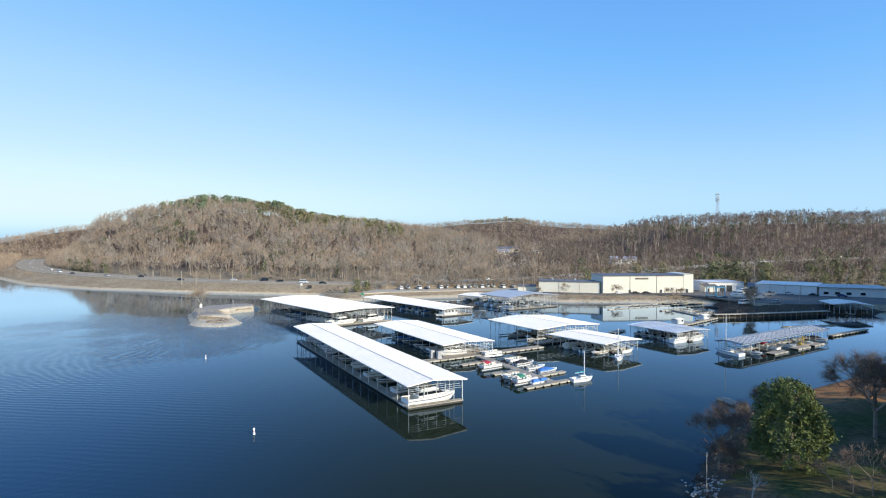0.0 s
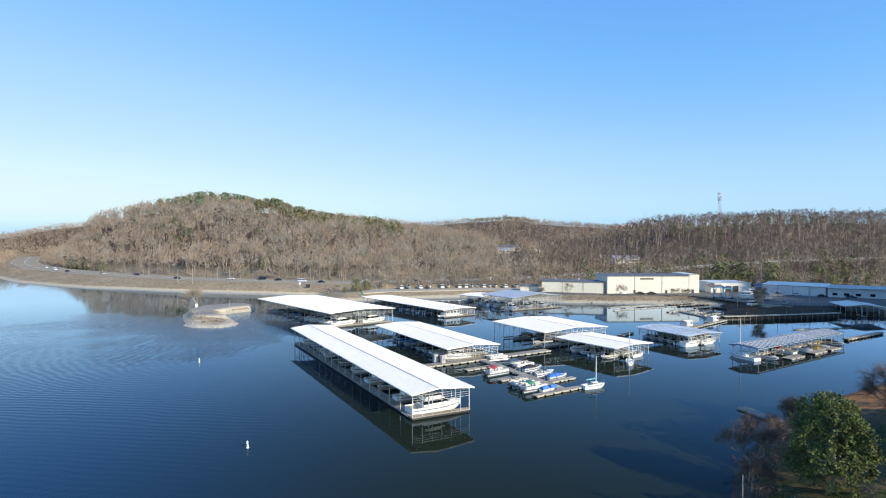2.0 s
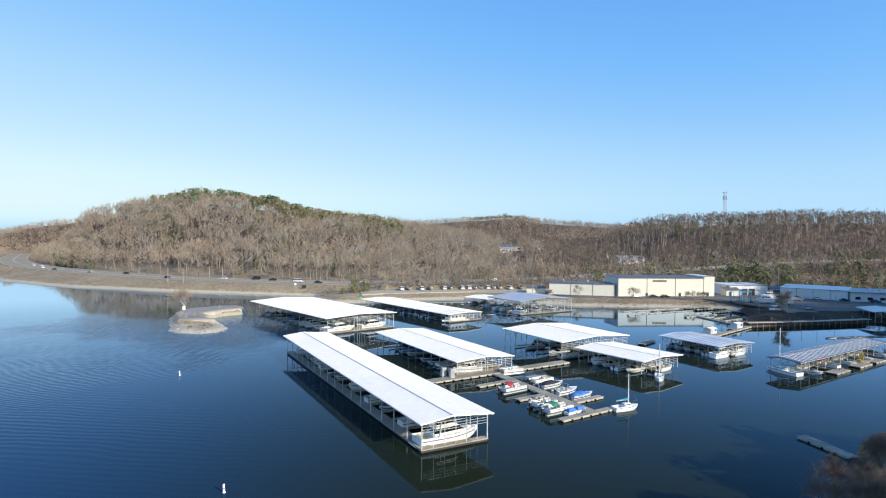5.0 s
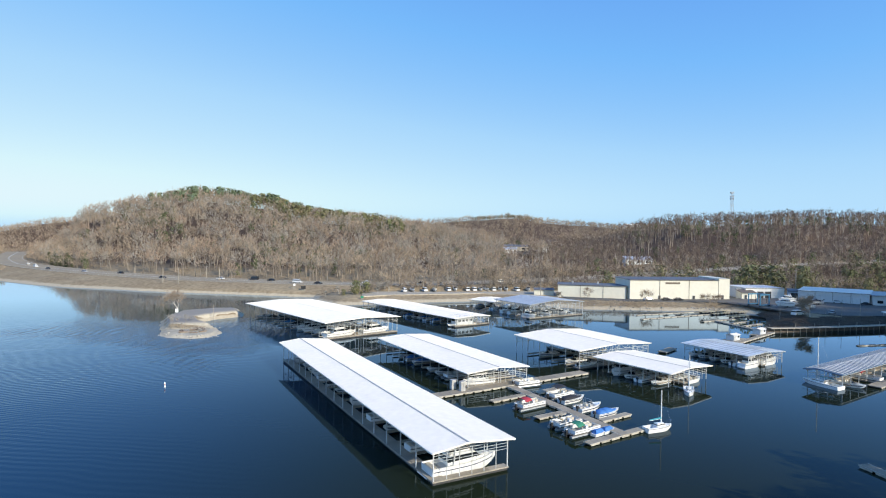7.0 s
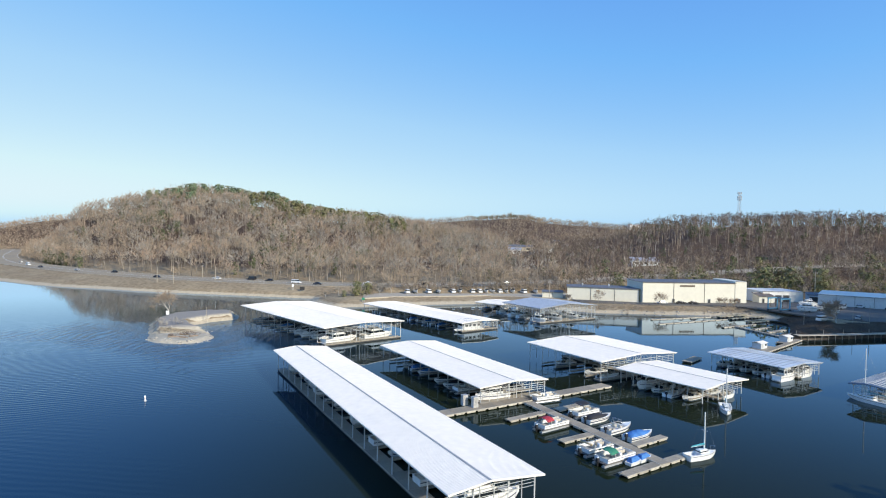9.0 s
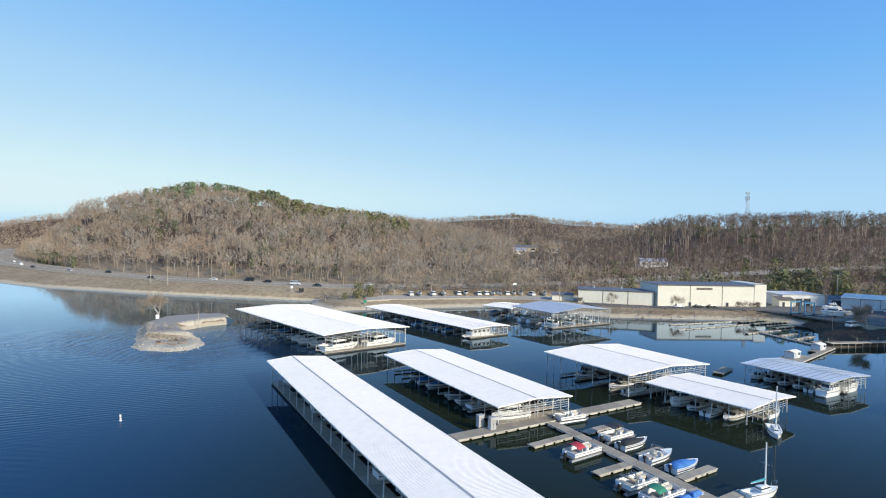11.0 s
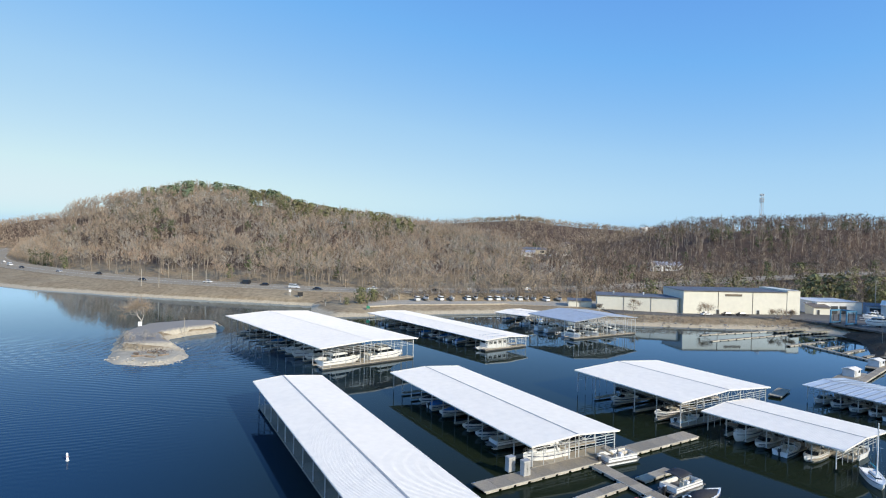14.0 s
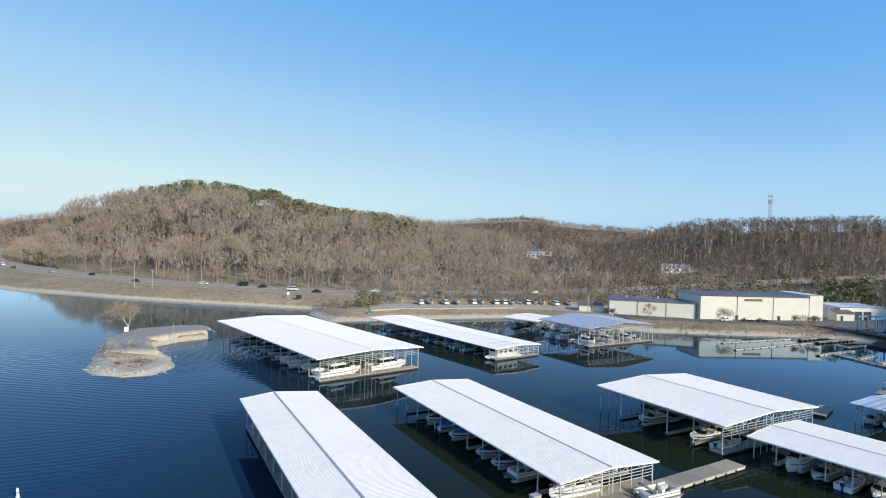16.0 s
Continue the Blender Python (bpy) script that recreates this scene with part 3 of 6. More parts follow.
def band(x0, x1, w0, w1, z0, z1, a, b, rake0=0.1, rake1=0.6, top=0.86, out=0.015):
    """A dark window band round a cabin block, between fractions a and b of its height."""
    lo, hi = house(x0, x1, w0, w1, z0, z1, rake0, rake1, top)
    at = lambda f: [tuple(p + (q - p) * f for p, q in zip(l, h)) for l, h in zip(lo, hi)]
    grow = lambda ring: [(x + (out if x > (x0 + x1) / 2 else -out), y + (out if y > 0 else -out), z) for x, y, z in ring]
    return Shape().loft([grow(at(a)), grow(at(b))], caps=False)


def outboard(parent, x, y=0.0):
    m = part("outboard_motor", Shape().box((x, y, 0.95), (0.45, 0.38, 0.55), 0, 0.8).box((x - 0.02, y, 0.25), (0.22, 0.14, 1.0)), M_RUBBER, parent, "black outboard motor")
    part("cowl", Shape().box((x, y, 1.26), (0.36, 0.3, 0.1), 0, 0.7), M_GEL, m)


def canopy_frame(parent, x0, x1, w, z0, z1):
    for x in (x0, x1):
        f = Shape().tube((x, -w, z0), (x, -w * 0.96, z1), 0.022, n=4).tube((x, w, z0), (x, w * 0.96, z1), 0.022, n=4).tube((x, -w * 0.96, z1), (x, w * 0.96, z1), 0.022, n=4)
        part("canopy_bow", f, M_CHROME, parent)


def bimini(parent, x0, x1, w, z, colour, sag=0.12):
    rings = []
    for i in range(7):
        x = x0 + (x1 - x0) * i / 6
        k = [(-1.0, -sag), (-0.6, 0.0), (0.0, 0.06), (0.6, 0.0), (1.0, -sag)]
        e = 0.06 * math.sin(i * math.pi / 3)
        rings.append([(x, w * a, z + b - e) for a, b in k] + [(x, w * a, z + b - e - 0.03) for a, b in reversed(k)])
    part("canopy", Shape().loft(rings), M_CLOTH[colour], parent, f"{colour} canvas canopy", True)


def make_cruiser(L, fly, label):
    B, free = L * 0.31, 1.15 + 0.03 * L
    r = thing("cabin_cruiser", Matrix(), label, "motorboat")
    part("hull", hull_shape(L, B, free, 0.6, (-L * 0.49, -L * 0.27)), M_GEL, r)
    part("hull_stripe", strip_along(L, B, free, free * 0.68, 0.1), M_STRIPE, r, "dark blue hull stripe")
    a = (-L * 0.28, L * 0.28, B * 0.42, B * 0.26, free * 1.02, free + 1.3)
    part("cabin", block(*a, rake0=0.35, rake1=L * 0.16), M_GEL, r)
    part("cabin_window", band(*a, 0.3, 0.8, rake0=0.35, rake1=L * 0.16), M_GLASS, r, "dark tinted cabin windows")
    part("foredeck", block(L * 0.2, L * 0.42, B * 0.26, B * 0.08, free * 1.05, free + 0.42, 0.1, 0.5), M_GEL, r)
    part("swim_platform", Shape().box((-L * 0.53, 0, 0.35), (L * 0.08, B * 0.8, 0.1)), M_GEL, r)
    part("cockpit_seat", Shape().box((-L * 0.44, 0, free * 0.8), (0.6, B * 0.7, 0.45)), M_SEAT, r)
    if fly:
        top = (-L * 0.22, L * 0.08, B * 0.34, B * 0.26, free + 1.36, free + 2.0)
        part("flybridge", block(*top, rake0=-0.1, rake1=0.5), M_GEL, r)
        part("flybridge_window", band(*top, 0.45, 0.95, rake0=-0.1, rake1=0.5), M_GLASS, r)
    arch = Shape()
    zt = free + (2.6 if fly else 2.0)
    for s in (-1, 1):
        arch.beam((-L * 0.2, s * B * 0.44, free), (-L * 0.15, s * B * 0.32, zt), 0.3, 0.1)
    arch.beam((-L * 0.15, -B * 0.33, zt), (-L * 0.15, B * 0.33, zt), 0.35, 0.12)
    part("radar_arch", arch, M_GEL, r)
    for s in (-1, 1):
        rings = []
        for i in range(7):
            t = 0.56 + 0.43 * i / 6
            b = B / 2 * max(0.02, 1 - ((t - 0.45) / 0.55) ** 2.3) * 0.94
            zs = free * (1 + 0.35 * max(0, t - 0.3) ** 1.5)
            p = (-L / 2 + L * t, s * b, zs)
            q = (p[0], p[1], zs + 0.6)
            part("stanchion", Shape().tube(p, q, 0.018, n=4), M_CHROME, r)
            rings.append([(q[0], q[1], q[2] + 0.02), (q[0], q[1] + 0.02, q[2]), (q[0], q[1], q[2] - 0.02), (q[0], q[1] - 0.02, q[2])])
        part("bow_rail", Shape().loft(rings), M_CHROME, r)
    return r


def make_runabout(L, cover, label, stripe=True):
    B, free = L * 0.36, 0.78
    r = thing("runabout_boat", Matrix(), label, "motorboat")
    part("hull", hull_shape(L, B, free, 0.32, (-L * 0.46, L * 0.2)), M_GEL, r)
    if stripe:
        part("hull_stripe", strip_along(L, B, free, free * 0.45, 0.14), M_STRIPE, r, "dark hull stripe")
    if cover:
        rings = []
        for i in range(8):
            t = i / 7
            x = -L * 0.47 + L * 0.86 * t
            b = B / 2 * (1.0 if t < 0.5 else max(0.1, 1 - ((t - 0.5) / 0.55) ** 2.2)) + 0.03
            h = free + 0.15 + 0.55 * math.sin(min(1, t * 1.25) * math.pi) ** 0.8
            rings.append([(x, -b, free * 0.85), (x, -b * 0.6, (free + h) / 2 + 0.05), (x, 0, h), (x, b * 0.6, (free + h) / 2 + 0.05), (x, b, free * 0.85)])
        part("boat_cover", Shape().loft(rings, close=True), M_CLOTH[cover], r, f"{cover} fitted canvas cover", True)
    else:
        for y in (-B * 0.24, B * 0.24):
            part("seat", Shape().box((-L * 0.05, y, 0.75), (0.5, 0.5, 0.4)).box((-L * 0.05 - 0.25, y, 1.0), (0.12, 0.5, 0.5)), M_SEAT, r)
        part("rear_bench", Shape().box((-L * 0.33, 0, 0.72), (0.55, B * 0.7, 0.4)), M_SEAT, r)
        w = Shape().add([(L * 0.12, -B * 0.42, free), (L * 0.19, 0, free + 0.05), (L * 0.12, B * 0.42, free), (L * 0.03, -B * 0.38, free + 0.45), (L * 0.08, 0, free + 0.5), (L * 0.03, B * 0.38, free + 0.45)],
                        [(0, 1, 4, 3), (1, 2, 5, 4)])
        part("windshield", w, M_GLASS, r, "curved dark windshield")
        part("engine_hatch", Shape().box((-L * 0.42, 0, 0.78), (0.7, B * 0.45, 0.25), 0, 0.9), M_SEAT, r)
        tower = Shape()
        for s in (-1, 1):
            tower.tube((L * 0.02, s * B * 0.45, free), (-L * 0.05, s * B * 0.36, free + 1.25), 0.03, n=5)
            tower.tube((-L * 0.12, s * B * 0.45, free), (-L * 0.08, s * B * 0.36, free + 1.25), 0.03, n=5)
        tower.tube((-L * 0.065, -B * 0.36, free + 1.25), (-L * 0.065, B * 0.36, free + 1.25), 0.035, n=5)
        part("tow_tower", tower, M_ALU, r)
    outboard(r, -L * 0.52)
    return r


def make_pontoon(L, colour, folded, label):
    B = 2.5
    r = thing("pontoon_boat", Matrix(), label, "pontoon boat")
    for y in (-0.85, 0.85):
        t = Shape().tube((-L / 2, y, 0.05), (L / 2 - 0.7, y, 0.05), 0.32, n=10).tube((L / 2 - 0.7, y, 0.05), (L / 2, y, 0.22), 0.32, 0.05, 10)
        part("pontoon", t, M_ALU, r, smooth=False)
    part("deck", Shape().box((0, 0, 0.48), (L * 0.96, B, 0.12)), M_FLOOR, r)
    h = 0.58
    for s in (-1, 1):
        part("fence_panel", Shape().box((-L * 0.02, s * (B / 2 - 0.04), 0.56 + h / 2), (L * 0.8, 0.05, h)), M_GEL, r)
        part("fence_stripe", Shape().box((-L * 0.02, s * (B / 2 - 0.01), 0.56 + h * 0.6), (L * 0.78, 0.02, 0.06)), M_STRIPE, r)
        part("top_rail", Shape().tube((-L * 0.42, s * (B / 2 - 0.04), 1.24), (L * 0.38, s * (B / 2 - 0.04), 1.24), 0.025, n=5), M_CHROME, r)
    for x in (-L * 0.42, L * 0.38):
        part("fence_gate", Shape().box((x, 0, 0.56 + h / 2), (0.05, B * 0.94, h)), M_GEL, r)
    part("bench_seat", Shape().box((L * 0.25, -0.8, 0.8), (L * 0.2, 0.6, 0.45)).box((L * 0.25, -1.06, 1.1), (L * 0.2, 0.12, 0.35)), M_SEAT, r)
    part("bench_seat", Shape().box((L * 0.25, 0.8, 0.8), (L * 0.2, 0.6, 0.45)).box((L * 0.25, 1.06, 1.1), (L * 0.2, 0.12, 0.35)), M_SEAT, r)
    part("rear_lounge", Shape().box((-L * 0.34, 0, 0.8), (0.8, B * 0.8, 0.5)), M_SEAT, r)
    part("helm_console", Shape().box((-L * 0.02, -0.75, 1.0), (0.6, 0.7, 0.9), 0, 0.8), M_GEL, r)
    part("helm_chair", Shape().box((-L * 0.14, -0.75, 0.85), (0.5, 0.5, 0.2)).box((-L * 0.14 - 0.22, -0.75, 1.2), (0.12, 0.5, 0.6)).tube((-L * 0.14, -0.75, 0.5), (-L * 0.14, -0.75, 0.8), 0.06), M_SEAT, r)
    canopy_frame(r, -L * 0.3, L * 0.02, 1.15, 1.3, 2.4 if not folded else 1.9)
    for x in (-L * 0.2, -L * 0.09):
        arc = [(x, 1.13 * math.cos(a), 1.25 + (1.1 if not folded else 0.75) * math.sin(a)) for a in np.linspace(0, math.pi, 9)]
        bow = Shape()
        for p, q in zip(arc, arc[1:]):
            bow.tube(p, q, 0.022, n=4, caps=False)
        part("canopy_bow", bow, M_CHROME, r)
    part("floor_mat", Shape().box((L * 0.08, 0, 0.555), (L * 0.5, 0.9, 0.02)), M_RUBBER, r, "dark floor mat")
    if folded and colour == "tan":
        part("canopy", Shape().tube((-L * 0.31, -1.15, 1.72), (-L * 0.31, 1.15, 1.72), 0.15, n=8), M_CLOTH[colour], r, "rolled tan canvas canopy", True)
    elif folded:
        bimini(r, -L * 0.33, -L * 0.1, 1.18, 2.0, colour, 0.35)
    else:
        bimini(r, -L * 0.34, L * 0.06, 1.2, 2.45, colour)
    outboard(r, -L * 0.52)
    return r


def make_sailboat(L, label):
    B, free = L * 0.32, 0.85
    r = thing("sailboat", Matrix(), label, "sailboat")
    part("hull", hull_shape(L, B, free, 0.45, (-L * 0.45, -L * 0.12), flare=0.5), M_GEL, r)
    part("hull_stripe", strip_along(L, B, free, free * 0.75, 0.06), M_STRIPE, r, "thin navy hull stripe")
    a = (-L * 0.12, L * 0.26, B * 0.30, B * 0.16, free, free + 0.42)
    part("cabin", block(*a, rake0=0.05, rake1=0.5), M_GEL, r)
    part("cabin_window", band(*a, 0.4, 0.75, rake0=0.05, rake1=0.5), M_GLASS, r)
    H = L * 1.25
    part("mast", Shape().tube((L * 0.1, 0, free), (L * 0.1, 0, H), 0.11, 0.075, 8), M_GEL, r)
    part("boom", Shape().tube((L * 0.09, 0, free + 1.1), (-L * 0.36, 0, free + 1.0), 0.05, n=6), M_ALU, r)
    part("sail_cover", Shape().tube((L * 0.09, 0, free + 1.25), (-L * 0.35, 0, free + 1.1), 0.16, 0.08, 8), M_CLOTH["teal"], r, "pale teal canvas sail cover")
    part("spreader", Shape().tube((L * 0.1, -0.6, H * 0.6), (L * 0.1, 0.6, H * 0.6), 0.025, n=5), M_ALU, r)
    for q in ((L * 0.49, 0, free + 0.2), (-L * 0.49, 0, free), (L * 0.08, B * 0.45, free), (L * 0.08, -B * 0.45, free)):
        part("stay", Shape().tube((L * 0.1, 0, H * 0.97), q, 0.006, n=3), M_CHROME, r)
    part("tiller", Shape().tube((-L * 0.46, 0, free + 0.3), (-L * 0.3, 0, free + 0.4), 0.03), M_DECK, r)
    part("pulpit", Shape().tube((L * 0.38, -B * 0.2, free + 0.1), (L * 0.38, -B * 0.18, free + 0.7), 0.02, n=4).tube((L * 0.38, B * 0.2, free + 0.1), (L * 0.38, B * 0.18, free + 0.7), 0.02, n=4)
         .tube((L * 0.38, -B * 0.18, free + 0.7), (L * 0.5, 0, free + 0.75), 0.02, n=4).tube((L * 0.38, B * 0.18, free + 0.7), (L * 0.5, 0, free + 0.75), 0.02, n=4), M_CHROME, r)
    return r


def make_houseboat(L, label):
    r = thing("houseboat", Matrix(), label, "houseboat")
    B = 4.0
    part("hull", hull_shape(L, B, 0.8, 0.4, (-L, -L)), M_GEL, r)
    a = (-L * 0.38, L * 0.27, B * 0.43, B * 0.43, 0.8, 3.0)
    part("cabin", block(*a, rake0=0.05, rake1=0.35, top=0.97), M_GEL, r)
    for s in (-1, 1):
        for i in range(4):
            x = -L * 0.3 + L * 0.15 * i
            w = part("window", Shape().box((x, s * B * 0.427, 2.15), (L * 0.1, 0.06, 0.75)), M_GLASS, r)
            part("frame", Shape().box((x, s * B * 0.427, 1.72), (L * 0.11, 0.09, 0.06)), M_CHROME, w)
    part("windshield", Shape().box((L * 0.25, 0, 2.2), (0.1, B * 0.7, 0.8)), M_GLASS, r)
    part("roof", Shape().box((-L * 0.05, 0, 3.12), (L * 0.74, B * 0.95, 0.12)), M_GEL, r)
    rail = Shape()
    for s in (-1, 1):
        rail.tube((-L * 0.4, s * B * 0.45, 3.9), (L * 0.28, s * B * 0.45, 3.9), 0.025, n=4)
        for i in range(7):
            x = -L * 0.4 + L * 0.68 * i / 6
            rail.tube((x, s * B * 0.45, 3.15), (x, s * B * 0.45, 3.9), 0.02, n=4)
    part("roof_rail", rail, M_CHROME, r)
    return r


BOATS = {}
KINDS = {
    "cruiser_big": lambda: make_cruiser(10.8, True, "large white flybridge cabin cruiser moored under the roof"),
    "cruiser": lambda: make_cruiser(9.2, False, "white cabin cruiser with dark windows in a slip"),
    "cruiser_mid": lambda: make_cruiser(7.6, False, "small white cabin cruiser with a blue stripe"),
    "runabout": lambda: make_runabout(6.4, None, "white open runabout with a dark windshield"),
    "plain_runabout": lambda: make_runabout(5.8, None, "small plain white open motorboat", False),
    "blue_cover": lambda: make_runabout(6.0, "blue", "white runabout under a bright blue cover"),
    "black_cover": lambda: make_runabout(6.2, "black", "runabout under a charcoal canvas cover"),
    "tan_cover": lambda: make_runabout(6.2, "tan", "white runabout under a tan canvas cover"),
    "red_pontoon": lambda: make_pontoon(7.2, "red", True, "white pontoon boat with a folded red canopy"),
    "green_pontoon": lambda: make_pontoon(7.4, "green", True, "white pontoon boat with a folded green canopy"),
    "tan_pontoon": lambda: make_pontoon(6.6, "tan", True, "white pontoon boat with a tan canopy"),
    "black_pontoon": lambda: make_pontoon(6.8, "black", False, "white pontoon boat with a dark canopy"),
    "sailboat": lambda: make_sailboat(6.6, "white sloop with a bare mast and teal sail cover"),
    "blue_sloop": lambda: make_sailboat(8.6, "white sloop with a navy stripe and a tall bare mast"),
    "day_sailer": lambda: make_sailboat(5.4, "small white day sailer with a bare mast"),
    "houseboat": lambda: make_houseboat(11.5, "boxy white houseboat with a railed roof"),
}


def boat(kind, x, y, dx, dy, z=0.0):
    """A boat of that kind at a place, its bow towards (dx, dy)."""
    m = pose(x, y, z, 0, 0, heading(dx, dy))
    if kind not in BOATS:
        BOATS[kind] = KINDS[kind]()
        BOATS[kind].matrix_basis = m
        tagged(BOATS[kind], group="boats in the marina")
        return BOATS[kind]
    return copy_thing(BOATS[kind], m)


def between(kind, a, b):
    """A boat whose stern and bow lie near two places."""
    return boat(kind, (a[0] + b[0]) / 2, (a[1] + b[1]) / 2, b[0] - a[0], b[1] - a[1])


def in_dock(key, kind, u, v, out):
    """A boat in a covered dock, at local u, v; out: 1 with the bow towards the corner's eave, -1 the other way, 2 or -2 along the dock."""
    dock, m, length, width = DOCKS[key]
    p = m @ Vector((u, -v, 0))
    d = m.to_3x3() @ (Vector((0, out, 0)) if abs(out) == 1 else Vector((out, 0, 0)))
    return boat(kind, p.x, p.y, d.x, d.y)


rng = random.Random(7)


def fill(key, bay, kinds, sides=(0, 1), skip=(), lane=None, near=0, empty=0.12):
    dock, m, length, width = DOCKS[key]
    n = max(2, round(length / bay))
    for i in range(near, n):
        for s in sides:
            if (i, s) in skip or rng.random() < empty:
                continue
            u = 0.4 + (length - 0.8) * (i + 0.5) / n + rng.uniform(-0.25, 0.25)
            q = lane if lane else width * 0.245
            v = q if s == 0 else width - q
            in_dock(key, rng.choice(kinds), u, v + rng.uniform(-0.3, 0.3), rng.choice((1, 1, -1)) if s == 0 else rng.choice((-1, -1, 1)))


SMALL = ["runabout", "plain_runabout", "tan_cover", "black_cover", "tan_pontoon", "blue_cover"]
# dark covers chosen to stand in for deep shade under the dock roofs
DARK = ["black_cover", "blue_cover", "runabout", "black_cover", "tan_cover"]
LARGE = ["cruiser", "cruiser_mid", "cruiser", "runabout"]
in_dock("A", "cruiser_big", 4.6, 7.0, -1)
fill("A", 5.2, ["cruiser_mid", "black_cover", "blue_cover", "cruiser_mid"], (0,), lane=6.8, near=2, empty=0.2)
in_dock("B", "cruiser_mid", 2.9, 4.6, 1)
fill("B", 4.4, DARK, near=1, empty=0.3)
fill("C", 5.0, ["runabout", "black_cover", "plain_runabout", "blue_cover"], lane=5.5, empty=0.35)
fill("D", 3.6, ["runabout", "cruiser_mid", "runabout", "plain_runabout", "plain_runabout"], skip=((0, 0),), empty=0.05)
fill("E", 3.6, ["runabout", "plain_runabout", "cruiser_mid", "runabout"], empty=0.05)
between("runabout", (53.4, 182.2), (47.8, 180.0))
in_dock("G", "cruiser_big", 5.9, 8.6, -1)
in_dock("G", "cruiser_big", 5.9, 21.5, -1)
fill("G", 5.2, LARGE, (1,), lane=6.6, near=1)
fill("G", 5.2, ["cruiser_mid", "cruiser", "runabout"], (0,), lane=6.6, near=1, skip=tuple((i, 0) for i in range(5, 14)), empty=0.0)
fill("G", 5.2, DARK + ["cruiser_mid"], (0,), lane=6.6, near=5)
in_dock("H", "houseboat", 3.4, 5.2, 1)
fill("H", 4.4, DARK + ["runabout"], near=1)
fill("I", 4.4, ["cruiser_mid", "runabout"], lane=6.0, near=2, empty=0.0)
for v, kind in ((3.5, "cruiser_mid"), (8.2, "runabout"), (12.0, "cruiser_mid"), (20.5, "cruiser_mid"), (25.0, "runabout")):
    in_dock("I", kind, 4.6, v, -2)
between("sailboat", (69.5, 143.8), (66.0, 137.6))

# ---- open finger docks ----
M_PLANK = material("grey_plank_decking", (0.34, 0.285, 0.205), 0.88, 0, (5, 0.25), (0.8, 0.5, (0.26, 0.235, 0.20)), (10, 0.01), each=0.2)

M_EDGE = material("pale_edge_board", (0.47, 0.43, 0.35), 0.85, 0, (4, 0.2), (0.7, 0.5, (0.34, 0.31, 0.26)), each=0.2)


def walkway(pts, wide, label, top=0.5, seg=2.4, name="floating_walkway", deck=None):
    """A floating walk along a straight line: plank sections, side stringers and dark floats."""
    wide = wide * 0.86
    a, b = Vector((*pts[0], 0)), Vector((*pts[1], 0))
    L = (b - a).length
    w = thing(name, pose(a.x, a.y, 0, 0, 0, heading(b.x - a.x, b.y - a.y)), label, "dock", "open floating walkways")
    n = max(1, round(L / seg))
    sec = Shape().box((L / n / 2, 0, top - 0.06), (L / n - 0.03, wide, 0.12)).mesh("deck_section", deck or M_PLANK)
    flt = Shape().box((L / n / 2, 0, 0.12), (L / n * 0.55, wide * 0.86, 0.5)).mesh("float", M_FLOAT)
    for i in range(n):
        part("deck_section", sec, M_PLANK, w, at=pose(L * i / n, 0, 0))
        part("float", flt, M_FLOAT, w, at=pose(L * i / n, 0, 0))
    edge = Shape().box((L / n / 2, 0, top - 0.17), (L / n * 0.8, 0.09, 0.34)).mesh("fascia_board", M_EDGE)
    for s in (-1, 1):
        part("stringer", Shape().box((L / 2, s * (wide / 2 + 0.04), top - 0.07), (L, 0.08, 0.14)), M_EDGE, w)
        for i in range(n):
            part("fascia_board", edge, M_EDGE, w, at=pose(L * i / n, s * (wide / 2 + 0.05), -0.02))
    for i in range(0, n + 1, 4):
        part("cleat", Shape().box((min(L - 0.3, max(0.3, L * i / n)), wide / 2 - 0.2, top + 0.06), (0.32, 0.08, 0.12)), M_CHROME, w)
    return w


walkway(((13.6, 141.8), (52.5, 159.6)), 3.2, "long weathered grey floating walkway between the docks")
walkway(((31.6, 148.0), (42.4, 116.6)), 2.2, "grey plank floating walkway with finger piers")
for a, b in (((24.9, 137.6), (32.6, 141.6)), ((35.4, 142.9), (41.2, 145.9)), ((30.6, 126.8), (37.6, 130.0)), ((39.9, 132.6), (44.5, 135.0)),
             ((41.3, 124.2), (48.2, 127.6)), ((34.6, 113.6), (47.4, 119.8))):
    walkway((a, b), 1.5, "short plank finger pier with a pale edge", 0.45)
between("red_pontoon", (28.4, 132.4), (35.2, 136.0))
between("black_pontoon", (36.8, 139.0), (43.0, 142.0))
between("black_cover", (38.4, 136.0), (44.0, 138.6))
between("runabout", (39.8, 130.6), (45.2, 133.4))
between("blue_cover", (41.6, 127.0), (47.0, 129.4))
between("green_pontoon", (33.0, 117.8), (39.6, 121.0))
between("tan_pontoon", (31.8, 121.6), (37.8, 124.4))
between("day_sailer", (46.8, 118.6), (52.0, 119.8))
between("tan_pontoon", (33.0, 149.4), (38.4, 151.2))


def personal_watercraft(x, y, dx, dy):
    r = thing("jet_ski", pose(x, y, 0, 0, 0, heading(dx, dy)), "small jet ski under a bright blue cover", "jet ski")
    part("hull", hull_shape(3.0, 1.2, 0.45, 0.2, (-9, -9)), M_GEL, r)
    part("cover", block(-1.3, 1.2, 0.5, 0.25, 0.42, 0.95, 0.2, 0.7, 0.6), M_CLOTH["blue"], r, "blue cover")


personal_watercraft(38.6, 118.2, 6, 3)
personal_watercraft(40.6, 119.2, 6, 3)


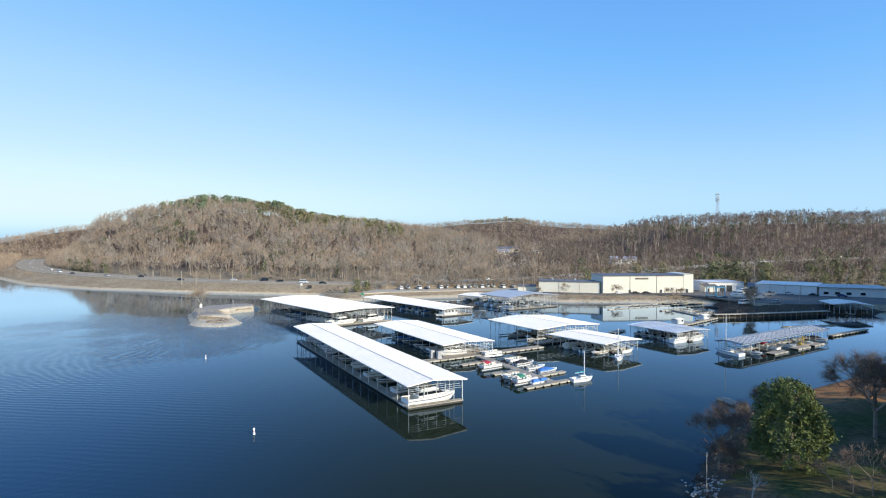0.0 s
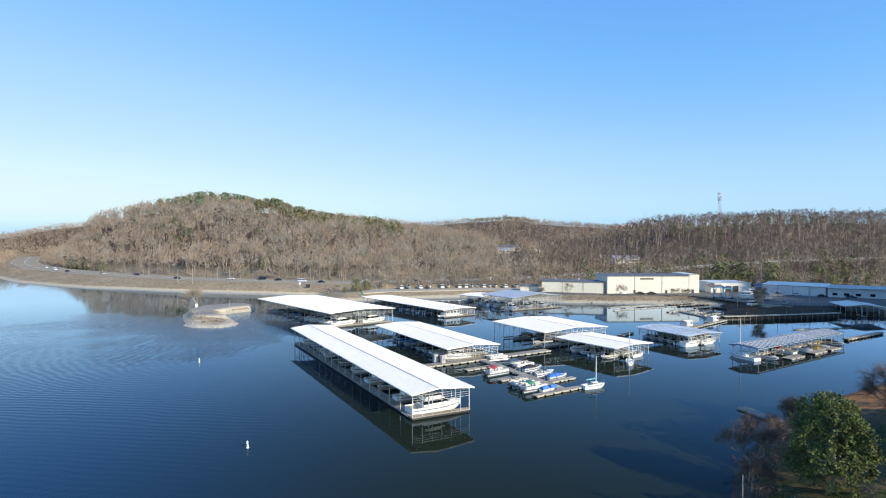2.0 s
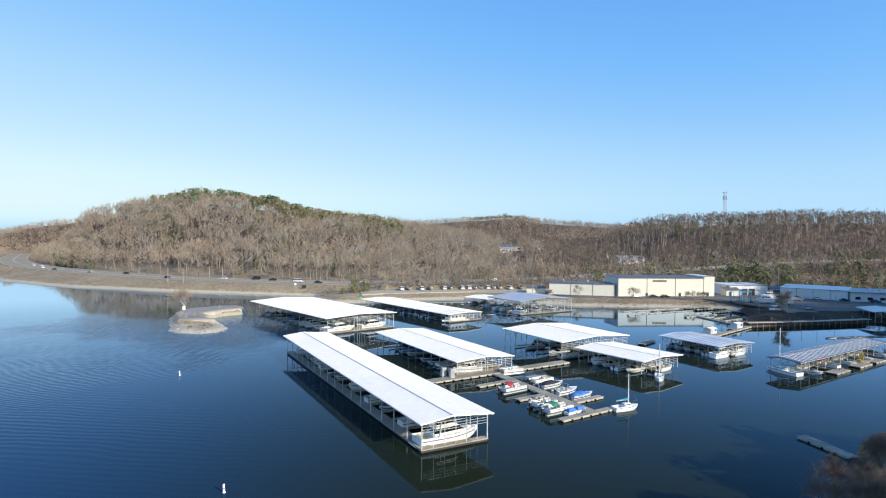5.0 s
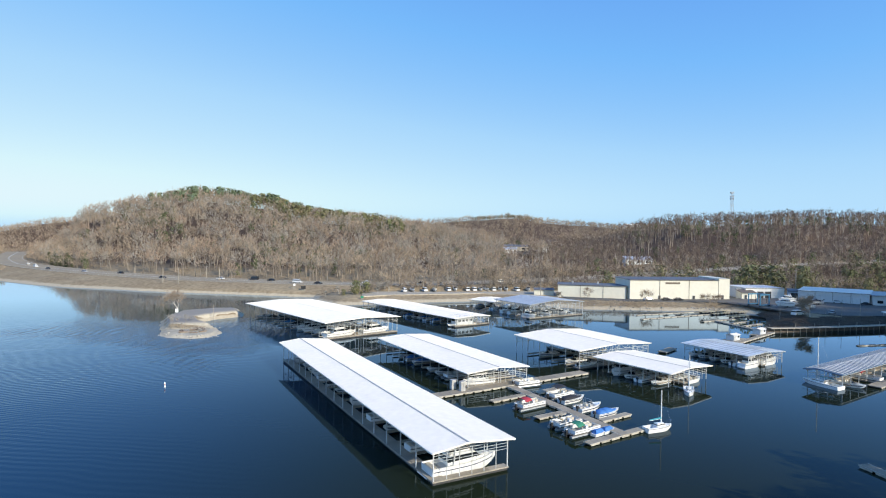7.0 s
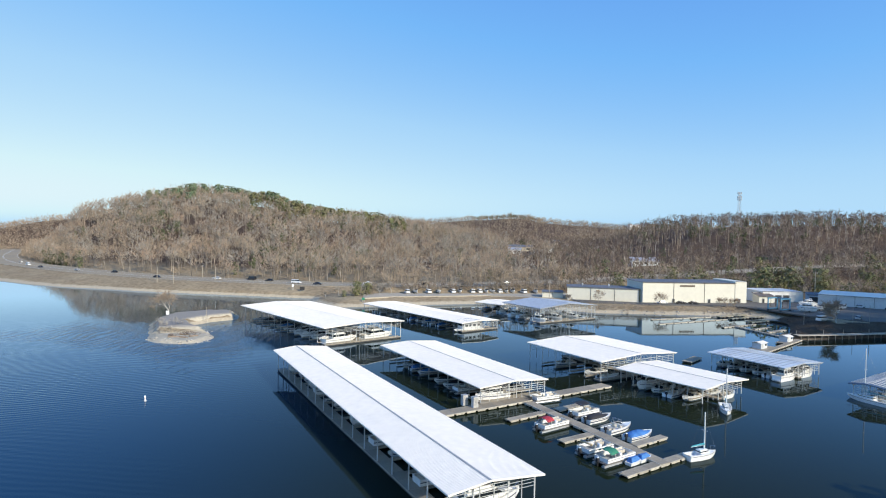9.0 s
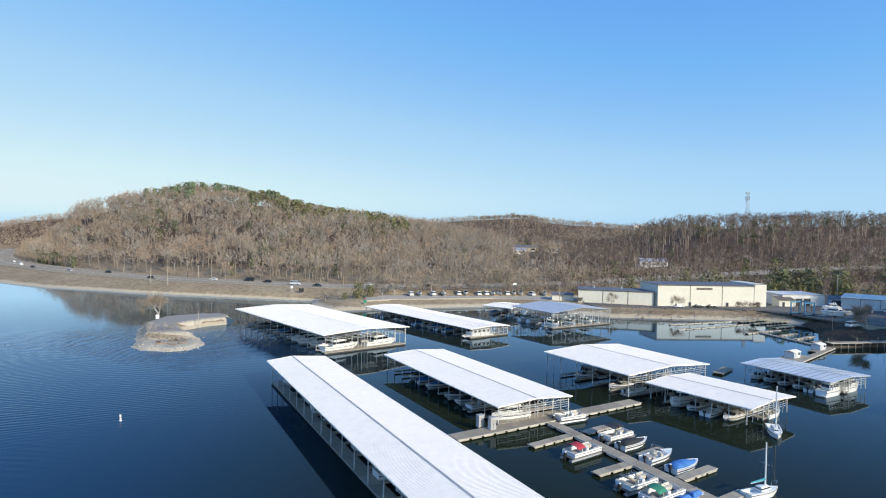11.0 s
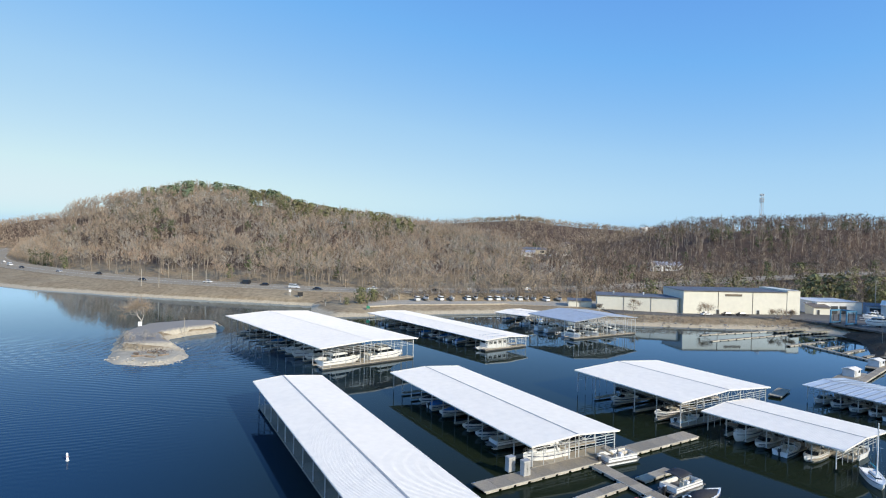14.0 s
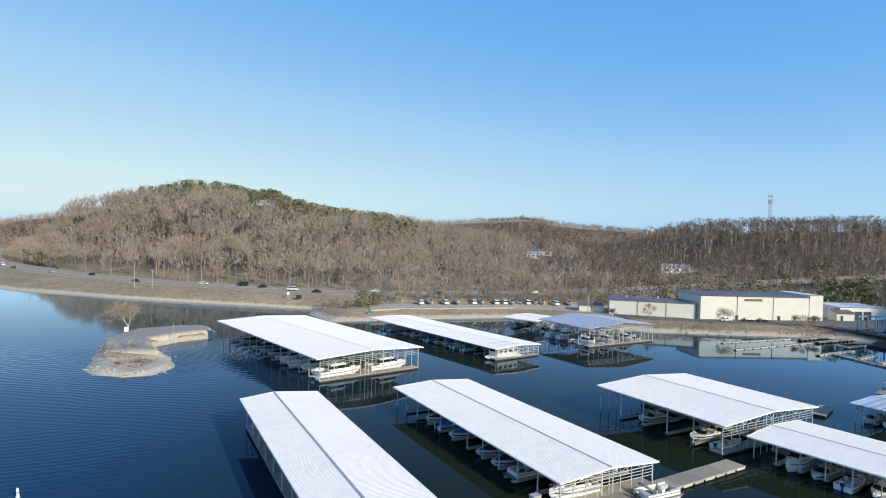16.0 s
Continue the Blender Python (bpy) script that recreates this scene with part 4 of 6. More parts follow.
def utility_locker(x, y, turn):
    r = thing("dock_locker", pose(x, y, 0.5, 0, 0, turn), "pale grey metal locker standing on the walkway", "locker")
    part("cabinet", Shape().box((0, 0, 0.95), (1.1, 0.8, 1.9)), M_STEEL, r)
    part("lid", Shape().box((0, 0, 1.94), (1.2, 0.9, 0.08)), M_RIDGE, r)
    for x0 in (-0.27, 0.27):
        d = part("door", Shape().box((x0, -0.42, 0.95), (0.5, 0.04, 1.7)), M_RIDGE, r)
        part("handle", Shape().box((x0 + 0.17, -0.46, 0.95), (0.04, 0.05, 0.2)), M_RUBBER, d)


utility_locker(20.6, 145.2, 24)
utility_locker(18.9, 146.6, 24)


# ---- trees ----
M_BARK = material("grey_brown_bark", (0.25, 0.205, 0.16), 0.9, 0, (0.2, 0.35), (0.05, 0.8, (0.37, 0.32, 0.26)), island=0.3)
# woodland twigs paler than wood, haze over the hill put into their colour
M_TWIG = material("leafless_twigs", (0.34, 0.262, 0.185), 0.95, 0, (0.09, 0.55), (0.035, 0.9, (0.375, 0.31, 0.23)), island=0.06)
M_PINKTWIG = material("reddish_leafless_twigs", (0.36, 0.265, 0.19), 0.95, 0, (0.09, 0.4), (0.03, 0.9, (0.41, 0.33, 0.25)), island=0.06)
M_GREYTWIG = material("pale_grey_leafless_twigs", (0.365, 0.33, 0.28), 0.95, 0, (0.09, 0.5), (0.03, 0.9, (0.30, 0.265, 0.215)), island=0.06)
M_PALEBARK = material("pale_grey_bark", (0.47, 0.435, 0.39), 0.9, 0, (0.2, 0.35), island=0.3)
M_BROWNTWIG = material("brown_leafless_twigs", (0.185, 0.13, 0.093), 0.95, 0, (0.12, 0.45), island=0.15)
M_BROWNBARK = material("grey_brown_rough_bark", (0.25, 0.19, 0.14), 0.95, 0, (0.8, 0.4), island=0.3)
# ridge twigs darkened, the shade on that side put into their colour
M_RIDGETWIG = material("shade_dark_ridge_twigs", (0.145, 0.105, 0.085), 0.95, 0, (0.1, 0.45), (0.03, 0.8, (0.21, 0.165, 0.13)), island=0.1)
# twigs darkened to carry the near bank's shade, bark toned to match
M_DARKTWIG = material("shade_dark_twigs", (0.10, 0.07, 0.055), 0.95, 0, (0.3, 0.3), island=0.3)
M_DARKBARK = material("dark_bark", (0.13, 0.105, 0.085), 0.95, 0, (0.8, 0.35), island=0.3)
M_PINE = material("pine_foliage", (0.115, 0.125, 0.06), 0.9, 0, (0.15, 0.3), (0.05, 0.6, (0.11, 0.145, 0.055)), island=0.2)
M_PALEPINE = material("blue_green_pine_foliage", (0.15, 0.195, 0.115), 0.9, 0, (0.12, 0.35), (0.05, 0.6, (0.16, 0.19, 0.085)), island=0.2)
M_CEDAR = material("olive_evergreen_foliage", (0.17, 0.175, 0.075), 0.9, 0, (0.15, 0.35), (0.06, 0.7, (0.17, 0.14, 0.07)), island=0.2)
M_MAGNOLIA = material("glossy_magnolia_leaves", (0.085, 0.108, 0.028), 0.58, 0, (0.6, 0.35), (0.5, 0.7, (0.15, 0.17, 0.05)), island=0.4, spec=0.3)


def prong(p, q, r0, r1=0.0):
    """A three-sided tapering rod as vertices and triangles."""
    d = q - p
    d = d / (np.linalg.norm(d) + 1e-9)
    a = np.cross(d, [0.3, 0.2, 1.0] if abs(d[2]) < 0.9 else [1.0, 0, 0])
    a /= np.linalg.norm(a)
    b = np.cross(d, a)
    ring = [a * math.cos(k) + b * math.sin(k) for k in (0, 2.094, 4.189)]
    if r1 <= 0:
        return [p + r * r0 for r in ring] + [q], [(0, 1, 3), (1, 2, 3), (2, 0, 3)]
    return [p + r * r0 for r in ring] + [q + r * r1 for r in ring], [(0, 1, 4), (0, 4, 3), (1, 2, 5), (1, 5, 4), (2, 0, 3), (2, 3, 5)]


def sliver(p, q, w, out, g):
    """A thin blade from p to q that faces outwards from its tree."""
    side = np.cross(q - p, np.asarray(out) + g.normal(size=3) * 0.28)
    side = side / (np.linalg.norm(side) + 1e-9) * w
    return [p - side, p + side, q], [(0, 1, 2)]


class Kit:
    def __init__(self):
        self.v, self.f, self.m, self.n = [], [], [], 0

    def put(self, vf, mat):
        v, f = vf
        self.v += [np.asarray(p) for p in v]
        self.f += [tuple(i + self.n for i in t) for t in f]
        self.m += [mat] * len(f)
        self.n += len(v)

    def done(self):
        return np.array(self.v), np.array(self.f), np.array(self.m)


def leafless(seed, limbs=10, twigs=74, spread=0.3, thick=1.0):
    """A bare tree of height 1: trunk, rising limbs, a haze of twigs that fans outwards."""
    g, k = np.random.RandomState(seed), Kit()
    lean = np.array([*g.normal(0, 0.035, 2), 0])
    mid, top = np.array([0, 0, 0.42]) + lean, np.array([0, 0, 0.86]) + lean * 2
    k.put(prong(np.array([0, 0, -0.06]), mid, 0.0115, 0.008), 0)
    k.put(prong(mid, top, 0.008), 0)
    ends = [(mid, top)]
    for i in range(limbs):
        h = g.uniform(0.25, 0.72)
        a = g.uniform(0, 6.283)
        base = np.array([0, 0, h]) + lean * h * 2
        reach = spread * g.uniform(0.55, 1.1) * (1.2 - 0.9 * abs(h - 0.45))
        tip = base + np.array([math.cos(a) * reach, math.sin(a) * reach, g.uniform(0.10, 0.26)])
        k.put(prong(base, tip, 0.006), 0)
        ends.append((base, tip))
    for i in range(twigs):
        p, q = ends[g.randint(len(ends))]
        b = p + (q - p) * g.uniform(0.35, 1.0)
        d = g.normal(size=3) * 0.75 + (q - p) / np.linalg.norm(q - p) * 0.9 + [0, 0, 0.45]
        d = d / np.linalg.norm(d) * g.uniform(0.07, 0.17)
        out = b + d - [0, 0, 0.42]
        out = out / (np.linalg.norm(out) + 1e-9) + [0, 0, 0.3]
        k.put(sliver(b, b + d, g.uniform(0.003, 0.0085) * thick, out, g), 1)
    return k.done()


def domed(seed, clumps=15, twigs=17, wide=0.29, low=0.42, thick=0.5, stem=1.0):
    """A bare woodland tree of height 1: a clear trunk, and a rounded crown of clumped twigs with gaps between."""
    g, k = np.random.RandomState(seed), Kit()
    lean = np.array([*g.normal(0, 0.03, 2), 0])
    fork = np.array([0, 0, low]) + lean
    k.put(prong(np.array([0, 0, -0.06]), fork, 0.014 * stem, 0.010 * stem), 0)
    core = np.array([0, 0, low + 0.18]) + lean * 1.5
    for i in range(clumps):
        a, e = g.uniform(0, 6.283), math.asin(g.uniform(-0.25, 1.0))
        out = np.array([math.cos(a) * math.cos(e), math.sin(a) * math.cos(e), math.sin(e)])
        tip = core + out * [wide, wide, 0.9 - low - 0.14] * g.uniform(0.7, 1.0)
        k.put(prong(fork, tip, 0.0045 * stem), 0)
        for j in range(twigs):
            b = fork + (tip - fork) * g.uniform(0.72, 1.02)
            d = out * 0.8 + g.normal(size=3) * 0.5 + [0, 0, 0.55]
            k.put(sliver(b, b + d / np.linalg.norm(d) * g.uniform(0.07, 0.15), g.uniform(0.003, 0.008) * thick, out + [0, 0, 0.25], g), 1)
    return k.done()


def pine(seed, tufts=70, low=0.35, wide=0.2, size=0.05):
    g, k = np.random.RandomState(seed), Kit()
    k.put(prong(np.array([0, 0, -0.05]), np.array([0, 0, 0.95]), 0.013), 0)
    for i in range(tufts):
        h = g.uniform(low, 1.0)
        r = wide * math.sqrt(max(0.02, 1 - ((h - low - 0.25) / (1.02 - low)) ** 2)) * g.uniform(0.2, 1.0)
        a = g.uniform(0, 6.283)
        c = np.array([math.cos(a) * r, math.sin(a) * r, h])
        out = np.array([math.cos(a), math.sin(a), 0.5 + 2.0 * (h - 0.6)])
        for j in range(2):
            u = np.cross(out, g.normal(size=3))
            u /= np.linalg.norm(u)
            v = np.cross(out / np.linalg.norm(out) + g.normal(size=3) * 0.3, u)
            p, q, t = ((u * x + v * y) * size * 0.95 + g.normal(size=3) * size * 0.3 for x, y in ((g.uniform(0.6, 1.2), g.uniform(-0.4, 0.4)), (g.uniform(-1, 0), g.uniform(0.5, 1.1)), (g.uniform(-1, 0), -g.uniform(0.5, 1.1))))
            k.put(([c + p, c + q, c + t], [(0, 1, 2)]), 1)
    return k.done()


def wood(name, kits, xs, ys, zs, hs, mats, label, seed):
    """Many trees as one mesh, each a turned and scaled copy of one of the kits."""
    g = np.random.RandomState(seed)
    V, F, MI, off = [], [], [], 0
    pick = g.randint(len(kits), size=len(xs))
    for i, (v, f, m) in enumerate(kits):
        sel = np.where(pick == i)[0]
        if not len(sel):
            continue
        a, h = g.uniform(0, 6.283, len(sel)), hs[sel]
        w = h * g.uniform(0.8, 1.25, len(sel))
        c, s = np.cos(a), np.sin(a)
        x = (v[None, :, 0] * c[:, None] - v[None, :, 1] * s[:, None]) * w[:, None] + xs[sel][:, None]
        y = (v[None, :, 0] * s[:, None] + v[None, :, 1] * c[:, None]) * w[:, None] + ys[sel][:, None]
        z = v[None, :, 2] * h[:, None] + zs[sel][:, None]
        V.append(np.stack([x, y, z], -1).reshape(-1, 3))
        F.append((f[None] + (np.arange(len(sel)) * len(v))[:, None, None] + off).reshape(-1, 3))
        MI.append(np.tile(m, len(sel)))
        off += len(sel) * len(v)
    V, F, MI = np.concatenate(V), np.concatenate(F), np.concatenate(MI)
    me = bpy.data.meshes.new(name)
    me.vertices.add(len(V))
    me.vertices.foreach_set("co", V.astype(np.float32).ravel())
    me.loops.add(len(F) * 3)
    me.loops.foreach_set("vertex_index", F.astype(np.int32).ravel())
    me.polygons.add(len(F))
    me.polygons.foreach_set("loop_start", np.arange(0, len(F) * 3, 3, dtype=np.int32))
    for m in mats:
        me.materials.append(m)
    me.polygons.foreach_set("material_index", MI.astype(np.int32))
    me.update(calc_edges=True)
    return tagged(new(name, me), label, "woods", kind="stuff")


g = np.random.RandomState(11)
CLEARINGS = [(152, 584, 22), (143, 548, 15), (136, 522, 12), (131, 502, 10), (126, 482, 9), (122, 464, 8), (255, 530, 15), (246, 505, 11), (238, 480, 9), (223, 849, 38), (262, 556, 30), (214, 700, 22), (-81, 900, 12), (469, 716, 12)]


def seeded(x0, x1, y0, y1, area, keep, verge=21):
    """Random places on the land, one to that many square metres, where keep says so, inside the wedge that can be seen."""
    n = int((x1 - x0) * (y1 - y0) / area)
    x, y = g.uniform(x0, x1, n), g.uniform(y0, y1, n)
    ok = (x > -0.62 * y - 25) & (x < 1.06 * y + 20)
    for cx, cy, r in CLEARINGS:
        ok &= np.hypot(x - cx, y - cy) > r
    x, y = x[ok], y[ok]
    r, _ = from_road(x, y)
    d = inland(x, y, SHORE)
    ok = (r > verge) & (d > 4) & keep(x, y)
    return x[ok], y[ok], on_ground(x[ok], y[ok])


def foot_of_hill(x):
    return np.interp(x, [-455, -372, -318, -272, -222, -182, -140, -105, -73, -42, -14, 40, 100, 180, 260, 340, 450, 700],
                     [870, 700, 606, 541, 489, 452, 420, 397, 383, 371, 362, 359, 368, 390, 405, 410, 405, 380])


BARE = [leafless(s) for s in range(9)]
PINES = [pine(s) for s in range(4)]
CREST = [pine(s + 70, 60, 0.55, 0.22, 0.07) for s in range(5)]
BUSHY = [pine(s + 20, 120, 0.05, 0.34, 0.05) for s in range(4)]
BROWN_BRUSH = [leafless(s + 60, 7, 64, 0.42, 3.5) for s in range(5)]
DOMED = [domed(s) for s in range(9)]
TALL = [domed(s + 30, 9, 6, 0.19, 0.6, 0.8, 1.3) for s in range(6)]
FULL = [domed(s + 60, 11, 6, 0.30, 0.22, 1.7, 0.8) for s in range(6)]
west = lambda x, y: (y > foot_of_hill(x) + 18) & (x < 150 + 40 * np.sin(y / 40))
east = lambda x, y: (y > foot_of_hill(x) + 18) & (x >= 150 + 40 * np.sin(y / 40))
for k, (area, twig, tone) in enumerate(((165, M_TWIG, "brown"), (185, M_PINKTWIG, "reddish"), (180, M_GREYTWIG, "pale grey"))):
    x, y, z = seeded(-560, 330, 370, 790, area, west)
    wood("hillside_wood", DOMED, x, y, z, g.uniform(12, 22, len(x)), [M_BARK, twig], "leafless %s winter woods covering the hillside" % tone, 1 + 30 * k)
    x, y, z = seeded(90, 740, 370, 790, area * 1.45, east)
    wood("ridge_wood", TALL + DOMED[:4], x, y, z, g.uniform(12, 23, len(x)), [(M_BARK, M_BROWNBARK, M_BARK)[k], M_RIDGETWIG], "tall leafless %s trees with pale trunks on the ridge" % tone, 2 + 30 * k)
x, y, z = seeded(-560, 740, 370, 790, 230, lambda x, y: (y > foot_of_hill(x) + 14) & (y < foot_of_hill(x) + 260))
wood("hillside_undergrowth", BROWN_BRUSH, x, y, z, g.uniform(4, 8, len(x)), [M_BARK, M_TWIG], "low brown undergrowth between the bare trees", 2)
x, y, z = seeded(-760, -150, 540, 1110, 95, lambda x, y: ((y > foot_of_hill(x) + 16) & (y > 760)) | ((x < -300) & (y > 600 - (x + 300) * 0.6)), 17)
wood("west_far_wood", [domed(s + 190, 8, 5, 0.34, 0.12, 3.6, 0.8) for s in range(6)], x, y, z, g.uniform(10, 15, len(x)), [M_BARK, M_PINKTWIG], "far leafless reddish woods on the western hill", 16)
x, y, z = seeded(-640, -370, 720, 1060, 58, lambda x, y: y > 690, 17)
wood("west_slope_wood", FULL, x, y, z, g.uniform(9, 14, len(x)), [M_BARK, M_TWIG], "leafless woods on the slope west of the highway bend", 36)
x, y, z = seeded(-300, 1400, 790, 1330, 140, lambda x, y: (y > 1050) | (x > 30))
wood("far_wood", [domed(s + 90, 7, 4, 0.42, 0.03, 6.5, 0.8) for s in range(6)], x, y, z, g.uniform(10, 17, len(x)), [M_BARK, M_TWIG], "far leafless woods on the rolling hills", 3)
x, y, z = seeded(-150, 1400, 1230, 1320, 140, lambda x, y: y > 0)
wood("far_undergrowth", [leafless(s + 160, 4, 22, 0.5, 4.5) for s in range(4)], x, y, z, g.uniform(6, 10, len(x)), [M_DARKBARK, M_BROWNTWIG], "brown undergrowth on the far crest", 23)
x, y, z = seeded(240, 385, 1265, 1312, 55, lambda x, y: y > 0)
wood("far_crest_pines", PINES, x, y, z, g.uniform(7, 10, len(x)), [M_BARK, M_PINE], "dark green pines along the far crest", 37)
x, y, z = seeded(-235, -10, 640, 770, 170, lambda x, y: np.abs(y - 735 - 0.25 * (x + 130)) < 32 + 14 * np.sin(x / 17))
wood("ridge_pines", CREST, x, y, z + 1, g.uniform(14, 19, len(x)), [M_BARK, M_PALEPINE], "dark green pines along the hill crest", 4)
x, y, z = seeded(-120, 40, 590, 745, 95, lambda x, y: np.abs(y - 690 + 0.45 * (x + 50)) < 48 + 18 * np.sin(x / 13))
wood("slope_pines", PINES + CREST, x, y, z, g.uniform(14, 19, len(x)), [M_BARK, M_CEDAR], "young olive-green pines on the slope", 5)
x, y, z = seeded(-560, 740, 370, 790, 170, lambda x, y: (y > foot_of_hill(x) + 16) & (waves(x, y, 120, 21) + 0.5 * waves(x, y, 45, 22) > 0.2))
wood("scattered_evergreens", BUSHY + PINES, x, y, z, g.uniform(6, 14, len(x)), [M_BARK, M_PINE], "scattered evergreens among the bare trees", 6)
x, y, z = seeded(118, 520, 316, 400, 190, lambda x, y: ((x < 228) | (from_road(x, y)[0] > 21) | (y > foot_of_hill(x))) & ((y > 338 + 0 * x) | (x > 270)))
wood("evergreen_belt", BUSHY, x, y, z, g.uniform(7, 13, len(x)), [M_BARK, M_CEDAR], "belt of olive evergreens and cedars behind the warehouses", 7)
x, y, z = seeded(2, 330, 330, 352, 18, lambda x, y: (y > 337 + 0.03 * x) & (x < 118), 13)
wood("roadside_trees", [leafless(s + 90, 10, 80, 0.3, 1.7) for s in range(5)], x, y, z, g.uniform(8, 15, len(x)), [M_BARK, M_TWIG], "slender bare trees between car park and highway", 8)
x, y, z = seeded(112, 560, 330, 440, 32, lambda x, y: ((x < 228) | (from_road(x, y)[0] > 21) | (y > foot_of_hill(x))) & (y > 335), 13.5)
wood("roadside_thicket", BARE + BROWN_BRUSH, x, y, z, g.uniform(5, 11, len(x)), [M_DARKBARK, M_BROWNTWIG], "brown leafless thicket behind the warehouses", 9)
x, y, z = seeded(112, 560, 322, 400, 44, lambda x, y: ((x < 228) | (from_road(x, y)[0] > 21) | (y > foot_of_hill(x))) & ((y > 334) | (x > 235)), 13.5)
wood("roadside_grove", DOMED + FULL, x, y, z, g.uniform(8, 14, len(x)), [M_BARK, M_TWIG], "brown leafless grove between warehouses and highway", 33)
x, y, z = seeded(204, 262, 318, 350, 80, lambda x, y: y > 0)
wood("workshop_pines", BUSHY + PINES, x, y, z, g.uniform(8, 17, len(x)), [M_DARKBARK, M_CEDAR], "clump of dark green pines behind the workshop", 35)
x, y, z = seeded(2, 118, 326, 356, 3, lambda x, y: y > 337 + 0.03 * x, 12.5)
wood("roadside_brush", BROWN_BRUSH, x, y, z, g.uniform(2.0, 4.5, len(x)), [M_DARKBARK, M_TWIG], "tangled brown brush along the car park", 10)
x, y, z = seeded(-420, -255, 470, 700, 26, lambda x, y: y < foot_of_hill(x) - 24)
wood("lakeside_scrub", BROWN_BRUSH, x, y, z, g.uniform(2, 5, len(x)), [M_BARK, M_TWIG], "reddish-brown lakeside scrub below the highway bend", 12)
x, y, z = seeded(-460, -290, 490, 720, 30, lambda x, y: (y < foot_of_hill(x) - 24) & (inland(x, y, SHORE) < 45))
wood("lakeside_trees", DOMED + FULL[:3], x, y, z, g.uniform(7, 13, len(x)), [M_BARK, M_PINKTWIG], "reddish leafless trees on the point below the highway bend", 26)
x, y, z = seeded(-310, -230, 510, 590, 30, lambda x, y: (y > foot_of_hill(x) + 15) & (y < foot_of_hill(x) + 45))
wood("hill_end_evergreens", BUSHY, x, y, z, g.uniform(5, 10, len(x)), [M_BARK, M_PINE], "evergreen shrubs at the foot of the hill", 13)
x, y, z = seeded(-420, -225, 480, 760, 24, lambda x, y: (y > foot_of_hill(x) + 12) & (y < foot_of_hill(x) + 95), 15)
wood("hill_end_thicket", BARE + BROWN_BRUSH[:2], x, y, z, g.uniform(5, 12, len(x)), [M_BARK, M_TWIG], "brown leafless thicket beside the highway bend", 27)
x, y, z = seeded(-26, 6, 304, 345, 10, lambda x, y: y > 318)
wood("shore_brush", BROWN_BRUSH, x, y, z, g.uniform(1.2, 3.5, len(x)), [M_BARK, M_TWIG], "dry brush on the bank below the highway", 14)
# unseen wooded rise on the south-east shore, added to shade the boatyard
n = 600
x, y = g.uniform(190, 430, n), g.uniform(10, 180, n)
z = height(x, y)
ok = (z > 6) & (x > 1.08 * y + 22)
wood("south_wood", BUSHY + PINES + BARE, x[ok], y[ok], z[ok], g.uniform(11, 18, ok.sum()), [M_BARK, M_PINE], "dense unseen woods on the rise that shades the boatyard", 15)


def bare_tree(x, y, h, seed, label, spread=0.42, mats=None, depth=5, twig=1.0, start=0.22, girth=0.017):
    """A leafless tree of its own: trunk and forking limbs, and a crown of fine twigs."""
    r = random.Random(seed)
    z = float(height(np.array([x]), np.array([y]))[0]) - 0.1
    t = thing("bare_tree", pose(x, y, z), label, "tree", "leafless trees round the marina")
    wood_, fine = Shape(), Shape()

    def grow(p, d, length, rad, level):
        q = p + d * length
        wood_.tube(p, q, rad, rad * 0.68, 6 if level < 2 else 4, caps=level == 0)
        if level >= depth - 2:
            for _ in range(int((3 if level < depth else 5) * twig)):
                e = (d + Vector((r.gauss(0, 0.7), r.gauss(0, 0.7), r.gauss(0.15, 0.5)))).normalized()
                b = p + d * length * r.random()
                fine.tube(b, b + e * h * r.uniform(0.04, 0.09), 0.014 if y < 110 else 0.04, 0.005, 3, False)
        if level >= depth:
            return
        for k in range(3 if level < 2 else 2 + (r.random() < 0.4)):
            a, tilt = r.uniform(0, 6.283), r.uniform(0.25, 0.75) * (1 + spread)
            ax = d.orthogonal().normalized()
            e = Matrix.Rotation(a, 3, d) @ (Matrix.Rotation(tilt, 3, ax) @ d)
            e = (e + Vector((0, 0, 0.22))).normalized()
            grow(q - d * length * r.uniform(0, 0.25), e, length * r.uniform(0.62, 0.85), rad * r.uniform(0.45, 0.62), level + 1)

    grow(Vector((0, 0, 0)), Vector((r.gauss(0, 0.05), r.gauss(0, 0.05), 1)).normalized(), h * start, h * girth, 0)
    m = mats or ((M_DARKBARK, M_DARKTWIG) if y < 110 else (M_PALEBARK, M_GREYTWIG))
    part("trunk", wood_, m[0], t)
    part("crown", fine, m[1], t)
    return t


bare_tree(-70.0, 261.5, 27, 3, "single bare tree with a spreading crown on the island", 0.45, (M_PALEBARK, M_TWIG), 6, 0.5, 0.115, 0.009)
bare_tree(131.5, 283, 23, 3, "bare ornamental tree before the warehouse", 0.5, (M_BARK, M_TWIG), 5, 0.45, 0.115, 0.008)
bare_tree(160, 281, 20, 36, "broad bare bush-like tree before the warehouse", 0.8, (M_BARK, M_TWIG), 5, 0.6, 0.09, 0.008)
bare_tree(166, 281, 19, 37, "broad bare bush-like tree before the warehouse", 0.8, (M_BARK, M_TWIG), 5, 0.6, 0.09, 0.008)
bare_tree(108, 296, 19, 38, "thin bare tree beside the low warehouse", 0.5, (M_BARK, M_TWIG), 5, 0.45, 0.115, 0.008)
bare_tree(174, 233, 24, 3, "broad brown bare tree at the edge of the boatyard", 0.6, (M_PALEBARK, M_TWIG), 6, 0.8, 0.105, 0.009)
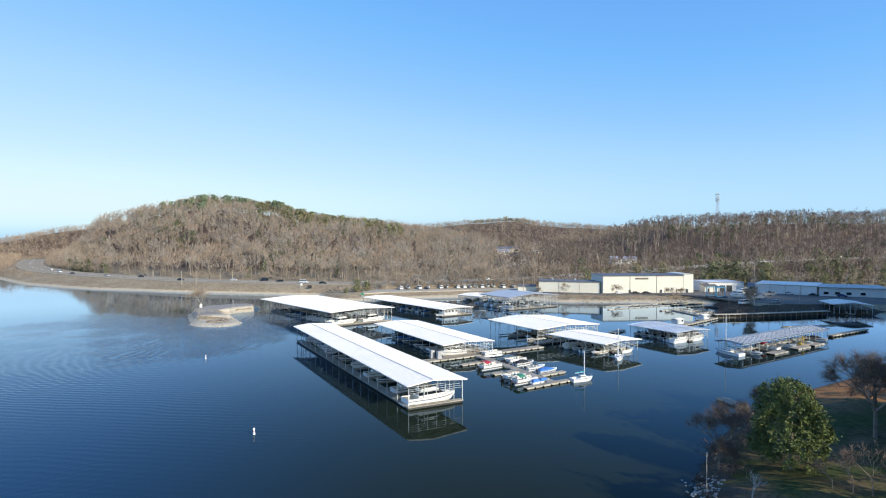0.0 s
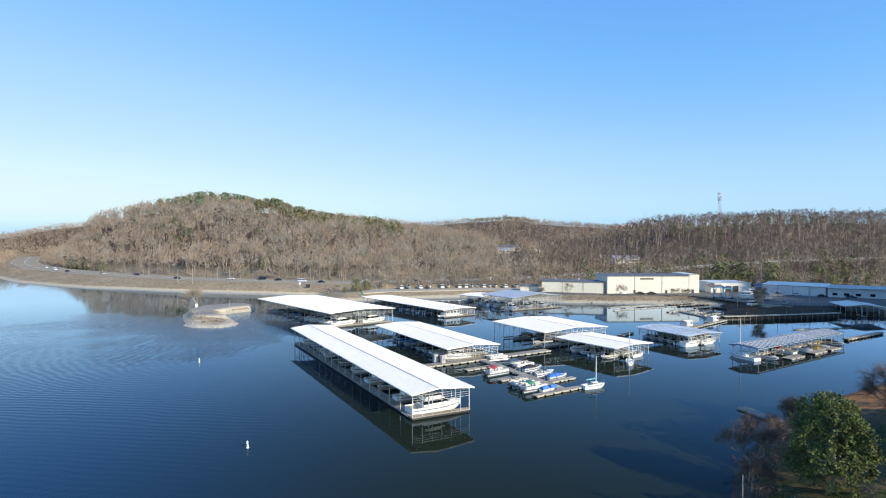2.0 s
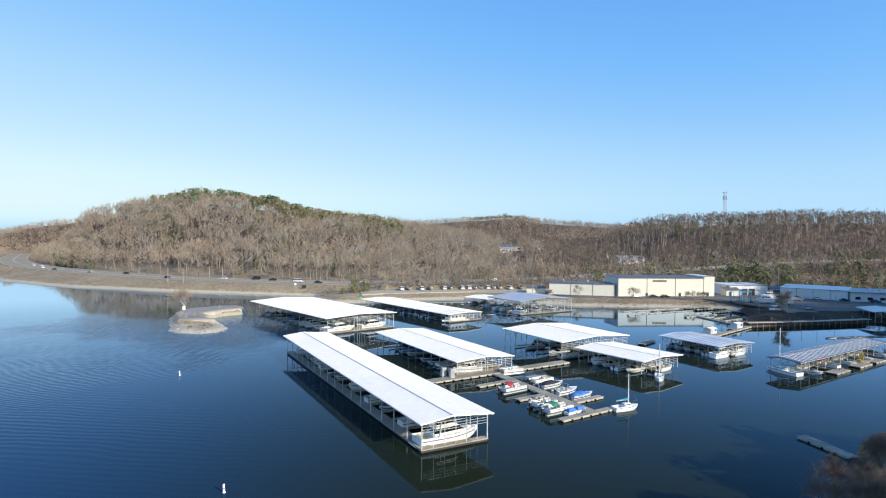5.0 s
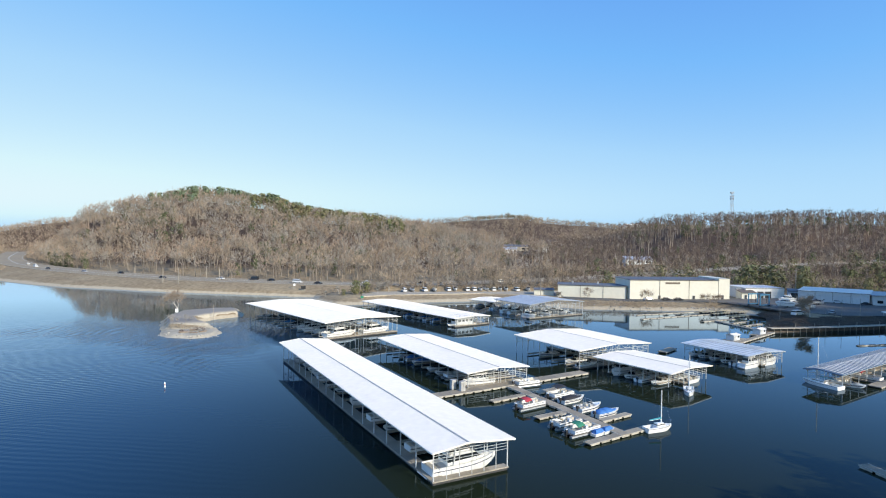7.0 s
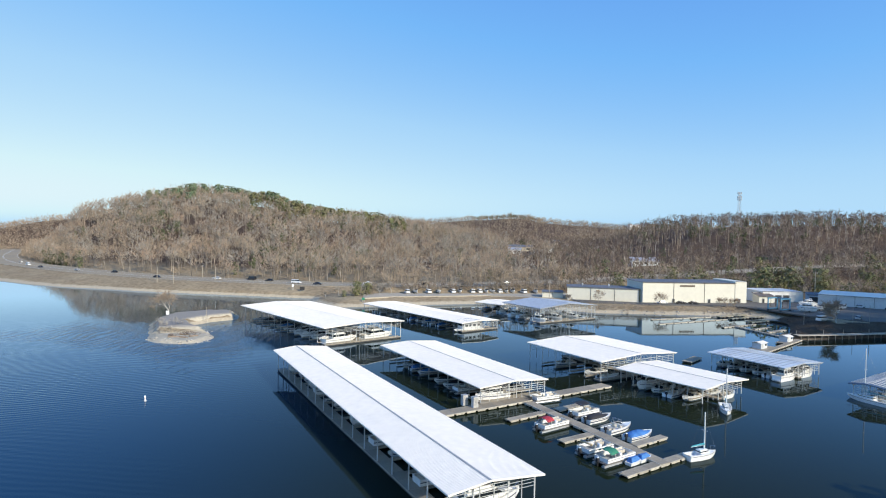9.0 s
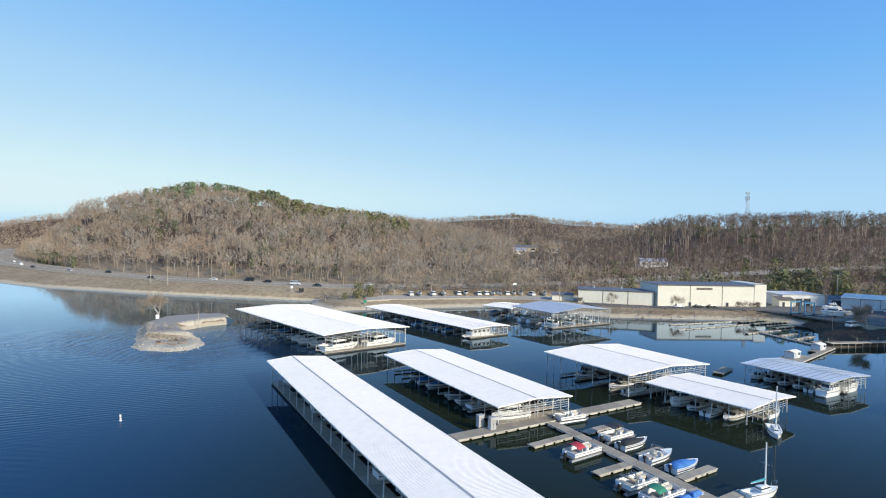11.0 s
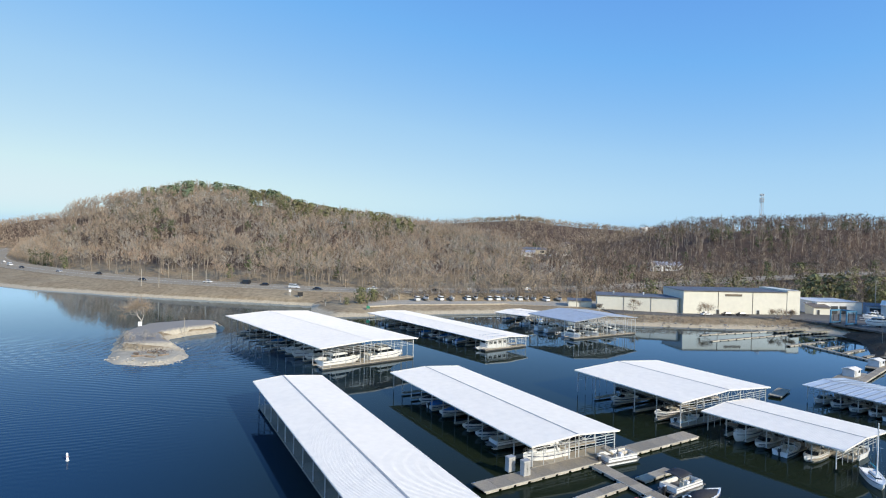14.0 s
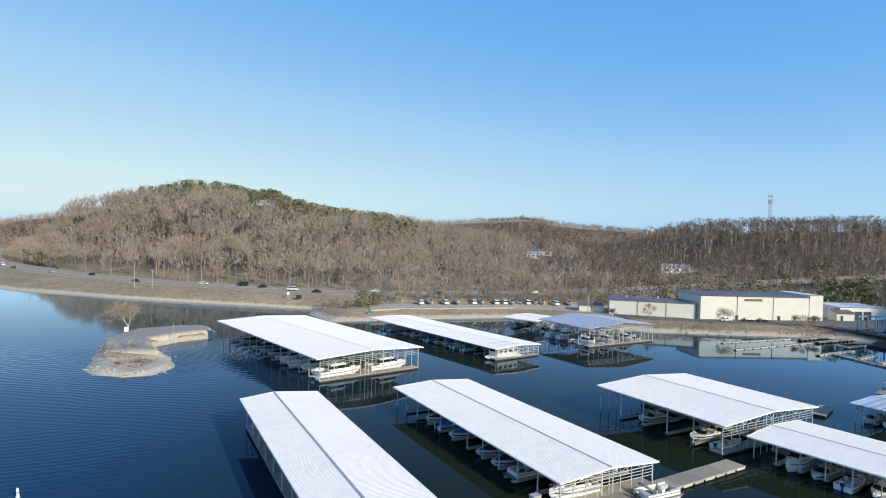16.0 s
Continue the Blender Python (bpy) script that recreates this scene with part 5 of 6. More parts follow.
bare_tree(95, 300, 9, 10, "thin bare tree on the bank", 0.5, depth=5, twig=1.2, start=0.15)
NEAR = (M_BROWNBARK, M_BROWNTWIG)
bare_tree(74, 69.5, 21, 21, "large bare tree with pale forked limbs on the bank", 0.55, NEAR, 6, twig=3.2, start=0.2)
bare_tree(50.5, 70.5, 16.5, 22, "bare reddish tree on the shaded bank", 0.65, NEAR, 6, twig=1.2, start=0.16)
bare_tree(57.4, 78.0, 13, 23, "bare spreading tree at the water's edge", 0.65, NEAR, 6, twig=1.2, start=0.16)
bare_tree(86, 82, 18, 24, "bare tree with a dense brown crown on the bank", 0.55, NEAR, 6, twig=2.2, start=0.18)
bare_tree(44.6, 55.2, 6.5, 25, "young pale leafless tree on the grass", 0.25, (M_PALEBARK, M_GREYTWIG), 4, 0.5)
bare_tree(60, 51, 8.5, 26, "thin leafless tree behind the evergreen", 0.45, NEAR, 4, 1.5)
bare_tree(63, 50, 9.5, 27, "thin leafless tree behind the evergreen", 0.45, NEAR, 4, 1.5)
bare_tree(41.3, 58.5, 4.0, 28, "small twiggy shrub at the water's edge", 0.8, depth=4, twig=2, start=0.1)
bare_tree(43.5, 64, 5.0, 29, "small twiggy shrub at the water's edge", 0.8, depth=4, twig=2, start=0.1)
bare_tree(47.8, 66.5, 9.0, 30, "bare reddish tree leaning over the water", 0.7, NEAR, 6, twig=1.2, start=0.16)
bare_tree(63.7, 79.1, 14, 32, "bare spreading tree at the water's edge", 0.65, NEAR, 6, twig=1.2, start=0.16)
bare_tree(57.3, 52.9, 8.5, 90, "slim grey leafless tree standing on the lawn", 0.2, (M_BROWNBARK, M_BROWNTWIG), 5, 0.5, 0.24, 0.011)
bare_tree(55.8, 53.9, 7.0, 91, "slim grey leafless tree standing on the lawn", 0.2, (M_BROWNBARK, M_BROWNTWIG), 5, 0.5, 0.24, 0.011)
bare_tree(54.1, 54.8, 5.5, 92, "slim grey leafless tree standing on the lawn", 0.2, (M_BROWNBARK, M_BROWNTWIG), 5, 0.5, 0.24, 0.011)


def magnolia(x, y, h, wide, seed):
    r = np.random.RandomState(seed)
    z = float(height(np.array([x]), np.array([y]))[0]) - 0.1
    t = thing("magnolia_tree", pose(x, y, z), "dense dark green magnolia with glossy leaves on grass", "tree")
    tr = Shape().tube((0, 0, 0), (0.1, 0, h * 0.45), 0.28, 0.2, 8).tube((0.1, 0, h * 0.45), (0.1, 0.1, h * 0.9), 0.2, 0.05, 7)
    for i in range(16):
        a, b = r.uniform(0, 6.283), r.uniform(0.12, 0.8) * h
        tr.tube((0.05, 0, b), (math.cos(a) * wide * 0.38, math.sin(a) * wide * 0.38, b + h * 0.1), 0.08, 0.03, 5)
    part("trunk", tr, M_BARK, t)
    leaves = Shape()
    sprays = []
    for i in range(420):
        f = r.uniform(0.03, 1.0) ** 0.85
        rad = wide / 2 * (0.80 + 0.22 * math.sin(math.pi * min(1, f / 0.62)) if f < 0.45 else 0.97 * math.sqrt(max(0.0, 1 - ((f - 0.45) / 0.57) ** 2)))
        a = r.uniform(0, 6.283)
        lump = 1 + 0.10 * math.sin(3 * a + f * 8) + 0.07 * math.sin(7 * a - f * 15)
        q = rad * lump * (1 - 0.45 * r.uniform() ** 2)
        sprays.append((Vector((math.cos(a) * q - 0.5 * f, math.sin(a) * q, f * h + 0.9)), Vector((math.cos(a), math.sin(a), 1.4 * f - 0.3)).normalized()))
    for c0, out in sprays:
        size = r.uniform(0.32, 0.6)
        for j in range(52):
            c = c0 + Vector(r.normal(0, 0.5, 3)) * size + out * 0.1
            d = (out * 0.5 + Vector(r.normal(0, 0.75, 3))).normalized()
            face = (out + Vector(r.normal(0, 0.35, 3)) + Vector((0, 0, 0.35))).normalized()
            w = d.cross(face).normalized() * r.uniform(0.06, 0.10)
            leaves.add([c, c + d * 0.17 + w, c + d * r.uniform(0.3, 0.4), c + d * 0.17 - w], [(0, 1, 2, 3)])
    part("crown", leaves, M_MAGNOLIA, t)


magnolia(54.6, 62.0, 10.2, 7.9, 5)

# ---- near bank ----
M_GRASS = material("short_winter_grass", (0.066, 0.078, 0.026), 0.95, 0, (1.5, 0.4), (0.12, 1.0, (0.16, 0.105, 0.06)), (4, 0.05), spec=0.08)
# soil darker than bare earth, shade of the boatyard bank mixed into it
M_SOIL = material("dark_soil", (0.075, 0.058, 0.042), 0.95, 0, (1.2, 0.3), (0.12, 0.7, (0.12, 0.095, 0.065)), (3, 0.06), spec=0.08)
lawn, litter, edge_soil = Shape(), Shape(), Shape()
r = np.random.RandomState(2)
rowsx, rowsy = np.arange(25, 136, 1.5), np.arange(-80, 130, 1.5)
LX, LY = np.meshgrid(rowsx, rowsy)
LD = inland(LX, LY, SHORE)
LZ = height(LX, LY) + 0.10
for j in range(len(rowsy) - 1):
    for i in range(len(rowsx) - 1):
        c = [(j, i), (j, i + 1), (j + 1, i + 1), (j + 1, i)]
        if max(LD[q] for q in c) > -0.5:
            (litter if LY[c[0]] + 0.25 * LX[c[0]] > 109 + r.normal(0, 0.8) else edge_soil if LD[c[0]] < 3.4 + r.normal(0, 0.7) else lawn).add([(LX[q], LY[q], LZ[q]) for q in c], [(0, 1, 2, 3)])
tagged(part("lawn", lawn, M_GRASS, smooth=True), "patchy green and brown winter grass on the bank", "grass", kind="structure")
tagged(part("bank_soil", edge_soil, M_SOIL, smooth=True), "dark bare soil along the near waterline", "bank", kind="structure")
M_LITTER = material("orange_leaf_litter", (0.35, 0.16, 0.06), 0.95, 0, (0.8, 0.35), (0.15, 0.8, (0.17, 0.10, 0.055)), (3, 0.06), spec=0.08)
tagged(part("leaf_litter", litter, M_LITTER, smooth=True), "orange-brown fallen leaves on the sunny bank", "leaf litter", kind="structure")
M_SAND = material("pale_sandy_gravel", (0.50, 0.44, 0.335), 0.95, 0, (1.0, 0.2), (0.12, 0.8, (0.37, 0.33, 0.26)), (2.5, 0.05), spec=0.08)
island_nodes, island_link = M_SAND.node_tree.nodes, M_SAND.node_tree.links.new
place_, split_ = island_nodes.new("ShaderNodeNewGeometry"), island_nodes.new("ShaderNodeSeparateXYZ")
level_, cover_ = island_nodes.new("ShaderNodeMapRange"), island_nodes.new("ShaderNodeMix")
cover_.data_type = "RGBA"
level_.inputs[1].default_value, level_.inputs[2].default_value = 1.9, 2.25
island_link(place_.outputs["Position"], split_.inputs[0])
island_link(split_.outputs["Z"], level_.inputs[0])
island_link(level_.outputs[0], cover_.inputs[0])
island_link(M_SAND.node_tree.nodes["Principled BSDF"].inputs["Base Color"].links[0].from_socket, cover_.inputs[6])
cover_.inputs[7].default_value = (0.31, 0.285, 0.25, 1)
island_link(cover_.outputs[2], M_SAND.node_tree.nodes["Principled BSDF"].inputs["Base Color"])
cap = Shape()
IX, IY = np.meshgrid(np.arange(-74, -42, 1.0), np.arange(211, 278, 1.0))
ID, IZ = inland(IX, IY, ISLAND), height(IX, IY) + 0.05
for j in range(IX.shape[0] - 1):
    for i in range(IX.shape[1] - 1):
        c = [(j, i), (j, i + 1), (j + 1, i + 1), (j + 1, i)]
        if max(ID[q] for q in c) > -0.3:
            cap.add([(IX[q], IY[q], IZ[q]) for q in c], [(0, 1, 2, 3)])
tagged(part("island_cap", cap, M_SAND, smooth=True), "pale sandy gravel covering the low island", "island", kind="structure")
soil = Shape()
SX, SY = np.meshgrid(np.arange(139, 222, 2.0), np.arange(213, 262, 2.0))
SD, SZ = inland(SX, SY, SHORE), height(SX, SY) + 0.12
for j in range(SX.shape[0] - 1):
    for i in range(SX.shape[1] - 1):
        c = [(j, i), (j, i + 1), (j + 1, i + 1), (j + 1, i)]
        if max(SD[q] for q in c) > -0.5 and min(SD[q] for q in c) < 12:
            soil.add([(SX[q], SY[q], SZ[q]) for q in c], [(0, 1, 2, 3)])
tagged(part("soil_bank", soil, M_SOIL, smooth=True), "bare soil bank below the boatyard, its shade in the colour", "bank", kind="structure")
M_STONE = material("pale_limestone_rock", (0.40, 0.37, 0.32), 0.9, 0, (3, 0.25), bump=(6, 0.04), each=0.3)


def rock_mesh(seed):
    q, s = random.Random(seed), Shape()
    rings = []
    for f, w in ((0.0, 0.6), (0.35, 1.0), (0.75, 0.8), (1.0, 0.3)):
        rings.append([(math.cos(k * 1.047) * w * q.uniform(0.75, 1.1) * 0.5, math.sin(k * 1.047) * w * q.uniform(0.75, 1.1) * 0.5, (f - 0.35) * 0.7) for k in range(6)])
    return s.loft(rings).mesh("shore_rock", M_STONE)


ROCKS = [rock_mesh(s) for s in range(6)]


def rocks(places, n, low, high, spread, seed):
    q = random.Random(seed)
    for i in range(n):
        k = q.randrange(len(places) - 1)
        f = q.random()
        x = places[k][0] * (1 - f) + places[k + 1][0] * f + q.gauss(0, spread)
        y = places[k][1] * (1 - f) + places[k + 1][1] * f + q.gauss(0, spread)
        z = max(-0.15, float(height(np.array([x]), np.array([y]))[0]))
        s = q.uniform(low, high)
        ob = part("shore_rock", ROCKS[q.randrange(6)], M_STONE)
        ob.matrix_basis = Matrix.LocRotScale((x, y, z + s * 0.05), Euler((q.uniform(-0.3, 0.3), q.uniform(-0.3, 0.3), q.uniform(0, 6))), (s * q.uniform(0.8, 1.5), s, s * 0.7))
        tagged(ob, "pale grey limestone rock at the waterline", "rock", "shore rocks")


rocks([(38.8, 51), (41.9, 61), (44.6, 65)], 210, 0.2, 0.6, 1.25, 3)
rocks([(-63, 221), (-52, 214), (-45, 216), (-45, 224), (-50, 234), (-57, 246)], 60, 0.3, 0.8, 0.8, 4)
rocks([(100, 282), (130, 277.5), (153, 274.5), (166, 271)], 60, 0.4, 1.1, 1.6, 5)

# ---- buildings ----
M_CREAM = material("cream_metal_siding", (0.74, 0.71, 0.60), 0.55, 0, (0.6, 0.06), (0.15, 0.4, (0.66, 0.63, 0.53)))
M_DARKROOF = material("weathered_grey_roof", (0.13, 0.14, 0.16), 0.7, 0.1, (0.5, 0.2), (0.2, 0.5, (0.20, 0.20, 0.21)))
M_WHITEWALL = material("white_painted_siding", (0.74, 0.74, 0.72), 0.6, 0, (0.8, 0.06), (0.2, 0.4, (0.62, 0.61, 0.58)))
M_BLUEWALL = material("pale_blue_metal_siding", (0.42, 0.52, 0.62), 0.55, 0, (0.8, 0.08), (0.2, 0.4, (0.36, 0.44, 0.52)))
M_DOOR = material("dark_garage_door", (0.035, 0.04, 0.045), 0.5, 0, (2, 0.2))
M_TRIM = material("brown_metal_trim", (0.16, 0.13, 0.10), 0.6, 0, (2, 0.2))
M_TAN = material("tan_house_siding", (0.45, 0.38, 0.28), 0.8, 0, (1, 0.1), each=0.2)


def shed(name, a, b, deep, base, eave, back, wall, roof, label, bays=0, overhang=0.4, category="building"):
    """A long building whose front runs from a to b, eave and back roof heights over its base; local x along the front, y to the rear."""
    L = math.hypot(b[0] - a[0], b[1] - a[1])
    t = thing(name, pose(a[0], a[1], base, 0, 0, heading(b[0] - a[0], b[1] - a[1])), label, category)
    w = 0.3
    part("front_wall", Shape().box((L / 2, w / 2, eave / 2 - 0.5), (L, w, eave + 1)), wall, t)
    part("rear_wall", Shape().box((L / 2, deep - w / 2, back / 2 - 0.5), (L, w, back + 1)), wall, t)
    for x in (w / 2, L - w / 2):
        s = Shape()
        ring = lambda x0: [(x0, w, -1), (x0, deep - w, -1), (x0, deep - w, back), (x0, w, eave)]
        part("side_wall", s.loft([ring(x - w / 2), ring(x + w / 2)]), wall, t)
    n = max(2, int(L / 0.9))
    rings = []
    for i in range(n * 2 + 1):
        x = -overhang + (L + 2 * overhang) * i / (n * 2)
        z = 0.05 if i % 2 else 0.0
        rings.append([(x, -overhang, eave + 0.06 + z), (x, deep + overhang, back + 0.06 + z), (x, deep + overhang, back - 0.08), (x, -overhang, eave - 0.08)])
    part("roof", Shape().loft(rings), roof, t)
    part("gutter", Shape().box((L / 2, -overhang - 0.08, eave), (L + 2 * overhang, 0.16, 0.16)), M_TRIM, t)
    for i in range(1, bays):
        part("downpipe", Shape().box((L * i / bays, -0.08, eave / 2), (0.16, 0.14, eave)), M_TRIM, t)
    return t, L


def opening(t, x, z, w, h, mat=None, name="door", out=0.0):
    d = part(name, Shape().box((x, -0.03 - out, z + h / 2), (w, 0.12, h)), mat or M_DOOR, t)
    f = Shape().box((x, -0.06 - out, z + h + 0.06), (w + 0.24, 0.16, 0.12))
    for s in (-1, 1):
        f.box((x + s * (w / 2 + 0.06), -0.06 - out, z + h / 2), (0.12, 0.16, h))
    part("frame", f, M_STEEL, d)


tall, L = shed("warehouse", (130.6, 297.6), (176.5, 296.0), 18, 2.6, 9.9, 10.2, M_CREAM, M_DARKROOF, "long cream metal-sided warehouse with a grey roof", 3, category="warehouse")
part("sign_panel", Shape().box((L * 0.48, -0.08, 8.3), (7.5, 0.12, 0.9)), M_TRIM, tall, "dark bar of a sign panel")
for x, w in ((L * 0.33, 1.2), (L * 0.72, 1.2)):
    opening(tall, x, 0, w, 2.1)
end, L = shed("warehouse", (176.6, 295.8), (182.4, 295.6), 19, 2.6, 10.7, 10.8, M_CREAM, M_CREAM, "cream end block of the warehouse with a plain parapet", 0, 0.05, "warehouse")
opening(end, 2.0, 0, 1.4, 2.4)
low, L = shed("warehouse", (98.4, 311.0), (129.6, 299.4), 14, 2.6, 6.4, 6.6, M_CREAM, M_DARKROOF, "low cream metal-sided warehouse with a brown-grey roof", 3, category="warehouse")
for x in (L * 0.22, L * 0.6):
    part("roof_vent", Shape().tube((x, 9, 6.6), (x, 9, 7.5), 0.3, 0.3, 8).tube((x, 9, 7.5), (x, 9, 7.75), 0.45, 0.15, 8), M_STEEL, low)
ws, L = shed("workshop", (195.0, 301.0), (216.5, 300.5), 16, 3.0, 5.2, 5.5, M_WHITEWALL, M_WHITEWALL, "low white workshop with two dark garage doors", 0, 0.15, "workshop")
opening(ws, 8.2, 0, 3.4, 3.4)
opening(ws, 12.4, 0, 3.4, 3.4)
small, L = shed("shed", (190.5, 297.5), (197.5, 296.5), 6, 3.0, 3.2, 4.6, M_CREAM, M_TRIM, "small shed with a steep brown roof", 0, 0.5, "shed")
opening(small, 2.0, 0, 1.0, 2.0)
link, L = shed("workshop", (217.5, 299.0), (227.0, 292.0), 12, 3.0, 3.8, 4.4, M_BLUEWALL, M_DARKROOF, "low blue-grey lean-to workshop", 0, 0.3, "workshop")
opening(link, 3.0, 0, 4.0, 3.0)
yard, L = shed("boat_storage_building", (216.5, 291.0), (236.5, 270.0), 22, 3.0, 5.0, 5.6, M_WHITEWALL, M_ROOF, "long pale metal-sided boat storage building", 4, category="building")
opening(yard, L * 0.25, 0, 4.5, 3.0, M_WHITEWALL, "roller_door")
opening(yard, L * 0.7, 0, 4.0, 3.4, M_WHITEWALL, "roller_door")
office, L = shed("marina_office", (237.0, 269.0), (262.0, 254.0), 16, 3.0, 4.6, 5.4, M_WHITEWALL, M_RIDGE, "pale marina office with a covered porch", 0, 0.8, "office")
for x in (3, 8, 13, 19):
    opening(office, x, 1.0, 2.2, 1.3, M_GLASS, "window")
hut, L = shed("shed", (88.4, 318.8), (98.0, 316.0), 8, 2.6, 3.0, 3.4, M_CREAM, M_DARKROOF, "small cream storage shed at the car park", 2, 0.3, "shed")


M_HUT = material("pale_grey_hut_siding", (0.58, 0.60, 0.61), 0.6, 0, (1, 0.12))


def dock_hut(x, y, turn, label):
    t = thing("dock_hut", pose(x, y, 0.5, 0, 0, turn), label, "hut")
    part("wall", Shape().box((0, 0, 0.85), (3.8, 2.6, 1.7)), M_HUT, t)
    part("roof", Shape().loft([[(u, -1.6, 1.65), (u, 0, 2.1), (u, 1.6, 1.65), (u, 0, 1.98)] for u in (-2.15, 2.15)]), M_ROOF, t)
    part("door", Shape().box((-1.0, -1.32, 0.8), (0.9, 0.08, 1.55)), M_STEEL, t)
    part("window", Shape().box((1.0, -1.32, 1.1), (1.0, 0.06, 0.6)), M_GLASS, t)


dock_hut(117.5, 198.5, 28, "small white gabled hut on the fuel dock")
dock_hut(134.5, 209.0, 28, "small pale gabled hut on the dock")


def far_house(x, y, w, d, h, turn, wall, roof, label):
    z = float(height(np.array([x]), np.array([y]))[0])
    t = thing("house", pose(x, y, z, 0, 0, turn), label, "house", "houses on the hills")
    part("wall", Shape().box((0, 0, h / 2 - 1), (w, d, h + 2)), wall, t)
    part("roof", Shape().loft([[(u, -d / 2 - 0.6, h), (u, 0, h + d * 0.22), (u, d / 2 + 0.6, h), (u, 0, h + 0.1)] for u in (-w / 2 - 0.6, w / 2 + 0.6)]), roof, t)
    for i in range(3):
        wd = part("window", Shape().box((-w / 3 + w / 3 * i, -d / 2 - 0.02, h * 0.5), (w * 0.13, 0.1, h * 0.35)), M_GLASS, t)
        part("sill", Shape().box((-w / 3 + w / 3 * i, -d / 2 - 0.08, h * 0.31), (w * 0.16, 0.16, 0.1)), M_WHITEWALL, wd)


far_house(226, 846, 34, 14, 6.5, -4, M_TAN, M_DARKROOF, "long tan building in a hillside clearing")
far_house(236, 812, 18, 10, 5, 8, M_WHITEWALL, M_DARKROOF, "white house in a hillside clearing")
far_house(262, 556, 26, 14, 4.5, -6, M_WHITEWALL, M_ROOF_GREY, "low building with a pale metal roof in the woods")
far_house(214, 700, 14, 9, 4, 10, M_WHITEWALL, M_DARKROOF, "small white house among bare trees")
far_house(-81, 900, 16, 10, 7, 0, M_WHITEWALL, M_DARKROOF, "white house on the far ridge")
far_house(560, 1180, 30, 14, 9, 0, M_WHITEWALL, M_ROOF, "white house on the far ridge")
far_house(153, 600, 26, 9, 4.0, -14, M_TAN, M_DARKROOF, "long tan building above a paved yard in the woods")
far_house(143, 580, 12, 8, 3.6, -10, M_WHITEWALL, M_ROOF_GREY, "small white house beside a paved yard in the woods")
far_house(300, 905, 16, 9, 5, 0, M_TAN, M_DARKROOF, "tan house on the hillside")


def lattice_tower(x, y, top):
    z = float(height(np.array([x]), np.array([y]))[0])
    t = thing("radio_mast", pose(x, y, z), "grey steel lattice communications mast on the ridge", "mast")
    H = top - z
    w0, w1 = 2.0, 0.8
    c = [(1, 1), (-1, 1), (-1, -1), (1, -1)]
    for a, b in c:
        part("leg", Shape().tube((a * w0, b * w0, 0), (a * w1, b * w1, H), 0.22, 0.15, 4), M_STEEL, t)
    br, n = Shape(), 12
    for i in range(n):
        f0, f1 = i / n, (i + 1) / n
        r0, r1 = w0 + (w1 - w0) * f0, w0 + (w1 - w0) * f1
        for (a, b), (e, f) in zip(c, c[1:] + c[:1]):
            br.tube((a * r0, b * r0, H * f0), (e * r1, f * r1, H * f1), 0.1, n=3).tube((a * r1, b * r1, H * f1), (e * r1, f * r1, H * f1), 0.1, n=3)
    part("bracing", br, M_STEEL, t)
    for zz in (H - 1.2, H - 6.0, H - 9):
        for k in range(6):
            a = k * math.pi / 3
            part("antenna", Shape().box((math.cos(a) * 2.3, math.sin(a) * 2.3, zz), (0.5, 0.9, 2.4), math.degrees(a)).tube((0, 0, zz), (math.cos(a) * 2.2, math.sin(a) * 2.2, zz), 0.08, n=3), M_STEEL, t)


lattice_tower(469.1, 714.0, 96.3)


# ---- vehicles and road furniture ----
def car_paint(name, c):
    return material(name, c, 0.25, 0.1, (3, 0.06))


M_CAR = {"white": car_paint("white_car_paint", (0.75, 0.75, 0.74)), "dark": car_paint("dark_car_paint", (0.03, 0.03, 0.035)),
         "silver": car_paint("silver_car_paint", (0.42, 0.43, 0.44)), "red": car_paint("red_car_paint", (0.42, 0.03, 0.03)), "blue": car_paint("blue_car_paint", (0.05, 0.09, 0.2))}
CARS = {}


def make_car(colour, van):
    t = thing("van" if van else "car", Matrix(), f"{colour} {'van parked or driving on' if van else 'car on'} the asphalt", "van" if van else "car")
    p = M_CAR[colour]
    L, w, h = (5.4, 1.0, 2.1) if van else (4.6, 0.9, 1.45)
    body = [(-L / 2, 0.35), (-L / 2, 0.95), (-L * 0.25, 1.0), (L * 0.2, 0.98), (L * 0.46, 0.82), (L / 2, 0.6), (L / 2, 0.35)]
    part("body", Shape().loft([[(x, -w, z) for x, z in body], [(x, -w * 1.02, z) for x, z in body], [(x, w * 1.02, z) for x, z in body], [(x, w, z) for x, z in body]]), p, t)
    if van:
        cab = (-L / 2 + 0.05, L * 0.34, w * 0.96, w * 0.94, 0.95, h)
        part("cab", block(*cab, rake0=0.08, rake1=0.75), p, t)
        part("window", band(*cab, 0.35, 0.85, rake0=0.08, rake1=0.75), M_GLASS, t)
    else:
        cab = (-L * 0.36, L * 0.24, w * 0.92, w * 0.92, 0.95, h)
        part("cabin", block(*cab, rake0=0.5, rake1=0.75, top=0.8), p, t)
        part("window", band(*cab, 0.12, 0.82, rake0=0.5, rake1=0.75, top=0.8), M_GLASS, t)
    for x in (-L * 0.31, L * 0.31):
        for s in (-1, 1):
            ty = part("wheel", Shape().tube((x, s * (w - 0.18), 0.33), (x, s * (w + 0.03), 0.33), 0.33, n=10), M_RUBBER, t)
            part("rim", Shape().tube((x, s * (w + 0.03), 0.33), (x, s * (w + 0.05), 0.33), 0.2, n=8), M_CHROME, ty)
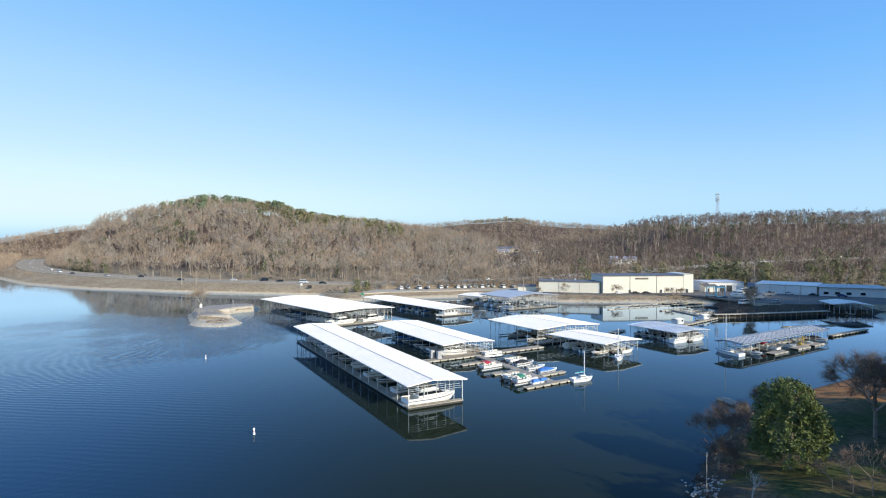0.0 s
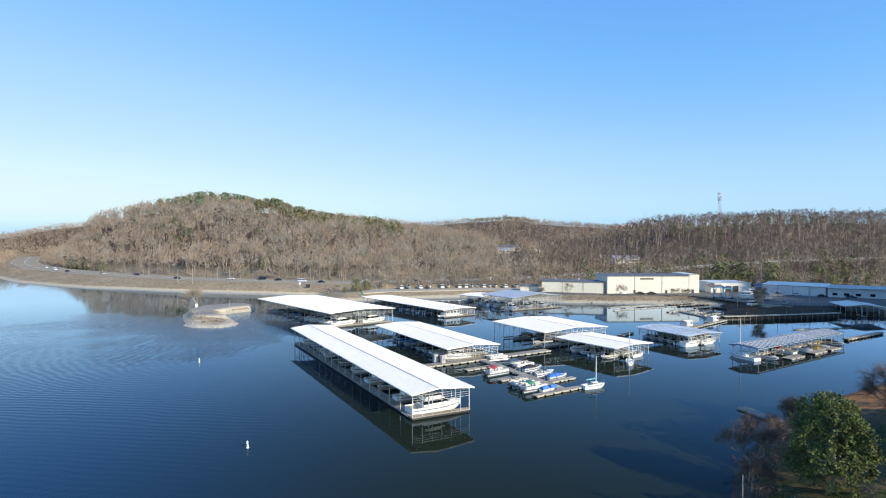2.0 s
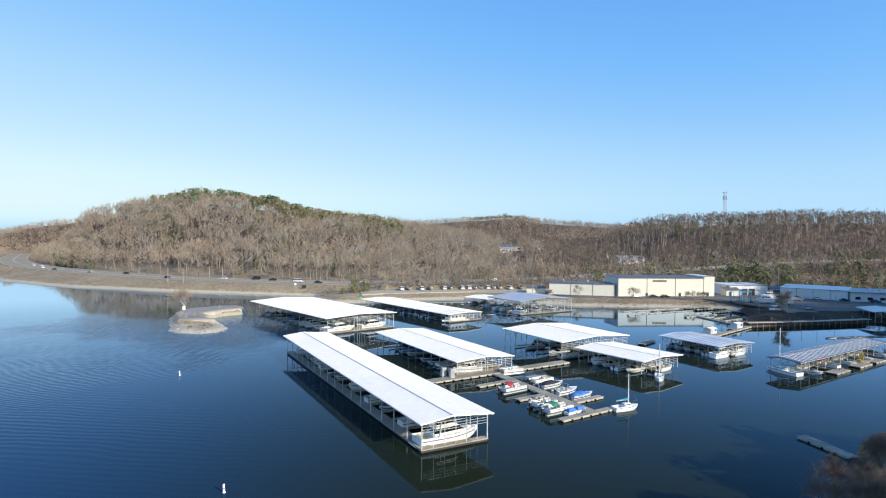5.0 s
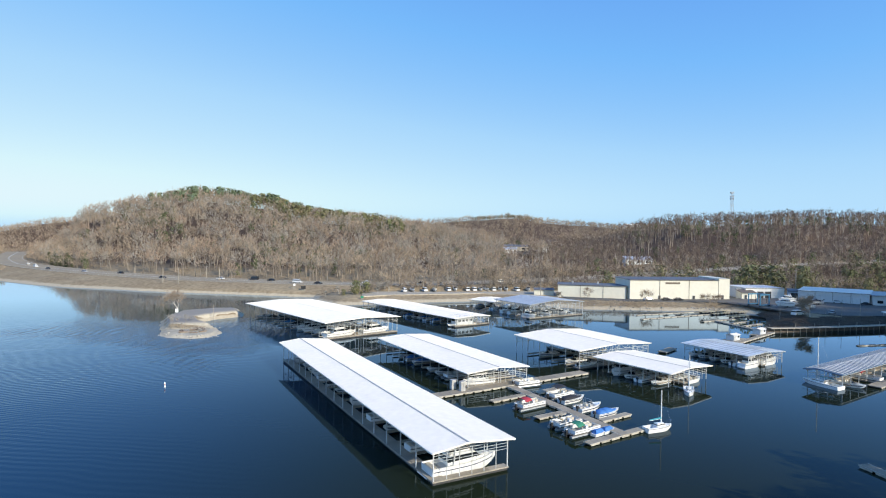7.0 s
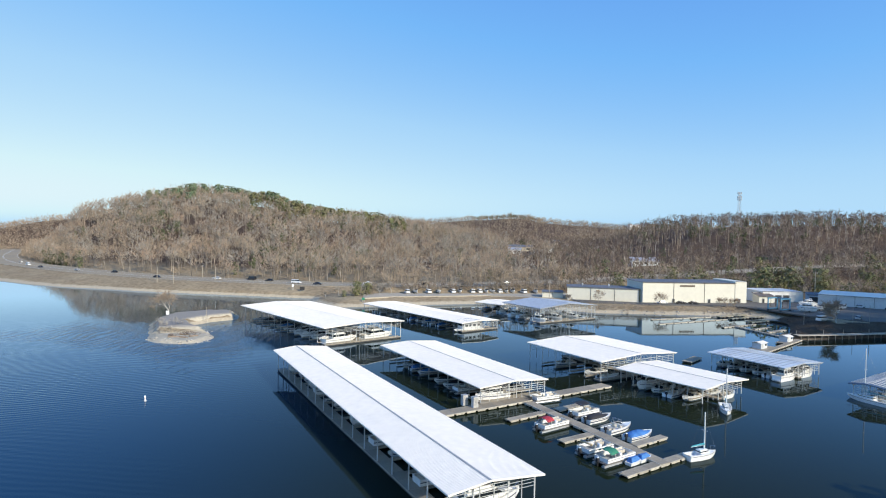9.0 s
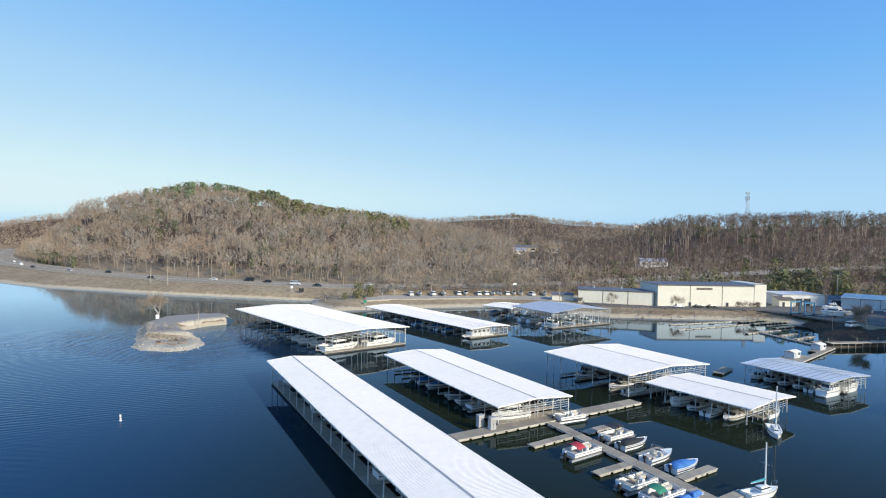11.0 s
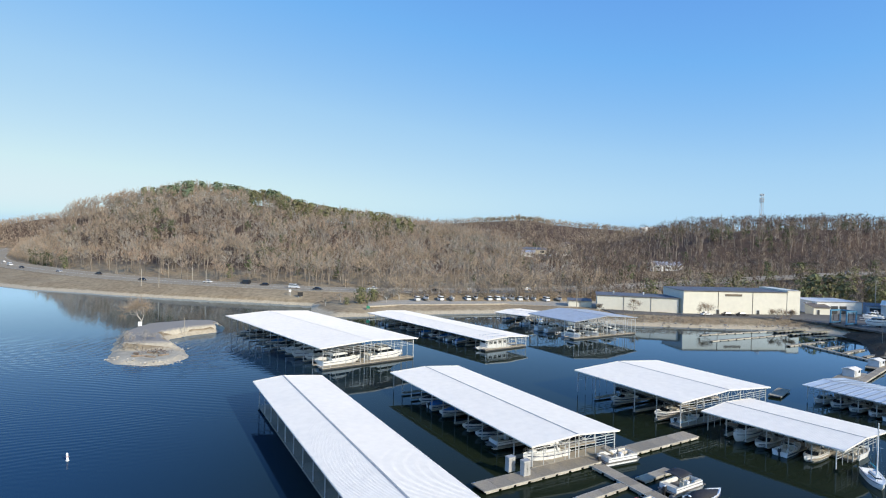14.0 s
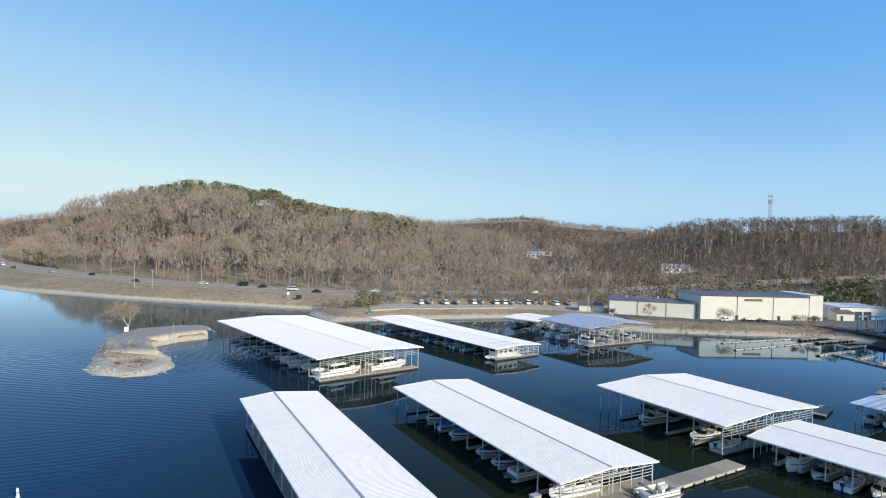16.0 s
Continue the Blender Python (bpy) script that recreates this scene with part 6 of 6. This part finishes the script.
    for s in (-1, 1):
        part("headlight", Shape().box((L / 2 - 0.03, s * w * 0.7, 0.68), (0.1, 0.35, 0.14)), M_GEL, t)
    return t


def car(colour, x, y, z, turn, van=False):
    key = (colour, van)
    m = pose(x, y, z, 0, 0, turn)
    if key not in CARS:
        CARS[key] = make_car(colour, van)
        CARS[key].matrix_basis = m
        return CARS[key]
    return copy_thing(CARS[key], m)


def on_road(s, off, colour, van=False, back=False):
    """A car at that place along the highway (0 to 1), that far to the right of its middle."""
    i = int(s * (len(FINE_ROAD) - 1))
    x, y, z = FINE_ROAD[i]
    tx, ty = tan[i] / np.linalg.norm(tan[i])
    car(colour, x + ty * off, y - tx * off, z + 0.05, heading(tx, ty) + (180 if back else 0), van)


for s, off, colour, van, back in ((0.30, 3, "white", True, False), (0.325, 6.5, "dark", False, False), (0.36, 3, "silver", False, False), (0.385, -3, "dark", False, True),
                                  (0.42, 6.5, "dark", False, False), (0.44, -3, "white", False, True), (0.455, -6.5, "dark", True, True), (0.463, -3, "dark", False, True),
                                  (0.475, 3, "white", True, False), (0.485, 6.5, "dark", False, False), (0.50, -3, "white", False, True), (0.525, 3, "dark", False, False),
                                  (0.56, 3, "white", False, False), (0.27, -3, "white", False, True), (0.72, 3, "white", True, False), (0.78, -3, "silver", False, True)):
    on_road(s, off, colour, van, back)

lot = part("paved_yard", Shape().loft([[(x, 566, 17.3), (x, 590, 19.9), (x, 590, 18.0), (x, 566, 15.4)] for x in (150, 176)]), M_ASPHALT)
tagged(lot, "small grey paved yard among the wooded hills", "pavement", kind="structure")
for k, (x, y) in enumerate(((154, 576), (158, 577), (162, 576), (167, 578))):
    car(("dark", "silver", "white", "dark")[k], x, y, 17.4 + (y - 566) * 0.11, 80)
PARK = part("parking_lot", Shape().loft([[(x, y0, 3.0), (x, y1, 3.04), (x, y1, 2.4), (x, y0, 2.4)] for x, y0, y1 in ((0, 311, 328), (12, 318, 336), (35, 322, 339), (62, 327, 342), (85, 318, 343), (112, 314, 345))]), M_GRAVEL)
tagged(PARK, "pale gravel car park behind the docks", "car park", kind="structure")
APRON = part("yard_pavement", Shape().loft([[(x, y0, 3.02), (x, y1, 3.04), (x, y1, 2.4), (x, y0, 2.4)] for x, y0, y1 in
                                            ((100, 296, 310), (128, 288, 297), (167, 283, 296), (174, 272, 298), (178, 250, 300), (190, 234, 300), (215, 232, 300), (262, 228, 262))]), M_ASPHALT)
tagged(APRON, "grey asphalt yard before the warehouses", "pavement", kind="structure")
LOT = ((22, "white_van"), (26.5, "plain_runabout"), (33, "white_van"), (38.5, "tan_cover"), (46, "white_van"), (50, "runabout"), (56.5, "white_van"), (60.3, "white_van"),
       (64, "plain_runabout"), (67.6, "plain_runabout"), (71.5, "white_van"), (75.2, "plain_runabout"), (78.6, "runabout"), (84, "white_van"), (91, "plain_runabout"))
q = random.Random(5)
for x, kind in LOT:
    y = float(np.interp(x, [20, 40, 66, 95], [333, 336, 339, 339])) + q.uniform(-0.8, 0.8)
    if kind in ("dark_car", "white_van"):
        car(kind.split("_")[0], x, y, 3.05, 95 + q.uniform(-8, 8), kind == "white_van")
    else:
        tagged(boat(kind, x, y, q.uniform(-0.1, 0.15), -1, 3.85), "white motorboat stored on a trailer in the car park", group="boats stored ashore")


def trailer(x, y, turn, z):
    t = thing("boat_trailer", pose(x, y, z, 0, 0, turn), "galvanised boat trailer on two wheels", "trailer", "boat trailers")
    part("frame", Shape().box((0, 0.6, 0.5), (6.0, 0.12, 0.12)).box((0, -0.6, 0.5), (6.0, 0.12, 0.12)).box((3.8, 0, 0.5), (2.0, 0.12, 0.12)).box((-2, 0, 0.5), (0.12, 1.3, 0.12)).box((2.6, 0, 0.5), (0.12, 1.3, 0.12)), M_STEEL, t)
    for s in (-1, 1):
        part("wheel", Shape().tube((-0.8, s * 0.85, 0.33), (-0.8, s * 1.05, 0.33), 0.33, n=10), M_RUBBER, t)
        part("bunk", Shape().beam((-2.5, s * 0.5, 0.6), (2.2, s * 0.4, 0.62), 0.12, 0.2), M_DECK, t)


for o in list(scene.objects):
    if o.get("group") == "boats stored ashore":
        x, y, z = o.matrix_basis.translation
        trailer(x, y, math.degrees(o.matrix_basis.to_euler().z), 3.02)
for kind, x, y, dx, dy in (("tan_cover", 206, 284, -1, 0.4), ("cruiser_mid", 200, 278, -1, 0.2), ("cruiser_mid", 186, 262, -1, 0.25), ("runabout", 196, 268, -1, 0.3), ("black_cover", 210, 272, -1, 0.2), ("plain_runabout", 215, 277, -1, 0.3), ("runabout", 192, 256, -1, 0.1)):
    b = boat(kind, x, y, dx, dy, 3.95)
    tagged(b, "white motorboat stored ashore on stands in the yard", group="boats stored ashore in the yard")
    trailer(x, y, heading(dx, dy), 3.02)
car("white", 171, 236, 3.04, 20, True)
car("silver", 190, 240, 3.04, 40)
car("white", 226, 277, 3.04, -45)
car("dark", 233, 268, 3.04, -45)
car("dark", 152, 290, 3.04, 0)
car("dark", 146, 290.5, 3.04, 0)
car("white", 137, 291, 3.04, 4)
car("blue", 244, 262, 3.04, -30)


def pole(x, y, h, label, arm=0.0, r=0.2, z=None):
    z = float(height(np.array([x]), np.array([y]))[0]) if z is None else z
    t = thing("utility_pole", pose(x, y, z), label, "pole", "poles along the highway and yard")
    part("shaft", Shape().tube((0, 0, -0.4), (0, 0, h), r, r * 0.75, 8), M_DECK, t)
    if arm:
        a = part("crossarm", Shape().box((0, 0, h - 0.7), (arm, 0.12, 0.14)), M_BARK, t)
        for k in (-0.45, 0.45):
            part("insulator", Shape().tube((k * arm, 0, h - 0.63), (k * arm, 0, h - 0.4), 0.06, n=6), M_GEL, a)


pole(-113.5, 379.5, 8.6, "weathered timber pole beside the highway")
pole(-103.4, 374.5, 9.4, "weathered timber pole beside the highway")
pole(-96, 404, 8.0, "timber utility pole with a crossarm beside the highway", 2.0, z=4.6)
pole(-84, 386, 8.0, "weathered timber pole beside the highway", z=4.6)
pole(222.5, 300, 15.5, "tall timber utility pole in the boatyard", 2.2)
pole(-54.5, 252.5, 6.0, "slim timber pole on the breakwater island", 0.0, 0.09)
pole(90, 313, 8.5, "timber utility pole at the car park", 1.6)
pole(252, 268, 11, "timber utility pole by the marina office", 2.0)
pole(42.2, 60.4, 5.2, "slim weathered post on the near bank", 0.0, 0.06)
for x, y, h in ((165, 238, 6.5), (180, 232, 6), (187, 232, 7), (197, 234, 7)):
    pole(x, y, h, "pale steel lamp post at the yard edge", 0.0, 0.08)


def sign(x, y, w, h, top, label, mat):
    z = float(height(np.array([x]), np.array([y]))[0])
    t = thing("road_sign", pose(x, y, z, 0, 0, 8), label, "sign")
    part("board", Shape().box((0, 0, top - h / 2), (w, 0.08, h)), mat, t)
    for k in (-0.3, 0.3):
        part("post", Shape().tube((k * w, 0.06, -0.3), (k * w, 0.06, top), 0.06, n=6), M_STEEL, t)


sign(-36, 346, 1.1, 1.2, 2.8, "white board on posts beside the bank", M_GEL)
sign(-31, 343, 2.4, 1.8, 2.4, "black and white chevron marker board on the bank", M_RUBBER)
sign(-69.3, 258.5, 1.1, 1.4, 1.7, "white notice board beneath the island tree", M_GEL)
sign(0, 308, 1.4, 1.2, 2.0, "small green sign board on the beach", M_CLOTH["green"])


# ---- boatyard docks ----
M_YELLOW = material("yellowish_new_timber", (0.46, 0.36, 0.17), 0.85, 0, (4, 0.25), (0.5, 0.4, (0.33, 0.27, 0.16)), each=0.2)
for a, b in (((115, 259.5), (170.5, 275)), ((111.5, 247.5), (172, 269))):
    walkway((a, b), 1.0, "long narrow floating timber boom by the shore", 0.35, 4.0, "timber_boom")
for a, b in (((132.6, 239.2), (151, 246.4)), ((139.4, 241), (140.8, 213.5)), ((141.5, 234.2), (152, 239.2)), ((141.9, 227.4), (153.5, 233.2)), ((143, 221.6), (155, 227))):
    walkway((a, b), 1.4, "grey floating pier of the boatyard", 0.4)
walkway(((113.5, 191.8), (141.5, 211.6)), 1.8, "long grey floating gangway of the fuel dock", 0.6)
walkway(((111.5, 194.5), (122.5, 202)), 5.0, "broad plank fuel dock platform", 0.5)
walkway(((131, 206), (138, 212)), 4.5, "broad plank dock platform", 0.5)
walkway(((151.5, 165.5), (176, 177)), 1.8, "plank gangway from the dock to the shore", 0.7)
walkway(((71.0, 101.7), (71.8, 92.2)), 1.9, "short plank pier at the near shore", 0.4)
walkway(((84, 181.5), (90.5, 187)), 2.6, "plank platform at the end of the covered dock", 0.5)


walkway(((148, 265.6), (171, 273.8)), 1.8, "pale yellow timber landing stage by the shore", 0.7, 2.4, "landing_stage", M_YELLOW)
walkway(((150, 260.2), (172, 267.4)), 1.6, "pale yellow timber landing stage by the shore", 0.7, 2.4, "landing_stage", M_YELLOW)
walkway(((152, 250.5), (163, 254.8)), 1.6, "pale yellow timber landing stage by the shore", 0.6, 2.4, "landing_stage", M_YELLOW)


M_PLANKPALE = material("sun_bleached_timber", (0.55, 0.50, 0.42), 0.85, 0, (4, 0.2), each=0.15)


def pier_wall(pts, label):
    """A timber promenade on posts along the basin's edge."""
    for (ax, ay), (bx, by) in zip(pts, pts[1:]):
        L = math.hypot(bx - ax, by - ay)
        t = thing("timber_promenade", pose(ax, ay, 0, 0, 0, heading(bx - ax, by - ay)), label, "pier", "timber promenades")
        n = int(L / 2.4)
        plank = Shape().box((0, 0, 1.75), (L / n - 0.04, 2.4, 0.12)).mesh("deck_section", M_PLANK)
        pile = Shape().tube((0, 0, -1), (0, 0, 1.7), 0.1, n=6).mesh("pile", M_DECK)
        for i in range(n):
            u = L * (i + 0.5) / n
            part("deck_section", plank, M_PLANK, t, at=pose(u, 0, 0))
            for v in (-1.0,):
                part("post", pile, M_DECK, t, at=pose(u, v, 0))
            if i % 4 == 0:
                part("rail_post", Shape().box((u, 1.1, 2.4), (0.1, 0.1, 1.2)), M_DECK, t)
        part("stringer", Shape().box((L / 2, -1.22, 1.7), (L, 0.1, 0.26)), M_PLANKPALE, t)
        part("bulkhead", Shape().box((L / 2, 0.9, 0.4), (L, 0.25, 2.6)), M_DARKBARK, t, "dark timber bulkhead behind the piles")


pier_wall([(141.5, 213.5), (160, 214.5), (179, 216.5), (198, 219)], "grey timber promenade on dark piles along the basin")


def boat_hoist(x, y, turn):
    t = thing("travelling_boat_hoist", pose(x, y, 2.7, 0, 0, turn), "blue steel travelling boat hoist on wheels", "boat hoist")
    blue = material("blue_painted_steel", (0.10, 0.28, 0.42), 0.45, 0.1, (3, 0.2))
    for a in (-3.2, 3.2):
        for b in (-2.8, 2.8):
            part("leg", Shape().box((a, b, 3.0), (0.4, 0.4, 5.2)), blue, t)
            part("wheel", Shape().tube((a, b - 0.25, 0.45), (a, b + 0.25, 0.45), 0.45, n=12), M_RUBBER, t)
    for b in (-2.8, 2.8):
        part("side_beam", Shape().box((0, b, 5.5), (7.0, 0.4, 0.5)), blue, t)
        part("bottom_beam", Shape().box((0, b, 1.0), (6.4, 0.35, 0.4)), blue, t)
    part("cross_beam", Shape().box((3.2, 0, 5.5), (0.4, 5.6, 0.5)), blue, t)
    for a in (-1.6, 1.6):
        part("sling", Shape().box((a, -2.6, 3.6), (0.25, 0.05, 3.6)).box((a, 2.6, 3.6), (0.25, 0.05, 3.6)).box((a, 0, 1.8), (0.25, 5.2, 0.05)), M_RUBBER, t)


boat_hoist(178, 268, 20)


# ---- open-ended roof of the east dock, pavilion ----
DOCKS["J"] = covered_dock((199.5, 218.0), (206.5, 234.0), (214.0, 213.5), 4.6, 0.9, 5.0, M_ROOF, "open pavilion with a white gable roof on the shore", ("middle",), False)
DOCKS["K"] = covered_dock((58.3, 279.8), (48.6, 290.6), (72.6, 291.3), 3.6, 0.5, 4.2, M_ROOF, "small covered dock with a white roof near the shore", ("middle",))
DOCKS["F"] = covered_dock((99.2, 147.0), (146.0, 170.3), (102.6, 139.9), 3.3, 0.5, 4.2, M_ROOF_BLUE, "long narrow covered dock with a striped blue-grey and white roof", ("middle",), lean=0.4, pitch=0.8)
between("blue_sloop", (102.9, 140.2), (100.4, 148.6))
for k, kind in enumerate(("runabout", "red_pontoon", "plain_runabout", "runabout", "black_cover")):
    f = 0.08 + 0.19 * k
    boat(kind, 104.5 + 46.8 * f - 0.5, 142.6 + 23.3 * f - 1.0, 0.45, -0.9)
fill("K", 4.2, SMALL)
for a, b in (((112, 141.5), (119, 145)), ((124, 147.5), (131, 151)), ((133, 152.0), (139, 155))):
    walkway((a, b), 3.0, "low timber work float beside the covered dock", 0.4)


# ---- buoys ----
def buoy(x, y):
    t = thing("marker_buoy", pose(x, y, 0, 2, -3, 0), "white cylindrical marker buoy with an orange band afloat", "buoy", "marker buoys")
    part("body", Shape().tube((0, 0, -0.4), (0, 0, 0.95), 0.15, n=12).tube((0, 0, 0.95), (0, 0, 1.1), 0.15, 0.08, 12), M_GEL, t)
    part("band", Shape().tube((0, 0, 0.55), (0, 0, 0.63), 0.155, n=12), M_CAR["red"], t, "orange-red band")
    part("collar", Shape().tube((0, 0, -0.05), (0, 0, 0.1), 0.22, n=12), M_GEL, t)


buoy(-16.2, 91.6)
buoy(-40.2, 155.0)

# unseen trees on the bank out east, added to shade lawn and water
for k, (x, y, h) in enumerate(((72, 44, 12), (80, 50, 13), (90, 58, 13), (66, 38, 11), (98, 70, 12), (84, 40, 13), (62, 46, 8))):
    bare_tree(x, y, h, 60 + k, "tall bare tree out of view that shades the bank", 0.5, twig=1.6)
x, y = g.uniform(44, 150, 200), g.uniform(-40, 104, 200)
d = inland(x, y, SHORE)
ok = (d > 4) & (x > y * 1.0 + np.where(x < 66, 14, 18))
wood("bank_wood", BARE + BUSHY[:1], x[ok], y[ok], height(x[ok], y[ok]), np.where(x[ok] < 70, g.uniform(14, 19, ok.sum()), g.uniform(9, 14, ok.sum())), [M_BARK, M_TWIG], "unseen bare woods shading the near bank", 17)
q = random.Random(9)
x, y = g.uniform(44, 66, 60), g.uniform(-40, 45, 60)
d = inland(x, y, SHORE)
ok = (d > 5) & (x > y * 1.0 + 17)
wood("bank_evergreens", BUSHY + PINES, x[ok], y[ok], height(x[ok], y[ok]), g.uniform(11, 17, ok.sum()), [M_DARKBARK, M_PINE], "unseen dense evergreens shading the near bank", 24)
x, y = g.uniform(60, 140, 420), g.uniform(20, 112, 420)
ok = (inland(x, y, SHORE) > 6) & (x > y + 17) & (np.abs((x - 54.6) * 0.78 + (y - 62) * 0.63 - 25) < 16)
wood("bank_pines", PINES + BUSHY, x[ok], y[ok], height(x[ok], y[ok]), g.uniform(15, 21, ok.sum()), [M_DARKBARK, M_PINE], "unseen tall evergreens shading bank and water", 28)
for k, (x, y, a, L) in enumerate(((-55.5, 220.5, 20, 3.2), (-52.5, 219.8, -15, 2.6), (-50.2, 222.0, 50, 2.8), (-57.0, 223.0, -40, 2.2), (-53.5, 224.5, 5, 3.0))):
    t = thing("driftwood_log", pose(x, y, float(height(np.array([x]), np.array([y]))[0]) + 0.2, 0, 4, a), "weathered brown driftwood log lying on the sand", "log", "driftwood logs")
    part("stem", Shape().tube((-L / 2, 0, 0), (L / 2, 0, 0.05), 0.24, 0.15, 7), M_BROWNBARK, t)
    part("branch", Shape().tube((L * 0.1, 0, 0), (L * 0.3, 0.7, 0.6), 0.09, 0.03, 5), M_BROWNBARK, t)
x, y = g.uniform(-70, -50, 160), g.uniform(225, 244, 160)
ok = (inland(x, y, ISLAND) > 1.2) & (np.hypot((x + 62) / 1.3, (y - 233) / 1.4) < 4.5)
wood("island_thicket", BROWN_BRUSH, x[ok], y[ok], height(x[ok], y[ok]), g.uniform(1.2, 2.6, ok.sum()), [M_BARK, M_GREYTWIG], "grey leafless thicket on the edge of the island", 29)
x, y = g.uniform(-60, -48, 150), g.uniform(216, 234, 150)
d = inland(x, y, ISLAND)
ok = (d > 2.0) & (np.hypot((x + 53.0) / 1.5, y - 222.5) < 3.0)
wood("island_brush", BROWN_BRUSH, x[ok], y[ok], height(x[ok], y[ok]), g.uniform(0.7, 1.9, ok.sum()), [M_DARKBARK, M_BROWNTWIG], "dry twiggy brush on the island", 18)
TANGLE = [leafless(s + 120, 10, 80, 0.75, 2.2) for s in range(6)]
x, y = g.uniform(34, 130, 5200), g.uniform(28, 135, 5200)
d = inland(x, y, SHORE)
ok = (d > 0.3) & (d < 5.5) & (y > 40) & (y < 96) & (g.uniform(0, 1, 5200) < np.interp(y, [44, 60, 68, 84, 96], [0.35, 0.6, 0.7, 0.4, 0.15]))
x, y, d = x[ok], y[ok], d[ok]
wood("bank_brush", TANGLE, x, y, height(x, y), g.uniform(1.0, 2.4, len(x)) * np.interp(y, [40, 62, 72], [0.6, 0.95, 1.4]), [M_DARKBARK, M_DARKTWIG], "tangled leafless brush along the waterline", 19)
x, y = g.uniform(140, 225, 2600), g.uniform(214, 284, 2600)
d = inland(x, y, SHORE)
ok = (d > 0.5) & (d < 11) & ((y < 236) | (x > 160))
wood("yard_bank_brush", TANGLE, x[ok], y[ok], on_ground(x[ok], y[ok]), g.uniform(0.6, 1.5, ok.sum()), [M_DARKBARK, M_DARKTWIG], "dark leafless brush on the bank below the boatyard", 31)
x, y = g.uniform(100, 176, 1300), g.uniform(268, 294, 1300)
d = inland(x, y, SHORE)
ok = (d > 0.8) & (d < 9)
wood("warehouse_brush", BROWN_BRUSH, x[ok], y[ok], on_ground(x[ok], y[ok]), g.uniform(0.5, 1.4, ok.sum()) * np.where(x[ok] < 128, 1.8, 1), [M_BARK, M_TWIG], "dry brush on the bank below the low warehouse", 20)


# ---- roof seams, barge, bushes ----
def roof_seams(key, gap, mat, wide=0.24):
    """Laps between the sheets of a roof, running up both slopes."""
    dock, m, length, width = DOCKS[key]
    slopes = [o for o in dock.children if o.name.startswith("roof_slope")]
    for o in slopes:
        co = np.array([v.co[:] for v in o.data.vertices])
        lo, hi = co[co[:, 2] < co[:, 2].min() + 0.02], co[co[:, 2] > co[:, 2].max() - 0.12]
        y0, y1 = lo[:, 1].mean(), hi[:, 1].mean()
        z0, z1 = co[:, 2].min() + 0.13, co[:, 2].max() + 0.03
        seam = Shape().beam((0, y0, z0), (0, y1, z1), wide, 0.03).mesh("sheet_lap", mat)
        for i in range(1, int(length / gap)):
            part("sheet_lap", seam, mat, dock, at=pose(i * gap, 0, 0))


M_LAP = material("grey_sheet_lap", (0.34, 0.38, 0.43), 0.5, 0.2, (1, 0.15))
roof_seams("E", 1.5, M_LAP)
roof_seams("F", 1.5, M_ROOF, 0.5)


def work_barge(x, y, turn):
    t = thing("work_barge", pose(x, y, 0, 0, 0, turn), "small timber work barge with a yellow lifting frame", "barge")
    yellow = material("yellow_machine_paint", (0.55, 0.36, 0.04), 0.5, 0, (3, 0.2))
    part("deck", Shape().box((0, 0, 0.3), (5.0, 2.6, 0.4)), M_DECK, t)
    for a in (-0.8, 0.8):
        part("frame_leg", Shape().beam((0.9, a, 0.5), (0.4, 0, 2.9), 0.12, 0.12), yellow, t)
        part("frame_leg", Shape().beam((-0.9, a, 0.5), (0.25, 0, 2.9), 0.12, 0.12), yellow, t)
    part("winch", Shape().box((-1.5, 0, 0.75), (0.7, 0.9, 0.55)).tube((-1.5, -0.6, 0.8), (-1.5, 0.6, 0.8), 0.2), yellow, t)
    part("cable", Shape().tube((0.3, 0, 2.9), (0.3, 0, 0.5), 0.03, n=5), M_RUBBER, t)


work_barge(131, 152.5, 27)
walkway(((152, 188), (176, 190)), 0.9, "low floating log boom in the basin", 0.25, 4.0, "timber_boom")


def bush(x, y, h, seed, mat, label):
    v, f, m = pine(seed, 260, 0.04, 0.5, 0.06)
    t = thing("bush", pose(x, y, float(height(np.array([x]), np.array([y]))[0])), label, "bush", "bushes along the shore")
    for name, k, mt in (("trunk", 0, M_BARK), ("foliage", 1, mat)):
        sh = Shape()
        for tri in f[m == k]:
            sh.add(v[tri] * h, [(0, 1, 2)])
        part(name, sh, mt, t)


bush(-3, 322, 7, 1, M_CEDAR, "rounded olive-green evergreen bush beside the car park")
bush(2, 327, 6, 2, M_CEDAR, "rounded olive-green evergreen bush beside the car park")
bush(-9, 318, 3, 3, M_CEDAR, "low olive bush on the bank")
for k, (x, y, h) in enumerate(((8, 325, 10), (14, 334, 11), (33, 341, 12), (48, 343, 11), (71, 346, 12), (88, 347, 10), (-18, 322, 6), (-12, 327, 7))):
    bare_tree(x, y, h, 80 + k, "pale leafless roadside tree with fine branches", 0.45, depth=4, twig=2.5)
in_dock("B", "red_pontoon", 10.4, 3.6, 1)
